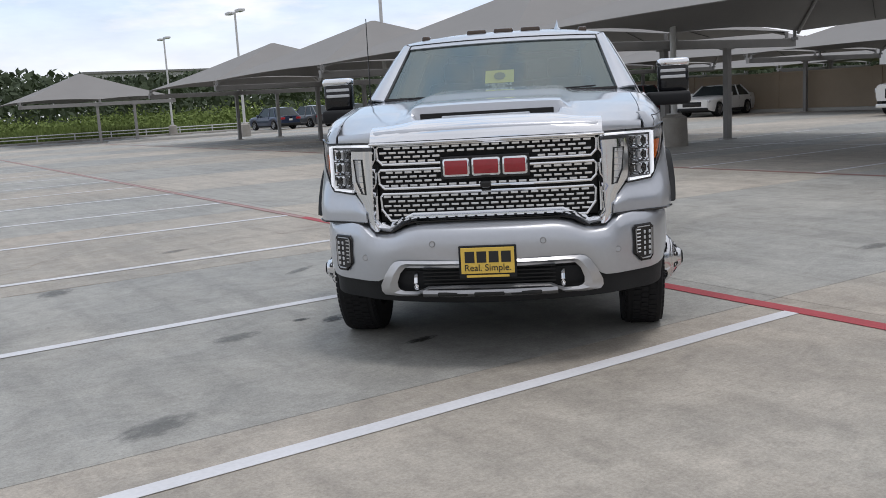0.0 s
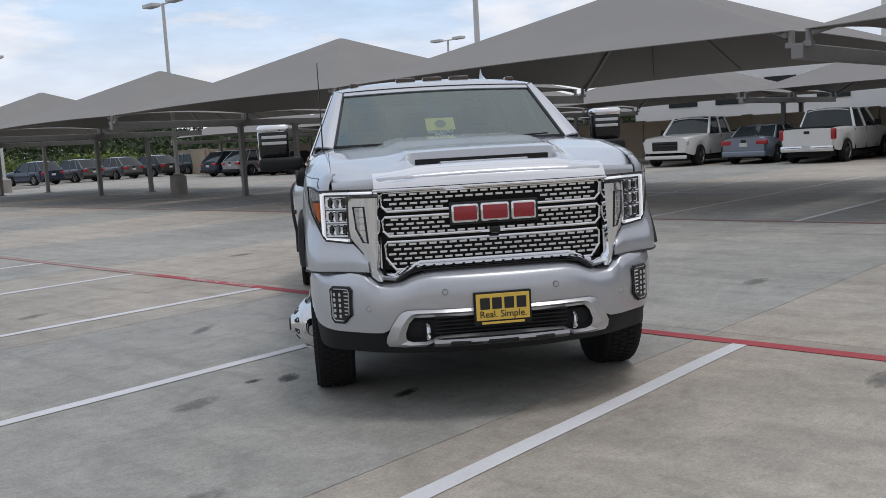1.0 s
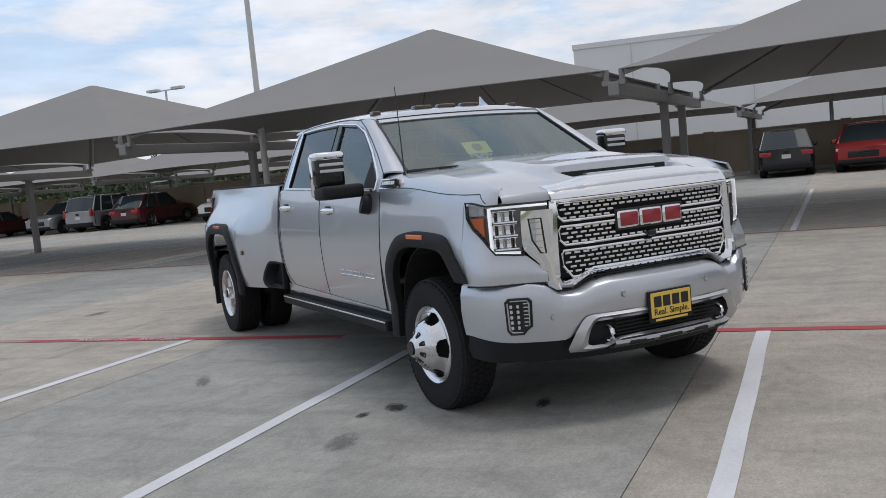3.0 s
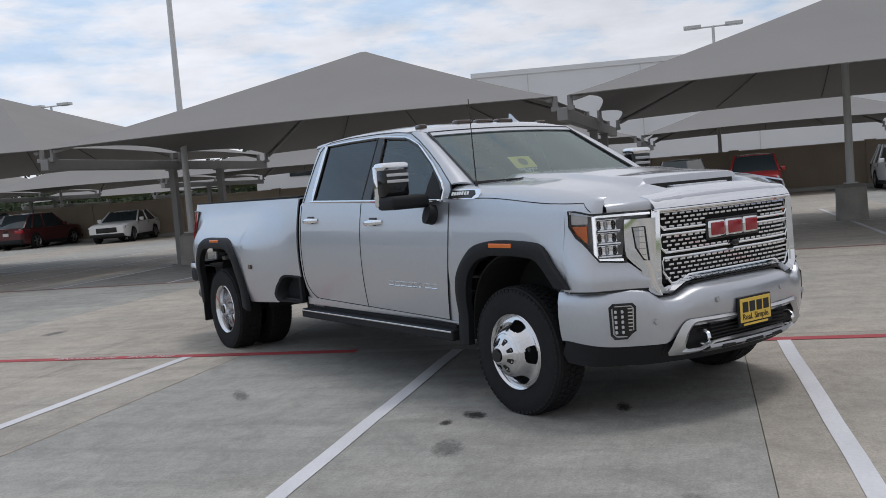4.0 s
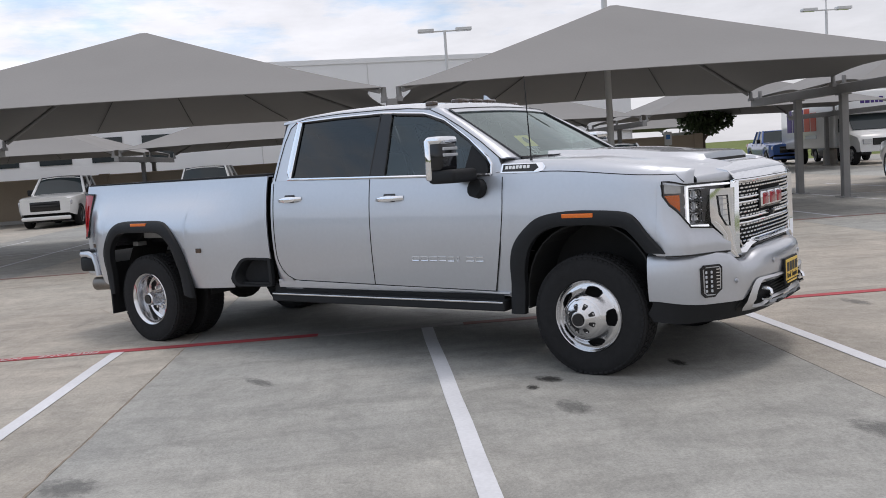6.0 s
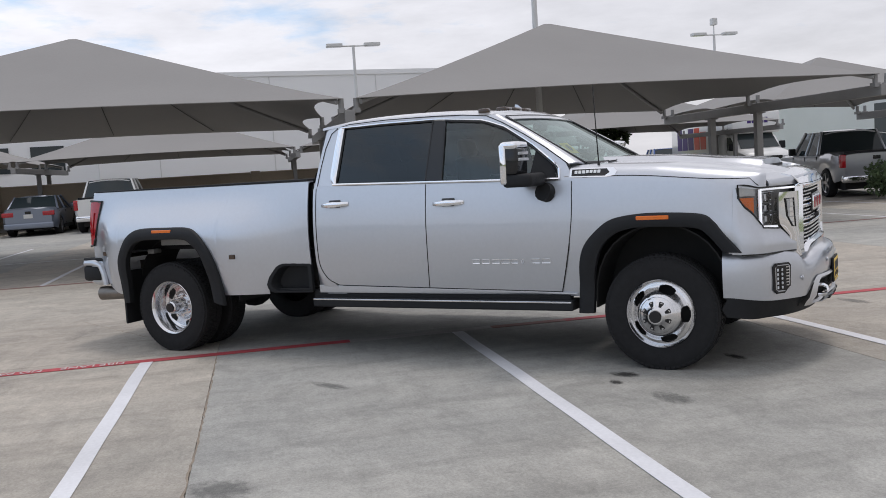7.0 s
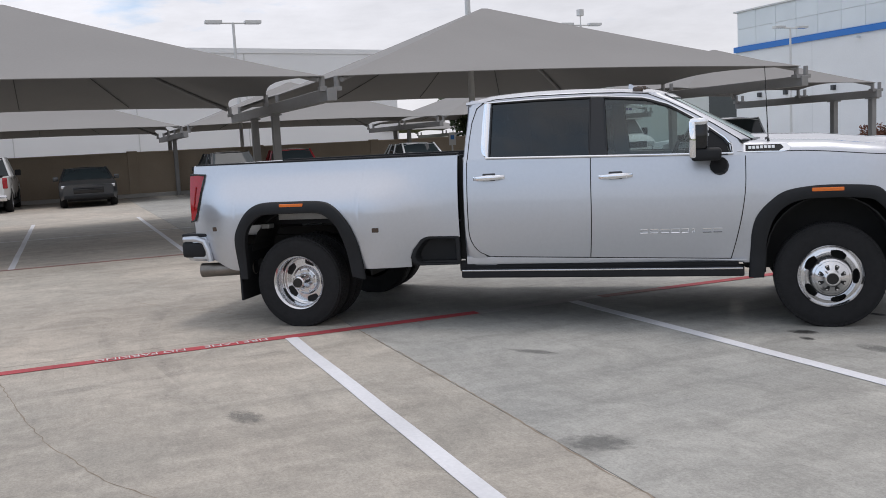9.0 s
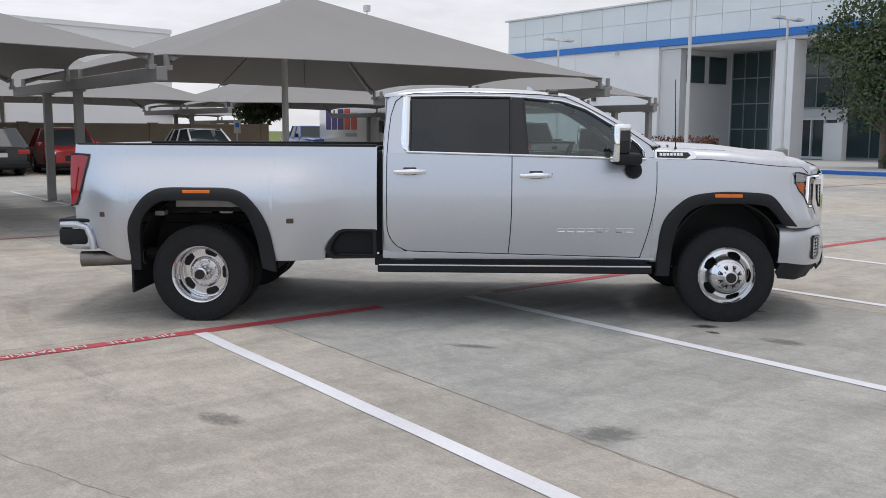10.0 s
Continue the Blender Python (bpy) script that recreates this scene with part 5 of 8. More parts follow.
def bump(u):
    """Place on the bumper's plan at that distance from the middle."""
    a, sg = abs(u), (-1 if u < 0 else 1)
    if a <= 0.70:
        return 1.012 - 0.135 * (a / 0.70) ** 2.4, u
    for (ua, xa, ya), (ub, xb, yb) in zip(BUMP, BUMP[1:]):
        if a <= ub + 1e-6:
            f = (a - ua) / (ub - ua)
            return lerp(xa, xb, f), sg * lerp(ya, yb, f)
    return 0.422, sg * 1.006


def bump_x(y):
    return bump(y)[0]


def bumper_top(a):
    """Upper edge of the bumper, dipping under the feet of the grille."""
    pts = ((0.0, 0.756), (0.37, 0.756), (0.45, 0.742), (0.52, 0.712), (0.57, 0.705), (0.64, 0.712), (0.69, 0.748), (0.72, 0.772), (0.80, 0.780), (1.4, 0.784))
    for (ua, za), (ub, zb) in zip(pts, pts[1:]):
        if a <= ub:
            return lerp(za, zb, (a - ua) / (ub - ua))
    return 0.784


def fog(s):
    root = empty("fog_lamp")
    root.parent = truck
    root["label"] = "lit fog lamp in a chrome frame"
    o = [(0.803, 0.712), (0.895, 0.712), (0.910, 0.698), (0.907, 0.540), (0.893, 0.522), (0.836, 0.522), (0.797, 0.562), (0.792, 0.698)]
    inner = [(lerp(0.852, u, 0.84), lerp(0.617, z, 0.90)) for u, z in o]
    def on(u, z, d):
        x, y = bump(u)
        return (x + d, s * (y + 0.4 * d), z)
    bm = bmesh.new()
    tube(bm, [on(u, z, 0.008) for u, z in o], 0.0075, 6, True)
    part("fog_surround", bm, GLOSSBLK, root, "black outer edge", True)
    bm = bmesh.new()
    tube(bm, [on(u, z, 0.012) for u, z in inner], 0.0065, 6, True)
    part("fog_rim", bm, DULLALLOY, root, "thin bright rim", True)
    bm = bmesh.new()
    bm.faces.new([bm.verts.new(on(u, z, 0.007)) for u, z in o])
    thick(bm, 0.01)
    part("fog_bowl", bm, GLOSSBLK, root)
    bm = bmesh.new()
    grid(bm, [[on(u, z, 0.010) for z in (0.543, 0.62, 0.693)] for u in (0.838, 0.869, 0.898)])
    thick(bm, 0.006)
    part("reflector_plate", bm, LAMPIN, root)
    for u in (0.853, 0.884):
        for k in range(5):
            z = 0.682 - 0.029 * k
            bm = bmesh.new()
            x, y, _ = on(u, z, 0.014)
            box(bm, x - 0.008, y - 0.0095, z - 0.019, x + 0.005, y + 0.0095, z, 0.004)
            part("fog_led", bm, FOGLED, root)
    bm = bmesh.new()
    tube(bm, [on(0.8685, z, 0.016) for z in (0.693, 0.62, 0.543)], 0.003, 5)
    part("fog_divider", bm, GLOSSBLK, root)
    for k in range(7):
        z = 0.688 - 0.020 * k
        bm = bmesh.new()
        tube(bm, [on(u, z, 0.014) for u in (0.805 + 0.004 * max(0, k - 4), 0.818, 0.829)], 0.0055, 5)
        part("fog_fin", bm, ALLOY, root)


build_side(-1)
build_side(1)


def truck_centre():
    # hood with a raised centre and a scoop slot
    def hood_z(x, y):
        a = abs(y)
        z = hood_edge(x) + 0.028 * (1 - (a / 0.86) ** 2)
        dome = (1 - sstep(0.40, 0.52, a)) * sstep(0.92, 0.70, x)
        z += 0.028 * dome + 0.022 * (1 - sstep(0.42, 0.47, a)) * sstep(0.30, 0.58, x) * (1 - sstep(0.61, 0.635, x))
        slot = (1 - sstep(0.395, 0.425, a)) * sstep(0.615, 0.63, x) * (1 - sstep(0.64, 0.80, x))
        return z - 0.045 * slot
    bm = bmesh.new()
    xs = lin(-0.60, 0.58, 18) + [0.60, 0.612, 0.622, 0.632, 0.645, 0.67, 0.70, 0.74, 0.78, 0.82, 0.86, 0.885]
    ys = [-0.852, -0.82, -0.72, -0.6, -0.53, -0.50, -0.46, -0.43, -0.415, -0.40, -0.385, -0.36] + lin(-0.3, 0.3, 8) + [0.36, 0.385, 0.40, 0.415, 0.43, 0.46, 0.50, 0.53, 0.6, 0.72, 0.82, 0.852]
    rows = []
    for x in xs:
        row = []
        for y in ys:
            f = max(0.0, (x - 0.5) / 0.385)
            xx = x - f * front_bow(y) * 0.95
            row.append((xx, y, hood_z(x, y)))
        rows.append(row)
    for dx, dz in ((0.010, -0.012), (0.014, -0.028)):
        rows.append([(x + dx, y, z + dz) for x, y, z in rows[len(xs) - 1]])
    rows.append([(x + 0.012, y, 1.226) for x, y, z in rows[len(xs) - 1]])
    grid(bm, rows)
    thick(bm, 0.012)
    hood = part("hood", bm, PAINT, truck, "hood with a raised centre and an air scoop", True, 30)
    bm = bmesh.new()
    box(bm, 0.612, -0.380, 1.318, 0.640, 0.380, 1.362, 0.004)
    part("scoop_slot", bm, UNDER, hood)
    bm = bmesh.new()
    box(bm, 0.634, -0.25, 1.310, 0.70, 0.25, 1.345, 0.008)
    part("scoop_bar", bm, PAINT, hood)
    # chrome hood lip
    bm = bmesh.new()
    rows = []
    for y in lin(-0.635, 0.635, 16):
        k = 1 - 0.35 * (abs(y) / 0.635) ** 3
        zc = hood_z(0.84, y)
        rows.append([(x - front_bow(y), y, z) for x, z in ((0.80 + 0.03 * (1 - k), hood_z(0.80, y) + 0.004), (0.878, hood_z(0.875, y) + 0.005), (0.914, 1.250), (0.926, 1.228), (0.90, 1.213))])
    grid(bm, rows)
    thick(bm, 0.006)
    part("hood_lip", bm, CHROME, truck, "chrome hood lip above the grille", True, 40)
    bm = bmesh.new()
    tube(bm, [(front_x(y) + 0.016, y, 1.216) for y in lin(-0.64, 0.64, 10)], 0.009, 6)
    part("lip_strip", bm, CHROME, truck, "", True)
    # roof
    bm = bmesh.new()
    rows = []
    for x in lin(-2.862, -1.38, 18):
        row = []
        for v in lin(-1, 1, 18):
            row.append((x + 0.02 * (1 - sstep(-2.862, -2.80, x)) * (1 - v * v), v * win_y(roof_edge(x)), roof_z(x, v)))
        lip = win_y(roof_edge(x) - 0.024) + 0.002
        rows.append([(x, -lip, roof_edge(x) - 0.022)] + row + [(x, lip, roof_edge(x) - 0.022)])
    grid(bm, rows)
    thick(bm, 0.012)
    roof = part("roof", bm, PAINT, truck, "", True, 50)
    for y in (-0.61, -0.21, 0.0, 0.21, 0.61):
        bm = bmesh.new()
        z = roof_z(-1.42, y / 0.76)
        w = 0.075 if abs(y) < 0.3 else 0.032
        box(bm, -1.47, y - w, z - 0.015, -1.385, y + w, z + 0.030, 0.012)
        part("roof_marker", bm, MARKER, roof, "smoked roof marker lamp", True, 50)
    # fin aerial, on the driver's side of the roof
    bm = bmesh.new()
    fin_z = roof_z(-1.5, 0.55) - 0.004
    prof = [(0.0, 0.0, 0.03), (-0.06, 0.035, 0.03), (-0.12, 0.085, 0.02), (-0.145, 0.09, 0.012), (-0.155, 0.0, 0.028)]
    vs = []
    for x, h, w in prof:
        vs.append([bm.verts.new((-1.45 + x, 0.42 - w, fin_z)), bm.verts.new((-1.45 + x, 0.42, fin_z + h)), bm.verts.new((-1.45 + x, 0.42 + w, fin_z))])
    for a, b in zip(vs, vs[1:]):
        for i in range(2):
            bm.faces.new((a[i], a[i + 1], b[i + 1], b[i]))
    bmesh.ops.contextual_create(bm, geom=vs[-1])
    part("fin_aerial", bm, PAINT, roof, "", True, 50)
    # rod aerial
    bm = bmesh.new()
    cyl(bm, (-0.43, -0.885, 1.41), (-0.43, -0.885, 1.45), 0.014, 0.009, 8)
    cyl(bm, (-0.43, -0.885, 1.44), (-0.45, -0.885, 2.0), 0.0048, 0.003, 6)
    part("rod_aerial", bm, GLOSSBLK, truck)
    # windshield
    bm = bmesh.new()
    rows = [[screen_pt(v, f) for v in lin(-1, 1, 14)] for f in lin(0, 1, 8)]
    grid(bm, rows)
    ws = part("windshield", bm, SCREEN, truck, "raked windshield", True)
    outward(ws, 0, 1).visible_shadow = False
    bm = bmesh.new()
    tube(bm, [(v[0] + 0.004, v[1], v[2] + 0.004) for v in rows[0]], 0.012, 6)
    tube(bm, [(v[0] + 0.004, v[1], v[2] + 0.004) for v in rows[-1]], 0.010, 6)
    tube(bm, [(r[0][0] + 0.004, r[0][1], r[0][2] + 0.004) for r in rows], 0.009, 6)
    tube(bm, [(r[-1][0] + 0.004, r[-1][1], r[-1][2] + 0.004) for r in rows], 0.009, 6)
    part("windshield_seal", bm, GLOSSBLK, truck)
    # painted header over the glass
    bm = bmesh.new()
    hr = [[(x + 0.006, y * 1.01, z + 0.008) for x, y, z in [screen_pt(v, f) for v in lin(-1, 1, 14)]] for f in lin(0.93, 1.0, 3)]
    for x, k in ((-1.27, 0.45), (-1.33, 0.8), (-1.392, 1.0)):
        hr.append([(x + 0.05 * (1 - v * v) * (1 - k), v * lerp(0.705, win_y(roof_edge(-1.39)), k), lerp(1.846, roof_z(-1.39, v) + 0.002, math.sin(k * math.pi / 2))) for v in lin(-1, 1, 14)])
    grid(bm, hr)
    thick(bm, 0.008)
    part("roof_header", bm, PAINT, truck, "", True, 50)
    # scuttle and wipers
    bm = bmesh.new()
    grid(bm, [[(-0.60 + 0.10 * (1 - y * y), y * 0.80, 1.425 + 0.02 * (1 - y * y)), (-0.46 + 0.10 * (1 - y * y), y * 0.82, 1.425 + 0.02 * (1 - y * y))] for y in lin(-1, 1, 12)])
    thick(bm, 0.01)
    part("scuttle", bm, PLASTIC, truck)
    for y0, y1 in ((-0.62, -0.02), (0.05, 0.66)):
        bm = bmesh.new()
        tube(bm, [(-0.47 + 0.08 * (1 - (lerp(y0, y1, f) / 0.8) ** 2), lerp(y0, y1, f), 1.452 + 0.02 * f) for f in lin(0, 1, 6)], 0.006, 6)
        part("wiper", bm, PLASTIC, truck)
    # yellow sheet standing behind the windshield
    stick = empty("price_sticker")
    stick.parent = truck
    stick.location = (0, 0.026, 0)
    stick["label"] = "yellow and white price sticker behind the windshield"
    tilt = math.atan2(0.143, 0.165)
    def on_sheet(y, h):
        return Vector((-0.830 - h * math.cos(tilt), y, 1.470 + h * math.sin(tilt)))
    def sheet(name, y0, y1, h0, h1, mtl, push=0.0):
        bm = bmesh.new()
        off = Vector((math.sin(tilt), 0, math.cos(tilt))) * push
        grid(bm, [[on_sheet(y, h) + off for y in lin(y0, y1, 2)] for h in (h0, h1)])
        thick(bm, 0.001)
        return part(name, bm, mtl, stick)
    sheet("yellow_sheet", -0.147, 0.065, 0.098, 0.235, STICKER)
    sheet("white_sheet", -0.150, 0.045, 0.0, 0.030, PALEINK)
    bm = bmesh.new()
    cog = []
    for k in range(24):
        r = 0.046 if k % 2 else 0.036
        p = on_sheet(-0.041 + r * math.cos(k * math.pi / 12), 0.166 + r * math.sin(k * math.pi / 12)) + Vector((0.003, 0, 0.003))
        cog.append(bm.verts.new(p))
    bm.faces.new(cog)
    thick(bm, 0.001)
    part("emblem_shape", bm, mat("dark_olive_ink", (0.16, 0.14, 0.05), 0.6, var=0), stick)
    for word, h, sz in (("ONE SIMPLE", 0.078, 0.036), ("PRICE", 0.049, 0.036)):
        p = on_sheet(-0.048, h)
        letters("sticker_words", word, sz, PALEINK, stick, Matrix.Translation(p) @ Matrix.Rotation(math.pi / 2, 4, "Z") @ Matrix.Rotation(tilt, 4, "X"))
    for k in range(3):
        sheet("price_bar", -0.135 + 0.06 * k, -0.092 + 0.06 * k, 0.008, 0.022, INK, 0.003)
    # cab back with its window
    bm = bmesh.new()
    box(bm, -2.862, -0.96, 0.55, -2.845, 0.96, 1.42)
    for s in (-1, 1):
        box(bm, -2.858, min(s * 0.62, s * 0.74), 1.42, -2.842, max(s * 0.62, s * 0.74), 1.87)
        grid(bm, [[(-2.852, s * 0.74, 1.42), (-2.852, s * 0.95, 1.40)], [(-2.846, s * 0.73, 1.87), (-2.846, s * 0.75, 1.87)]])
    box(bm, -2.858, -0.62, 1.82, -2.842, 0.62, 1.90)
    part("cab_back", bm, PAINT, truck)
    # added black block stands in for the shade in the cab-to-bed gap
    bm = bmesh.new()
    box(bm, -2.918, -0.93, 0.56, -2.868, 0.93, 1.405)
    part("gap_filler", bm, UNDER, truck, "added black filler standing in for the shade between cab and bed")
    bm = bmesh.new()
    grid(bm, [[(-2.85, -0.62, 1.42), (-2.85, 0.62, 1.42)], [(-2.85, -0.62, 1.82), (-2.85, 0.62, 1.82)]])
    g = part("rear_window", bm, TINT, truck)
    outward(g, 0, -1).visible_shadow = False
    # cabin
    bm = bmesh.new()
    box(bm, -2.84, -0.93, 0.60, -0.75, 0.93, 0.66)
    box(bm, -0.98, -0.90, 0.9, -0.66, 0.90, 1.37, 0.05)
    box(bm, -1.10, 0.22, 1.20, -0.90, 0.62, 1.40, 0.05)
    part("dashboard", bm, CABIN, truck, "", True, 50)
    bm = bmesh.new()
    ring_pts = [(-1.22 + 0.06 * math.sin(t), 0.42 + 0.185 * math.cos(t), 1.27 + 0.175 * math.sin(t)) for t in [2 * math.pi * k / 20 for k in range(20)]]
    tube(bm, ring_pts, 0.017, 6, True)
    cyl(bm, (-1.22, 0.25, 1.27), (-1.22, 0.59, 1.27), 0.018)
    cyl(bm, (-1.24, 0.42, 1.27), (-1.05, 0.42, 1.22), 0.04)
    part("steering_wheel", bm, CABIN, truck, "", True)
    for x, ys_ in ((-1.95, (-0.45, 0.45)), (-2.60, (-0.5, 0.0, 0.5))):
        for y in ys_:
            seat = empty("seat")
            seat.parent = truck
            bm = bmesh.new()
            w = 0.25 if x > -2 else 0.235
            box(bm, x, y - w, 0.80, x + 0.52, y + w, 0.98, 0.05)
            part("cushion", bm, SEATMAT, seat, "", True, 50)
            bm = bmesh.new()
            box(bm, -0.07, -w, 0, 0.07, w, 0.66, 0.05, pose(x + 0.0, y, 0.92, 0, -12, 0))
            part("backrest", bm, SEATMAT, seat, "", True, 50)
            bm = bmesh.new()
            box(bm, -0.05, -0.13, 0.66, 0.05, 0.13, 0.83, 0.04, pose(x + 0.0, y, 0.92, 0, -12, 0))
            part("headrest", bm, SEATMAT, seat, "", True, 50)
    bm = bmesh.new()
    box(bm, -1.23, -0.12, 1.735, -1.18, 0.12, 1.80, 0.02)
    part("inner_mirror", bm, CABIN, truck)
    bm = bmesh.new()
    box(bm, -2.80, -0.66, 1.825, -1.45, 0.66, 1.85)
    part("headliner", bm, mat("headliner", (0.25, 0.25, 0.25), 0.9), truck)
    # load bed
    bm = bmesh.new()
    box(bm, -5.40, -0.80, 0.88, -2.92, 0.80, 0.93)
    box(bm, -2.965, -0.86, 0.93, -2.922, 0.86, 1.44)
    part("bed_floor", bm, PLASTIC, truck, "black bed liner")
    bm = bmesh.new()
    box(bm, -5.47, -0.82, 0.80, -5.41, 0.82, 1.455, 0.012)
    tg = part("tailgate", bm, PAINT, truck)
    bm = bmesh.new()
    box(bm, -5.485, -0.14, 1.22, -5.47, 0.14, 1.29, 0.006)
    part("handle", bm, PLASTIC, tg)
    # rear bumper
    bm = bmesh.new()
    pts_t = [(-5.30, 1.06), (-5.46, 1.06), (-5.58, 0.98), (-5.64, 0.80), (-5.65, 0.0)]
    path = [(x, -y) for x, y in pts_t] + [(x, y) for x, y in pts_t[::-1][1:]]
    rows = [[(x + 0.015, y * 0.98, 0.575), (x, y, 0.60), (x - 0.004, y, 0.66), (x, y, 0.755), (x + 0.02, y * 0.985, 0.80), (x + 0.10, y * 0.90, 0.80)] for x, y in path]
    grid(bm, rows)
    thick(bm, 0.012)
    rb = part("rear_bumper", bm, PAINT, truck, "silver rear bumper", True, 40)
    for s in (-1, 1):
        bm = bmesh.new()
        box(bm, -5.585, min(s * 0.86, s * 1.070), 0.610, -5.33, max(s * 0.86, s * 1.070), 0.758, 0.03)
        part("corner_step", bm, PLASTIC, rb, "black bumper corner step", True, 50)
        bm = bmesh.new()
        tube(bm, [(-5.56, s * 1.045, 0.785), (-5.42, s * 1.06, 0.785), (-5.34, s * 1.062, 0.76), (-5.305, s * 1.062, 0.68), (-5.29, s * 1.06, 0.575)], 0.03, 8)
        part("corner_band", bm, PAINT, rb, "", True)
        bm = bmesh.new()
        box(bm, -5.58, min(s * 0.45, s * 1.055), 0.803, -5.26, max(s * 0.45, s * 1.055), 0.832, 0.010)
        part("step_pad", bm, PLASTIC, rb)
    # tail pipe
    bm = bmesh.new()
    cyl(bm, (-4.9, -0.93, 0.50), (-5.42, -1.0, 0.485), 0.062, 0.066, 16, False)
    thick(bm, 0.004)
    part("tail_pipe", bm, mat("stained_pipe", (0.22, 0.20, 0.18), 0.4, 0.9, var=0.2, scale=10), truck, "bright tail pipe", True)
    # front bumper
    bm = bmesh.new()
    rows = []
    for u in lin(-1.31, -0.80, 14) + lin(-0.77, 0.77, 56) + lin(0.80, 1.31, 14):
        x, y = bump(u)
        a = abs(u)
        nx, ny = (1.0, 0.0) if a < 0.62 else (lerp(1, 0.1, (a - 0.62) / 0.69), (1 if u > 0 else -1) * lerp(0, 1, (a - 0.62) / 0.69))
        top = bumper_top(a)
        low = 0.470 + 0.08 * (1 - sstep(0.50, 0.64, a)) + 0.03 * sstep(0.85, 1.25, a)
        rows.append([(x + nx * d, y + ny * d, z) for d, z in ((-0.13, top + 0.030), (-0.06, top + 0.020), (-0.025, top + 0.006), (-0.010, top - 0.006), (0.004, lerp(low, top, 0.8)), (0.008, lerp(low, top, 0.5)), (0.0, lerp(low, top, 0.2)), (-0.012, low), (-0.05, low - 0.002))])
    grid(bm, rows)
    thick(bm, 0.012)
    fb = part("front_bumper", bm, PAINT, truck, "silver front bumper", True, 40)
    for y in (-0.70, -0.30, 0.30, 0.70):
        bm = bmesh.new()
        z = 0.682 if abs(y) < 0.5 else 0.603
        cyl(bm, (bump_x(y) - 0.005, y, z), (bump_x(y) + 0.014, y, z), 0.014, 0.013, 12)
        sensor = part("parking_sensor", bm, PAINT, fb)
        bm = bmesh.new()
        tube(bm, [(bump_x(y) + 0.009, y + 0.0155 * math.cos(k * math.pi / 6), z + 0.0155 * math.sin(k * math.pi / 6)) for k in range(12)], 0.0025, 5, True)
        part("sensor_ring", bm, DULLALLOY, sensor)
    # black lower valance
    bm = bmesh.new()
    rows = []
    for u in lin(-1.26, 1.26, 44):
        x, y = bump(u)
        a = abs(u)
        x, y = x - 0.034 * (1 - 0.6 * sstep(0.8, 1.2, a)), y * 0.985
        low = 0.345 - 0.01 * (1 - min(a, 1)) + 0.02 * sstep(0.9, 1.26, a)
        rows.append([(x, y, 0.53), (x + 0.004, y, 0.48), (x - 0.030, y * 0.995, 0.42), (x - 0.08 * (1 - sstep(0.8, 1.2, a)), y * 0.985, low), (x - 0.12 * (1 - sstep(0.8, 1.2, a)), y * 0.95, low)])
    grid(bm, rows)
    thick(bm, 0.01)
    part("lower_valance", bm, PLASTIC, truck, "black lower valance", True, 40)
    # bright lower insert with tow hooks
    ins = empty("lower_insert")
    ins.parent = truck
    ins["label"] = "bright lower insert round two tow hooks"
    def bx(y, z=0.5):
        return bump_x(y) + 0.006 - 0.7 * max(0.0, 0.46 - z)
    half_out = [(0.0, 0.590), (0.30, 0.591), (0.495, 0.592), (0.525, 0.584), (0.548, 0.565), (0.585, 0.511), (0.614, 0.452), (0.618, 0.415), (0.603, 0.392), (0.52, 0.386), (0.41, 0.390), (0.375, 0.408), (0.335, 0.428), (0.0, 0.428)]
    half_in = [(0.0, 0.561), (0.30, 0.562), (0.440, 0.562), (0.456, 0.557), (0.470, 0.548), (0.496, 0.520), (0.515, 0.470), (0.514, 0.440), (0.503, 0.424), (0.48, 0.416), (0.41, 0.416), (0.375, 0.430), (0.335, 0.452), (0.0, 0.455)]
    outer = half_out + [(-y, z) for y, z in half_out[-2:0:-1]]
    inner = half_in + [(-y, z) for y, z in half_in[-2:0:-1]]
    bm = bmesh.new()
    va = [bm.verts.new((bx(y, z) + 0.002, y, z)) for y, z in outer]
    vb = [bm.verts.new((bx(y, z) + 0.018, y * 0.985, z)) for y, z in [((o[0] + i[0]) / 2, (o[1] + i[1]) / 2) for o, i in zip(outer, inner)]]
    vc = [bm.verts.new((bx(y, z) - 0.01, y, z)) for y, z in inner]
    k = len(outer)
    for a in range(k):
        b = (a + 1) % k
        bm.faces.new((va[a], va[b], vb[b], vb[a]))
        bm.faces.new((vb[a], vb[b], vc[b], vc[a]))
    part("insert_frame", bm, SATIN, ins, "", True, 40)
    bm = bmesh.new()
    bm.faces.new([bm.verts.new((bx(y, z) - 0.035, y, z)) for y, z in outer])
    thick(bm, 0.01)
    part("insert_back", bm, UNDER, ins)
    bm = bmesh.new()
    for j in range(5):
        z = 0.466 + 0.02 * j
        box(bm, 0.975, -0.36, z - 0.003, 0.992, 0.36, z + 0.003)
    part("insert_mesh", bm, UNDER, ins)
    # ribbed skid plate under the insert
    bm = bmesh.new()
    grid(bm, [[(bx(y) - 0.004, y, 0.430), (bx(y) + 0.004, y, 0.412), (bx(y) - 0.02, y, 0.390), (bx(y) - 0.06, y, 0.384)] for y in lin(-0.37, 0.37, 12)])
    thick(bm, 0.006)
    skid = part("skid_plate", bm, DULLALLOY, ins, "grey skid plate", True)
    for y in (-0.20, 0.0, 0.20):
        bm = bmesh.new()
        box(bm, bx(y) - 0.03, y - 0.085, 0.398, bx(y) + 0.006, y + 0.085, 0.420, 0.009)
        part("skid_rib", bm, UNDER, skid, "", True, 50)
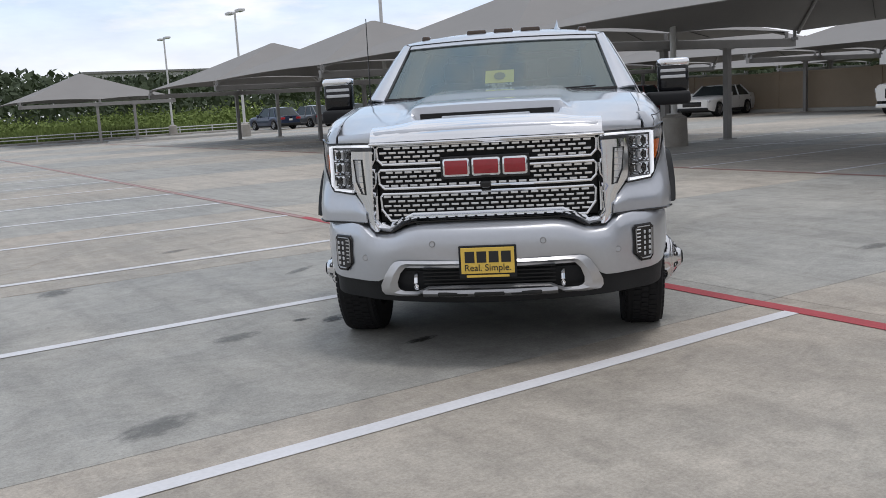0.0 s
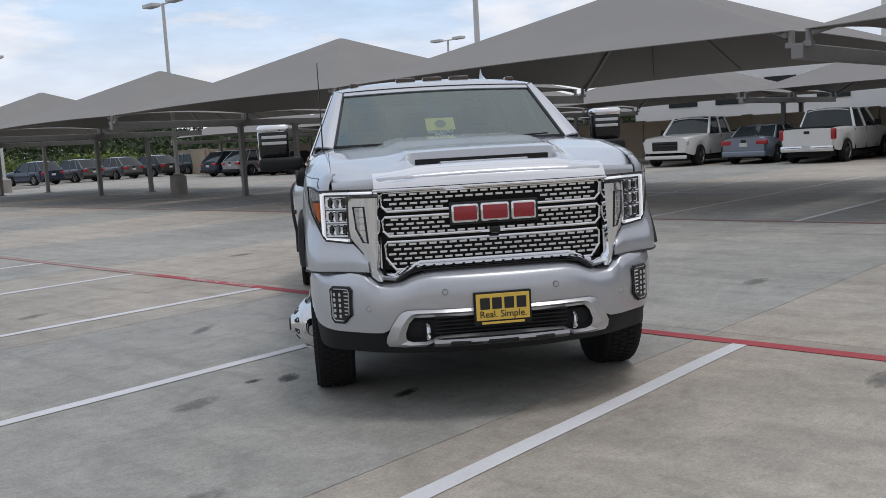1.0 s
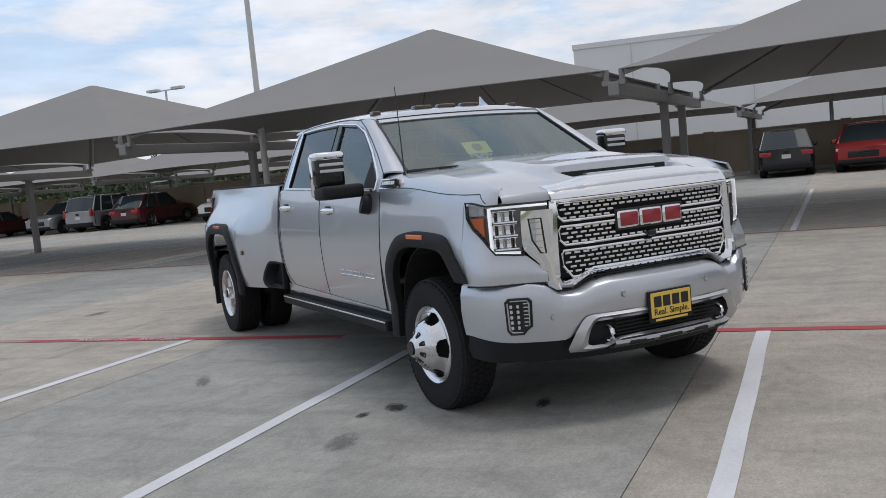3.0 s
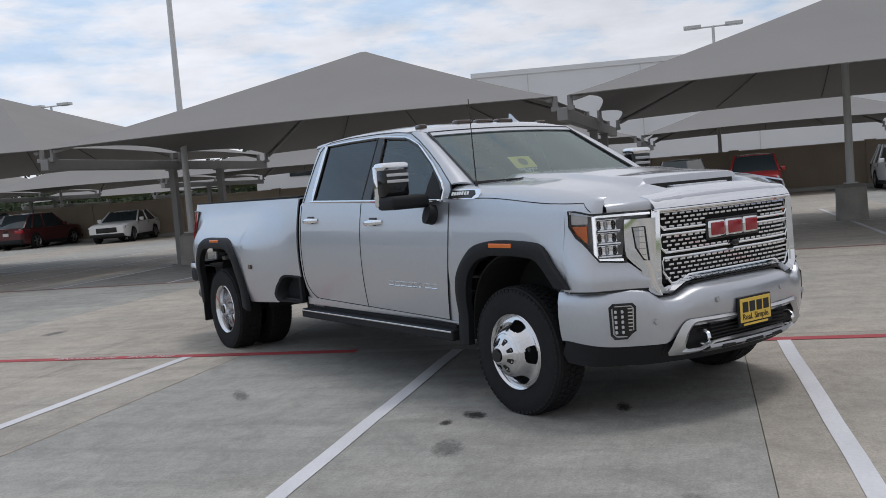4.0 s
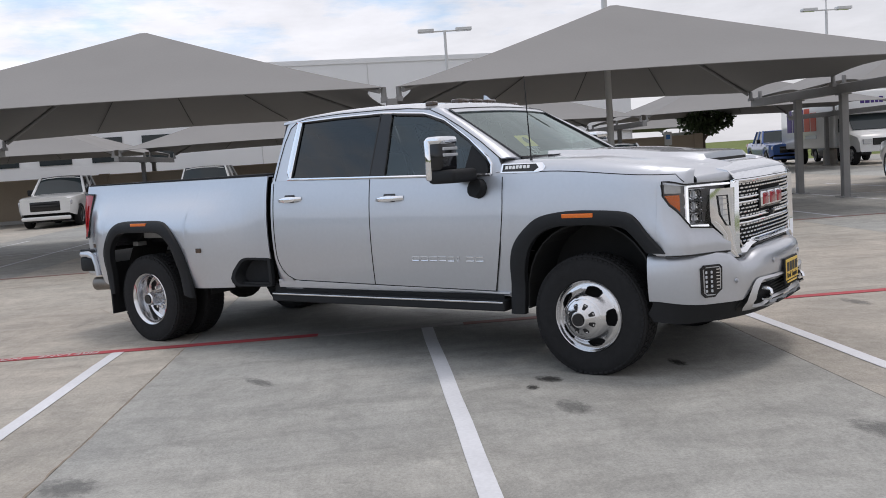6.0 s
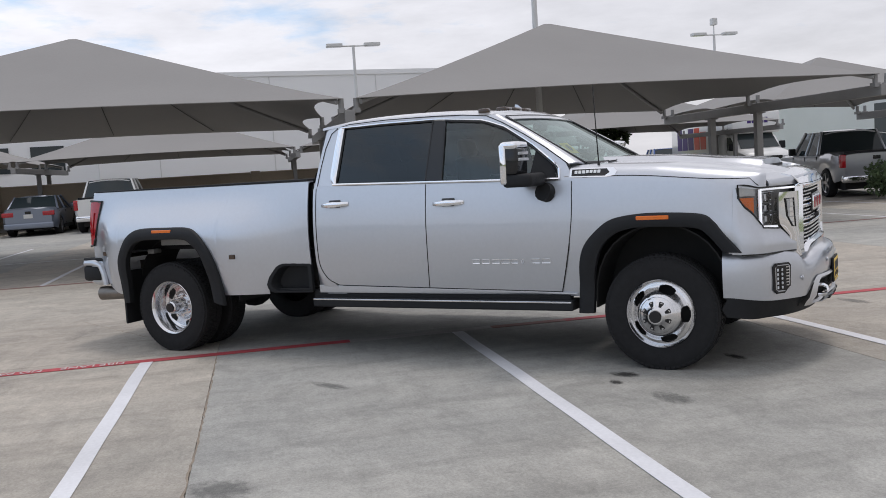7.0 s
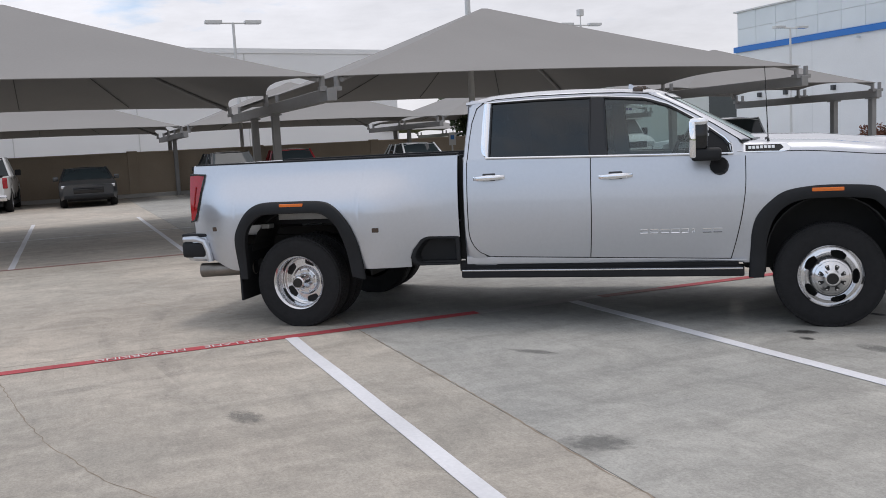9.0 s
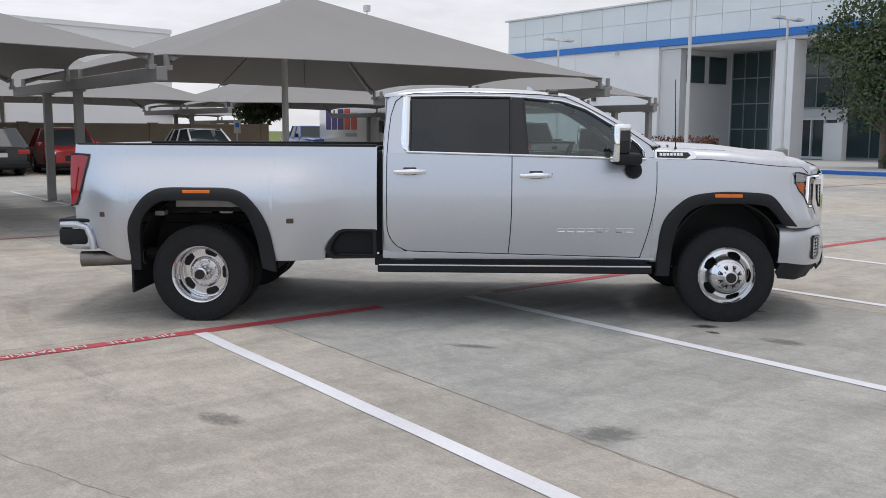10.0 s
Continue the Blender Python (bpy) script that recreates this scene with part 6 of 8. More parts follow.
    for s in (-1, 1):
        bm = bmesh.new()
        t0 = [(0.95, s * 0.40, 0.513), (0.985, s * 0.40, 0.512), (1.003, s * 0.40, 0.50), (1.008, s * 0.40, 0.478), (1.003, s * 0.40, 0.456), (0.985, s * 0.40, 0.446), (0.95, s * 0.40, 0.445)]
        tube(bm, t0, 0.013, 8)
        part("tow_hook", bm, CHROME, ins, "bright tow hook", True)
    # air slot between grille and bumper
    bm = bmesh.new()
    box(bm, 0.86, -0.40, 0.735, 0.905, 0.40, 0.788, 0.01)
    part("air_slot", bm, UNDER, truck)
    # grille
    gr = empty("grille")
    gr.parent = truck
    gr["label"] = "bright three-band grille with a red badge"
    outer = [(-0.635, 1.222), (0.635, 1.222), (0.65, 1.0), (0.66, 0.80), (0.635, 0.744), (0.55, 0.734), (0.46, 0.784), (0.40, 0.796), (-0.40, 0.796), (-0.46, 0.784), (-0.55, 0.734), (-0.635, 0.744), (-0.66, 0.80), (-0.65, 1.0)]
    inner = [(-0.605, 1.212), (0.605, 1.212), (0.607, 1.0), (0.612, 0.82), (0.595, 0.790), (0.545, 0.788), (0.475, 0.818), (0.40, 0.828), (-0.40, 0.828), (-0.475, 0.818), (-0.545, 0.788), (-0.595, 0.790), (-0.612, 0.82), (-0.607, 1.0)]
    bm = bmesh.new()
    pairs = []
    for i in range(len(outer)):
        j = (i + 1) % len(outer)
        n = max(1, int(math.dist(outer[i], outer[j]) / 0.08))
        pairs += [((lerp(outer[i][0], outer[j][0], q / n), lerp(outer[i][1], outer[j][1], q / n)), (lerp(inner[i][0], inner[j][0], q / n), lerp(inner[i][1], inner[j][1], q / n))) for q in range(n)]
    outer, inner = [p for p, q in pairs], [q for p, q in pairs]
    va = [bm.verts.new((0.897 - front_bow(y), y, z)) for y, z in outer]
    vm = [bm.verts.new((0.932 - front_bow(y), (o[0] + i[0]) / 2, (o[1] + i[1]) / 2)) for (o, i), (y, z) in zip(zip(outer, inner), inner)]
    vc = [bm.verts.new((0.90 - front_bow(y), y, z)) for y, z in inner]
    k = len(outer)
    for a in range(k):
        b = (a + 1) % k
        bm.faces.new((va[a], va[b], vm[b], vm[a]))
        bm.faces.new((vm[a], vm[b], vc[b], vc[a]))
    part("grille_surround", bm, CHROME, gr, "chrome grille surround", True, 40)
    bm = bmesh.new()
    tube(bm, [(0.893 - front_bow(y), y * 1.008, z - 0.006) for y, z in outer if z < 0.90], 0.007, 5)
    part("shut_line", bm, GLOSSBLK, gr)
    bm = bmesh.new()
    grid(bm, [[(0.872 - front_bow(y), y, 0.815 - 0.02 * (abs(y) > 0.4)), (0.872 - front_bow(y), y, 1.212)] for y in lin(-0.603, 0.603, 20)])
    thick(bm, 0.01)
    part("grille_back", bm, UNDER, gr)
    bar = bpy.data.meshes.new("grille_bar")
    bm = bmesh.new()
    box(bm, -0.006, -0.0205, -0.0058, 0.006, 0.0205, 0.0058, 0.002)
    bm.to_mesh(bar)
    bm.free()
    bar.materials.append(CHROME)
    bands = ((1.105, 1.205, 0.600), (0.975, 1.075, 0.597), (0.815, 0.945, 0.590))
    for z0, z1, w in bands:
        bm = bmesh.new()
        cut = 0.03
        o = [(-w, z0 + cut), (-w, z1 - 0.012), (-w + 0.012, z1), (w - 0.012, z1), (w, z1 - 0.012), (w, z0 + cut), (w - cut, z0), (-w + cut, z0)]
        if z0 < 0.9:
            o = [(-w, z0 + 0.05), (-w, z1 - 0.012), (-w + 0.012, z1), (w - 0.012, z1), (w, z1 - 0.012), (w, z0 + 0.05), (w - 0.05, z0 - 0.015), (0.48, z0 - 0.015), (0.41, z0 + 0.02), (-0.41, z0 + 0.02), (-0.48, z0 - 0.015), (-w + 0.05, z0 - 0.015)]
        tube(bm, [(0.902 - front_bow(y), y, z) for y, z in dens(o)], 0.0075, 6, True)
        part("band_rim", bm, CHROME, gr, "", True)
        n = 4 if z0 > 0.9 else 5
        for j in range(n):
            z = lerp(z0, z1, (j + 0.6) / (n + 0.2))
            shift = 0.027 if j % 2 else 0.0
            y = -w + 0.035 + shift
            while y < w - 0.025:
                ok = not (z > 0.99 and z < 1.15 and abs(y) < 0.255)
                if z0 < 0.9 and j == 0 and abs(y) < 0.42:
                    ok = False
                if ok:
                    b = new("grille_bar", bar)
                    b.parent = gr
                    b.location = (0.897 - front_bow(y), y, z)
                y += 0.0545
    # badge: plain red blocks in a chrome rim
    bm = bmesh.new()
    box(bm, 0.888, -0.245, 1.012, 0.912, 0.245, 1.138, 0.01)
    bd = part("badge_plate", bm, GLOSSBLK, gr)
    for y0, y1 in ((-0.232, -0.082), (-0.074, 0.085), (0.093, 0.232)):
        bm = bmesh.new()
        box(bm, 0.90, y0, 1.026, 0.922, y1, 1.125, 0.012)
        part("badge_rim", bm, CHROME, bd, "", True, 50)
        bm = bmesh.new()
        box(bm, 0.91, y0 + 0.011, 1.037, 0.927, y1 - 0.011, 1.114, 0.008)
        part("badge_block", bm, REDBADGE, bd, "plain red badge block", True, 50)
    bm = bmesh.new()
    box(bm, 0.895, -0.03, 0.962, 0.93, 0.03, 1.0, 0.012)
    part("front_camera", bm, GLOSSBLK, gr)
    # yellow dealer plate with plain bars
    pl = empty("front_plate")
    pl.parent = truck
    pl.location = (0, 0.024, 0)
    pl["label"] = "yellow plate in a black frame with dark bars"
    bm = bmesh.new()
    box(bm, 1.018, -0.180, 0.496, 1.034, 0.132, 0.670, 0.006)
    part("plate_frame", bm, PLASTIC, pl)
    bm = bmesh.new()
    box(bm, 1.032, -0.168, 0.522, 1.037, 0.120, 0.660, 0.002)
    part("plate_sheet", bm, YELLOW, pl)
    bm = bmesh.new()
    for y in (-0.142, -0.078, -0.012, 0.054):
        box(bm, 1.036, y - 0.004, 0.580, 1.0385, y + 0.048, 0.640)
    part("plate_bars", bm, INK, pl)
    letters("slogan", "Real. Simple.", 0.050, INK, pl, Matrix.Translation((1.0385, -0.024, 0.552)) @ Matrix.Rotation(math.pi / 2, 4, "Z") @ Matrix.Rotation(math.pi / 2, 4, "X"))
    bm = bmesh.new()
    box(bm, 1.034, -0.14, 0.502, 1.0365, 0.09, 0.514)
    part("frame_bars", bm, YELLOW, pl)
    # frame, axles and tank
    for s in (-1, 1):
        bm = bmesh.new()
        box(bm, -5.4, s * 0.45 - 0.05, 0.55, 0.8, s * 0.45 + 0.05, 0.75)
        part("frame_rail", bm, UNDER, truck)
        bm = bmesh.new()
        box(bm, -5.2, s * 0.55 - 0.04, 0.50, -3.5, s * 0.55 + 0.04, 0.56)
        part("leaf_spring", bm, UNDER, truck)
        bm = bmesh.new()
        cyl(bm, (-3.9, s * 0.6, 0.42), (-3.72, s * 0.6, 0.62), 0.035, None, 8)
        part("damper", bm, UNDER, truck)
    for nm, a in (("cab_floor", (-2.9, -0.92, 0.46, -0.7, 0.92, 0.60)), ("engine_bay", (-0.62, -0.6, 0.40, 0.75, 0.6, 1.1)), ("fuel_tank", (-3.4, 0.1, 0.42, -1.6, 0.75, 0.62))):
        bm = bmesh.new()
        box(bm, *a, 0.03)
        part(nm, bm, UNDER, truck)
    for nm, a, b, r in (("rear_axle", (-4.37, -0.95, 0.40), (-4.37, 0.95, 0.40), 0.07), ("front_axle", (0.0, -0.8, 0.40), (0.0, 0.8, 0.40), 0.06), ("prop_shaft", (-4.3, 0, 0.45), (-1.0, 0.1, 0.55), 0.06), ("exhaust", (-3.3, -0.55, 0.5), (-5.0, -0.85, 0.52), 0.05)):
        bm = bmesh.new()
        cyl(bm, a, b, r, None, 12)
        part(nm, bm, UNDER, truck)
    bm = bmesh.new()
    bmesh.ops.create_uvsphere(bm, u_segments=14, v_segments=8, radius=0.2, matrix=pose(-4.37, 0.0, 0.42))
    part("differential", bm, UNDER, truck)


truck_centre()


# ---- its wheels ----
def tyre_mesh(width, r=0.405, rim=0.225):
    h = width / 2
    bm = bmesh.new()
    prof = [(rim, -h * 0.78), (rim + 0.02, -h * 0.92), (rim + 0.075, -h), (r - 0.055, -h * 0.98), (r - 0.022, -h * 0.90), (r - 0.006, -h * 0.80), (r - 0.006, h * 0.80), (r - 0.022, h * 0.90), (r - 0.055, h * 0.98), (rim + 0.075, h), (rim + 0.02, h * 0.92), (rim, h * 0.78)]
    lathe(bm, prof, 56)
    # tread blocks
    n = 64
    for i in range(n):
        for k, (y0, y1) in enumerate(((-0.98, -0.62), (-0.56, -0.22), (-0.17, 0.17), (0.22, 0.56), (0.62, 0.98))):
            t0 = 2 * math.pi * (i + 0.5 * (k % 2)) / n
            dt = 2 * math.pi / n * 0.36
            c = []
            for rr in (r - 0.02 if abs(y0 + y1) > 1 else r - 0.01, r if abs(y0 + y1) < 1.3 else r - 0.004):
                for a, y in ((t0 - dt, y0), (t0 + dt, y0), (t0 + dt, y1), (t0 - dt, y1)):
                    drop = 0.014 if abs(y) > 0.9 else 0.0
                    c.append(bm.verts.new(((rr - drop) * math.cos(a), y * h * 0.97, (rr - drop) * math.sin(a))))
            bm.faces.new(c[4:8])
            for q in range(4):
                bm.faces.new((c[q], c[(q + 1) % 4], c[4 + (q + 1) % 4], c[4 + q]))
    # flat where the load presses it on the ground, with a slight bulge beside
    for v in bm.verts:
        if v.co.z < -0.392:
            v.co.z = -0.392
        if v.co.z < -0.30:
            v.co.y *= 1 + 0.05 * (-0.30 - v.co.z) / 0.09
    return bm


def wheel_face(prof, holes, r_in, r_out, seg=240):
    """A turned disc with hand holes; prof maps radius to offset."""
    bm = bmesh.new()
    radii = lin(0.035, 0.222, 44)
    vs = []
    for r in radii:
        vs.append([bm.verts.new((r * math.cos(2 * math.pi * k / seg), prof(r), r * math.sin(2 * math.pi * k / seg))) for k in range(seg)])
    per = seg / holes
    for i in range(len(radii) - 1):
        rm = (radii[i] + radii[i + 1]) / 2
        for k in range(seg):
            ph = ((k + 0.5) % per) / per - 0.5
            q = (rm - (r_in + r_out) / 2) / ((r_out - r_in) / 2)
            if abs(q) < 1 and abs(ph) < 0.255 * math.sqrt(1 - q ** 4):
                continue
            j = (k + 1) % seg
            bm.faces.new((vs[i][k], vs[i][j], vs[i + 1][j], vs[i + 1][k]))
    thick(bm, 0.008)
    return bm


def wheel(front):
    root = empty("front_wheel" if front else "rear_wheel")
    t1 = tyre_mesh(0.245)
    part("tyre", t1, TYRE, root, "black all-terrain tyre", True, 30)
    if front:
        prof = lambda r: 0.105 + 0.085 * (1 - sstep(0.12, 0.20, r)) - 0.01 * sstep(0.2, 0.222, r)
    else:
        prof = lambda r: -0.06 + 0.03 * (1 - sstep(0.10, 0.13, r)) + 0.02 * sstep(0.19, 0.222, r)
    part("wheel_disc", wheel_face(prof, 5, 0.150 if front else 0.140, 0.204), ALLOY, root, "polished wheel disc with five hand holes", True, 40)
    bm = bmesh.new()
    lip = 0.118
    lathe(bm, [(0.222, -0.11), (0.212, -0.08), (0.212, lip - 0.03), (0.222, lip - 0.012), (0.236, lip), (0.240, lip - 0.006), (0.232, lip - 0.03)], 56)
    part("rim", bm, ALLOY, root, "polished rim", True, 40)
    bm = bmesh.new()
    lathe(bm, [(0.21, 0.0 if front else -0.06), (0.02, 0.0 if front else -0.06)], 32)
    thick(bm, 0.004)
    part("brake_disc", bm, UNDER, root)
    base, tip = (0.19, 0.258) if front else (-0.035, 0.13)
    bm = bmesh.new()
    if front:
        lathe(bm, [(0.134, base - 0.035), (0.132, base - 0.012), (0.122, base + 0.006), (0.106, base + 0.014), (0.062, base + 0.048), (0.056, base + 0.062), (0.048, tip), (0.0005, tip + 0.001)], 40)
    else:
        lathe(bm, [(0.085, base - 0.02), (0.07, base + 0.02), (0.062, 0.07), (0.055, tip - 0.01), (0.045, tip), (0.0005, tip + 0.001)], 40)
    cap = part("hub_cap", bm, ALLOY, root, "polished hub cap", True, 35)
    bm = bmesh.new()
    cyl(bm, (0, tip + 0.003, 0), (0, tip + 0.011, 0), 0.042, 0.040, 20)
    part("centre_badge", bm, GLOSSBLK, cap, "small dark centre badge")
    n = 8
    for k in range(n):
        a = 2 * math.pi * (k + 0.5) / n
        rr = 0.095
        y = base + 0.034 if front else base + 0.01
        bm = bmesh.new()
        if front:
            c, d = math.cos(a), math.sin(a)
            ring = []
            for r, w in ((0.069, 0.008), (0.078, 0.0115), (0.094, 0.0165), (0.101, 0.012), (0.101, -0.012), (0.094, -0.0165), (0.078, -0.0115), (0.069, -0.008)):
                h = base + 0.0165 + 0.034 * (0.106 - r) / 0.044
                ring.append(bm.verts.new((r * c - w * d, h, r * d + w * c)))
            bm.faces.new(ring)
            thick(bm, 0.002)
            part("hub_window", bm, UNDER, cap, "dark opening over a wheel nut")
            bm = bmesh.new()
            cyl(bm, (0.090 * c, y - 0.03, 0.090 * d), (0.090 * c, y - 0.0055, 0.090 * d), 0.0105, 0.009, 8)
            part("lug_nut", bm, ALLOY, cap)
            continue
        cyl(bm, (rr * math.cos(a), y - 0.02, rr * math.sin(a)), (rr * math.cos(a), y + 0.035, rr * math.sin(a)), 0.0135, 0.012, 12)
        part("lug_nut", bm, ALLOY, cap)
    return root


def put_wheel(w, x, y):
    s = -1 if y < 0 else 1
    w.parent = truck
    w.matrix_parent_inverse = Matrix()
    w.matrix_basis = pose(x, y, 0.392, 0, 0, 180 if s < 0 else 0)


fw, rw = wheel(True), wheel(False)
fw2, rw2 = copy_thing(fw, Matrix()), copy_thing(rw, Matrix())
put_wheel(fw, 0.0, -0.900)
put_wheel(fw2, 0.0, 0.885)
put_wheel(rw, -4.355, -1.075)
put_wheel(rw2, -4.355, 1.075)
for y in (-0.74, 0.74):
    bm = tyre_mesh(0.235)
    iw = part("inner_tyre", bm, TYRE, truck, "inner dual tyre", True, 30)
    iw.matrix_basis = pose(-4.355, y, 0.392)

# ---- parked vehicles ----
CARPAINT = {}


def car_paint(name, color, metal=0.4):
    if name not in CARPAINT:
        CARPAINT[name] = mat(name + "_car_paint", color, 0.28, metal, var=0.03, scale=30, coat=0.9)
    return CARPAINT[name]


def car_wheel(r, w):
    root = empty("wheel")
    bm = bmesh.new()
    h = w / 2
    lathe(bm, [(r * 0.66, -h * 0.8), (r * 0.72, -h), (r * 0.93, -h), (r, -h * 0.7), (r, h * 0.7), (r * 0.93, h), (r * 0.72, h), (r * 0.66, h * 0.8)], 28)
    part("tyre", bm, TYRE, root, "", True, 40)
    bm = bmesh.new()
    lathe(bm, [(r * 0.68, -h * 0.7), (r * 0.64, h * 0.75), (r * 0.68, h * 0.9)], 28)
    for k in range(5):
        a = 2 * math.pi * k / 5
        m = Matrix.Rotation(a, 4, "Y")
        box(bm, 0.02, h * 0.45, -0.035, r * 0.66, h * 0.72, 0.035, 0.0, m)
    cyl(bm, (0, h * 0.4, 0), (0, h * 0.82, 0), r * 0.16, None, 10)
    part("rim", bm, DULLALLOY, root, "", True, 40)
    bm = bmesh.new()
    lathe(bm, [(r * 0.64, h * 0.2), (0.01, h * 0.2)], 20)
    part("brake", bm, UNDER, root)
    return root


KINDS = {
    # length, width, height, wheel radius, axle front, axle rear, screen base, screen top, rear top, rear base, shoulder, hood, deck
    "suv": (4.65, 1.86, 1.67, 0.36, 1.42, -1.32, 1.00, 0.18, -1.52, -2.24, 1.00, 1.02, 1.04),
    "boxy": (4.85, 1.92, 1.82, 0.38, 1.50, -1.42, 0.95, 0.42, -2.02, -2.36, 1.06, 1.08, 1.08),
    "sedan": (4.85, 1.86, 1.45, 0.34, 1.45, -1.38, 0.95, 0.15, -1.10, -1.75, 0.95, 0.93, 1.02),
    "coupe": (4.80, 1.92, 1.38, 0.36, 1.40, -1.32, 0.75, 0.0, -0.95, -1.75, 0.93, 0.95, 0.98),
    "pickup": (5.85, 2.04, 1.90, 0.41, 1.85, -1.85, 1.05, 0.45, -1.05, -1.25, 1.22, 1.20, 1.24),
    "van": (6.2, 2.10, 2.95, 0.38, 2.10, -1.75, 2.05, 1.55, -3.0, -3.05, 1.25, 1.30, 1.3),
}


def car(kind, paint, label, face="plain"):
    L, W, H, R, af, ar, sb, stp, rt, rb, sh, hd, dk = KINDS[kind]
    root = empty({"pickup": "pickup_truck", "van": "delivery_van"}.get(kind, "car"))
    h = L / 2
    pick = kind == "pickup"
    # body shell
    xs = sorted(set([round(v, 3) for v in lin(-h, h, 46)] + [af - R - 0.05, af + R + 0.05, ar - R - 0.05, ar + R + 0.05, sb, rb]))
    bm = bmesh.new()
    rows = []
    for x in xs:
        e = max(0.0, (abs(x) - (h - 0.55)) / 0.55)
        w = W / 2 * (1 - 0.16 * e ** 2.4)
        low = (0.42 if pick else 0.24) + 0.12 * e ** 2
        arch = max(arch_z(x, af, R + 0.07, R + 0.09, R * 0.75, 2.2), arch_z(x, ar, R + 0.07, R + 0.09, R * 0.75, 2.2))
        if min(abs(x - af), abs(x - ar)) < R + 0.07:
            low = max(low, arch)
        if x > sb:
            f = (x - sb) / (h - sb)
            top = lerp(sh, hd, sstep(0, 0.25, f)) - (hd - 0.80 * hd) * f ** 2.6 * (0.9 if not pick else 0.45)
        elif x < rb:
            f = (rb - x) / (h + rb) if h + rb > 0.01 else 0
            top = lerp(sh, dk, sstep(0, 0.3, f)) - 0.06 * f ** 3
        else:
            top = sh
        side = min(top - 0.05, sh - 0.06)
        side = max(side, low + 0.03)
        top = max(top, side + 0.03)
        col = [(x, w * 0.94, low), (x, w, lerp(low, side, 0.35)), (x, w * 1.0, lerp(low, side, 0.7)), (x, w * 0.965, side), (x, w * 0.90, top - 0.012), (x, w * 0.6, top + 0.01), (x, 0, top + 0.018)]
        rows.append(col + [(px, -py, pz) for px, py, pz in col[-2::-1]])
    vs = grid(bm, rows)
    bm.faces.new(vs[0])
    bm.faces.new(vs[-1][::-1])
    part("body", bm, paint, root, "", True, 38)
    # cabin glass and roof
    zr = H - 0.05
    wb, wt = W / 2 * 0.93, W / 2 * (0.74 if kind not in ("van", "boxy") else 0.86)
    bm = bmesh.new()
    rows = []
    for f in lin(0, 1, 4):
        z = lerp(sh - 0.03, zr, f)
        x1, x0, w = lerp(sb, stp, f), lerp(rb, rt, f), lerp(wb, wt, f)
        rows.append([(x1 - 0.05, w, z), (x1, w * 0.7, z), (x1 + 0.03, 0, z), (x1, -w * 0.7, z), (x1 - 0.05, -w, z), (x0 + 0.04, -w, z), (x0, -w * 0.7, z), (x0 - 0.02, 0, z), (x0, w * 0.7, z), (x0 + 0.04, w, z), (x1 - 0.05, w, z)])
    grid(bm, rows)
    bmesh.ops.remove_doubles(bm, verts=bm.verts, dist=0.001)
    part("glasshouse", bm, DARKGLASS, root, "dark glass", True, 30)
    bm = bmesh.new()
    rows = []
    for x in lin(rt - 0.03, stp + 0.05, 8):
        u = abs((x - (rt + stp) / 2) / ((stp - rt) / 2 + 0.05))
        z = zr + 0.05 * (1 - u ** 3)
        rows.append([(x, y * (wt + 0.015 - 0.06 * u ** 4), z - 0.06 * abs(y) ** 3) for y in lin(-1, 1, 6)])
    grid(bm, rows)
    thick(bm, 0.03)
    part("roof", bm, paint, root, "", True, 50)
    for s in (-1, 1):
        pl = [((sb - 0.04, wb), (stp - 0.04, wt)), ((lerp(sb, rb, 0.52), wb), (lerp(stp, rt, 0.5), wt)), ((rb + 0.08, wb), (rt + 0.08, wt))]
        if kind in ("suv", "boxy", "van"):
            pl.append(((lerp(sb, rb, 0.80), wb), (lerp(stp, rt, 0.80), wt)))
        for (xa, wa), (xb, wb2) in pl:
            bm = bmesh.new()
            cyl(bm, (xa, s * (wa + 0.003), sh - 0.03), (xb, s * (wb2 + 0.003), zr), 0.055 if pick else 0.045, 0.048 if pick else 0.036, 8)
            part("pillar", bm, paint, root)
        bm = bmesh.new()
        box(bm, sb - 0.42, min(s * W * 0.49, s * W * 0.585), sh - 0.02, sb - 0.26, max(s * W * 0.49, s * W * 0.585), sh + 0.14 * (1.4 if pick else 1), 0.03)
        part("wing_mirror", bm, PLASTIC if pick else paint, root, "", True, 50)
        # lamps
        zf = 0.62 * hd + 0.08
        bm = bmesh.new()
        box(bm, h - 0.28, min(s * W * 0.27, s * W * 0.455), zf, h - 0.03, max(s * W * 0.27, s * W * 0.455), zf + (0.17 if pick else 0.11), 0.03)
        part("headlamp", bm, LAMPGLASS, root, "", True, 50)
        bm = bmesh.new()
        zt = dk - (0.42 if pick else 0.30)
        tall = 0.36 if kind in ("pickup", "van", "boxy") else 0.16
        wide = 0.40 if kind in ("pickup", "van", "boxy") else 0.26
        box(bm, -h - 0.015, min(s * W * wide, s * W * 0.472), zt, -h + 0.16, max(s * W * wide, s * W * 0.472), zt + tall, 0.02)
        part("tail_lamp", bm, REDLENS, root, "red tail lamp", True, 50)
        # door shut lines and handles
        for x in (lerp(sb, rb, 0.05), lerp(sb, rb, 0.52), lerp(sb, rb, 0.96)):
            if kind == "coupe" and abs(x - lerp(sb, rb, 0.52)) < 0.01:
                continue
            bm = bmesh.new()
            box(bm, x - 0.005, s * W * 0.488 - 0.012, 0.36, x + 0.005, s * W * 0.488 + 0.016, sh - 0.08)
            part("door_line", bm, UNDER, root)
        bm = bmesh.new()
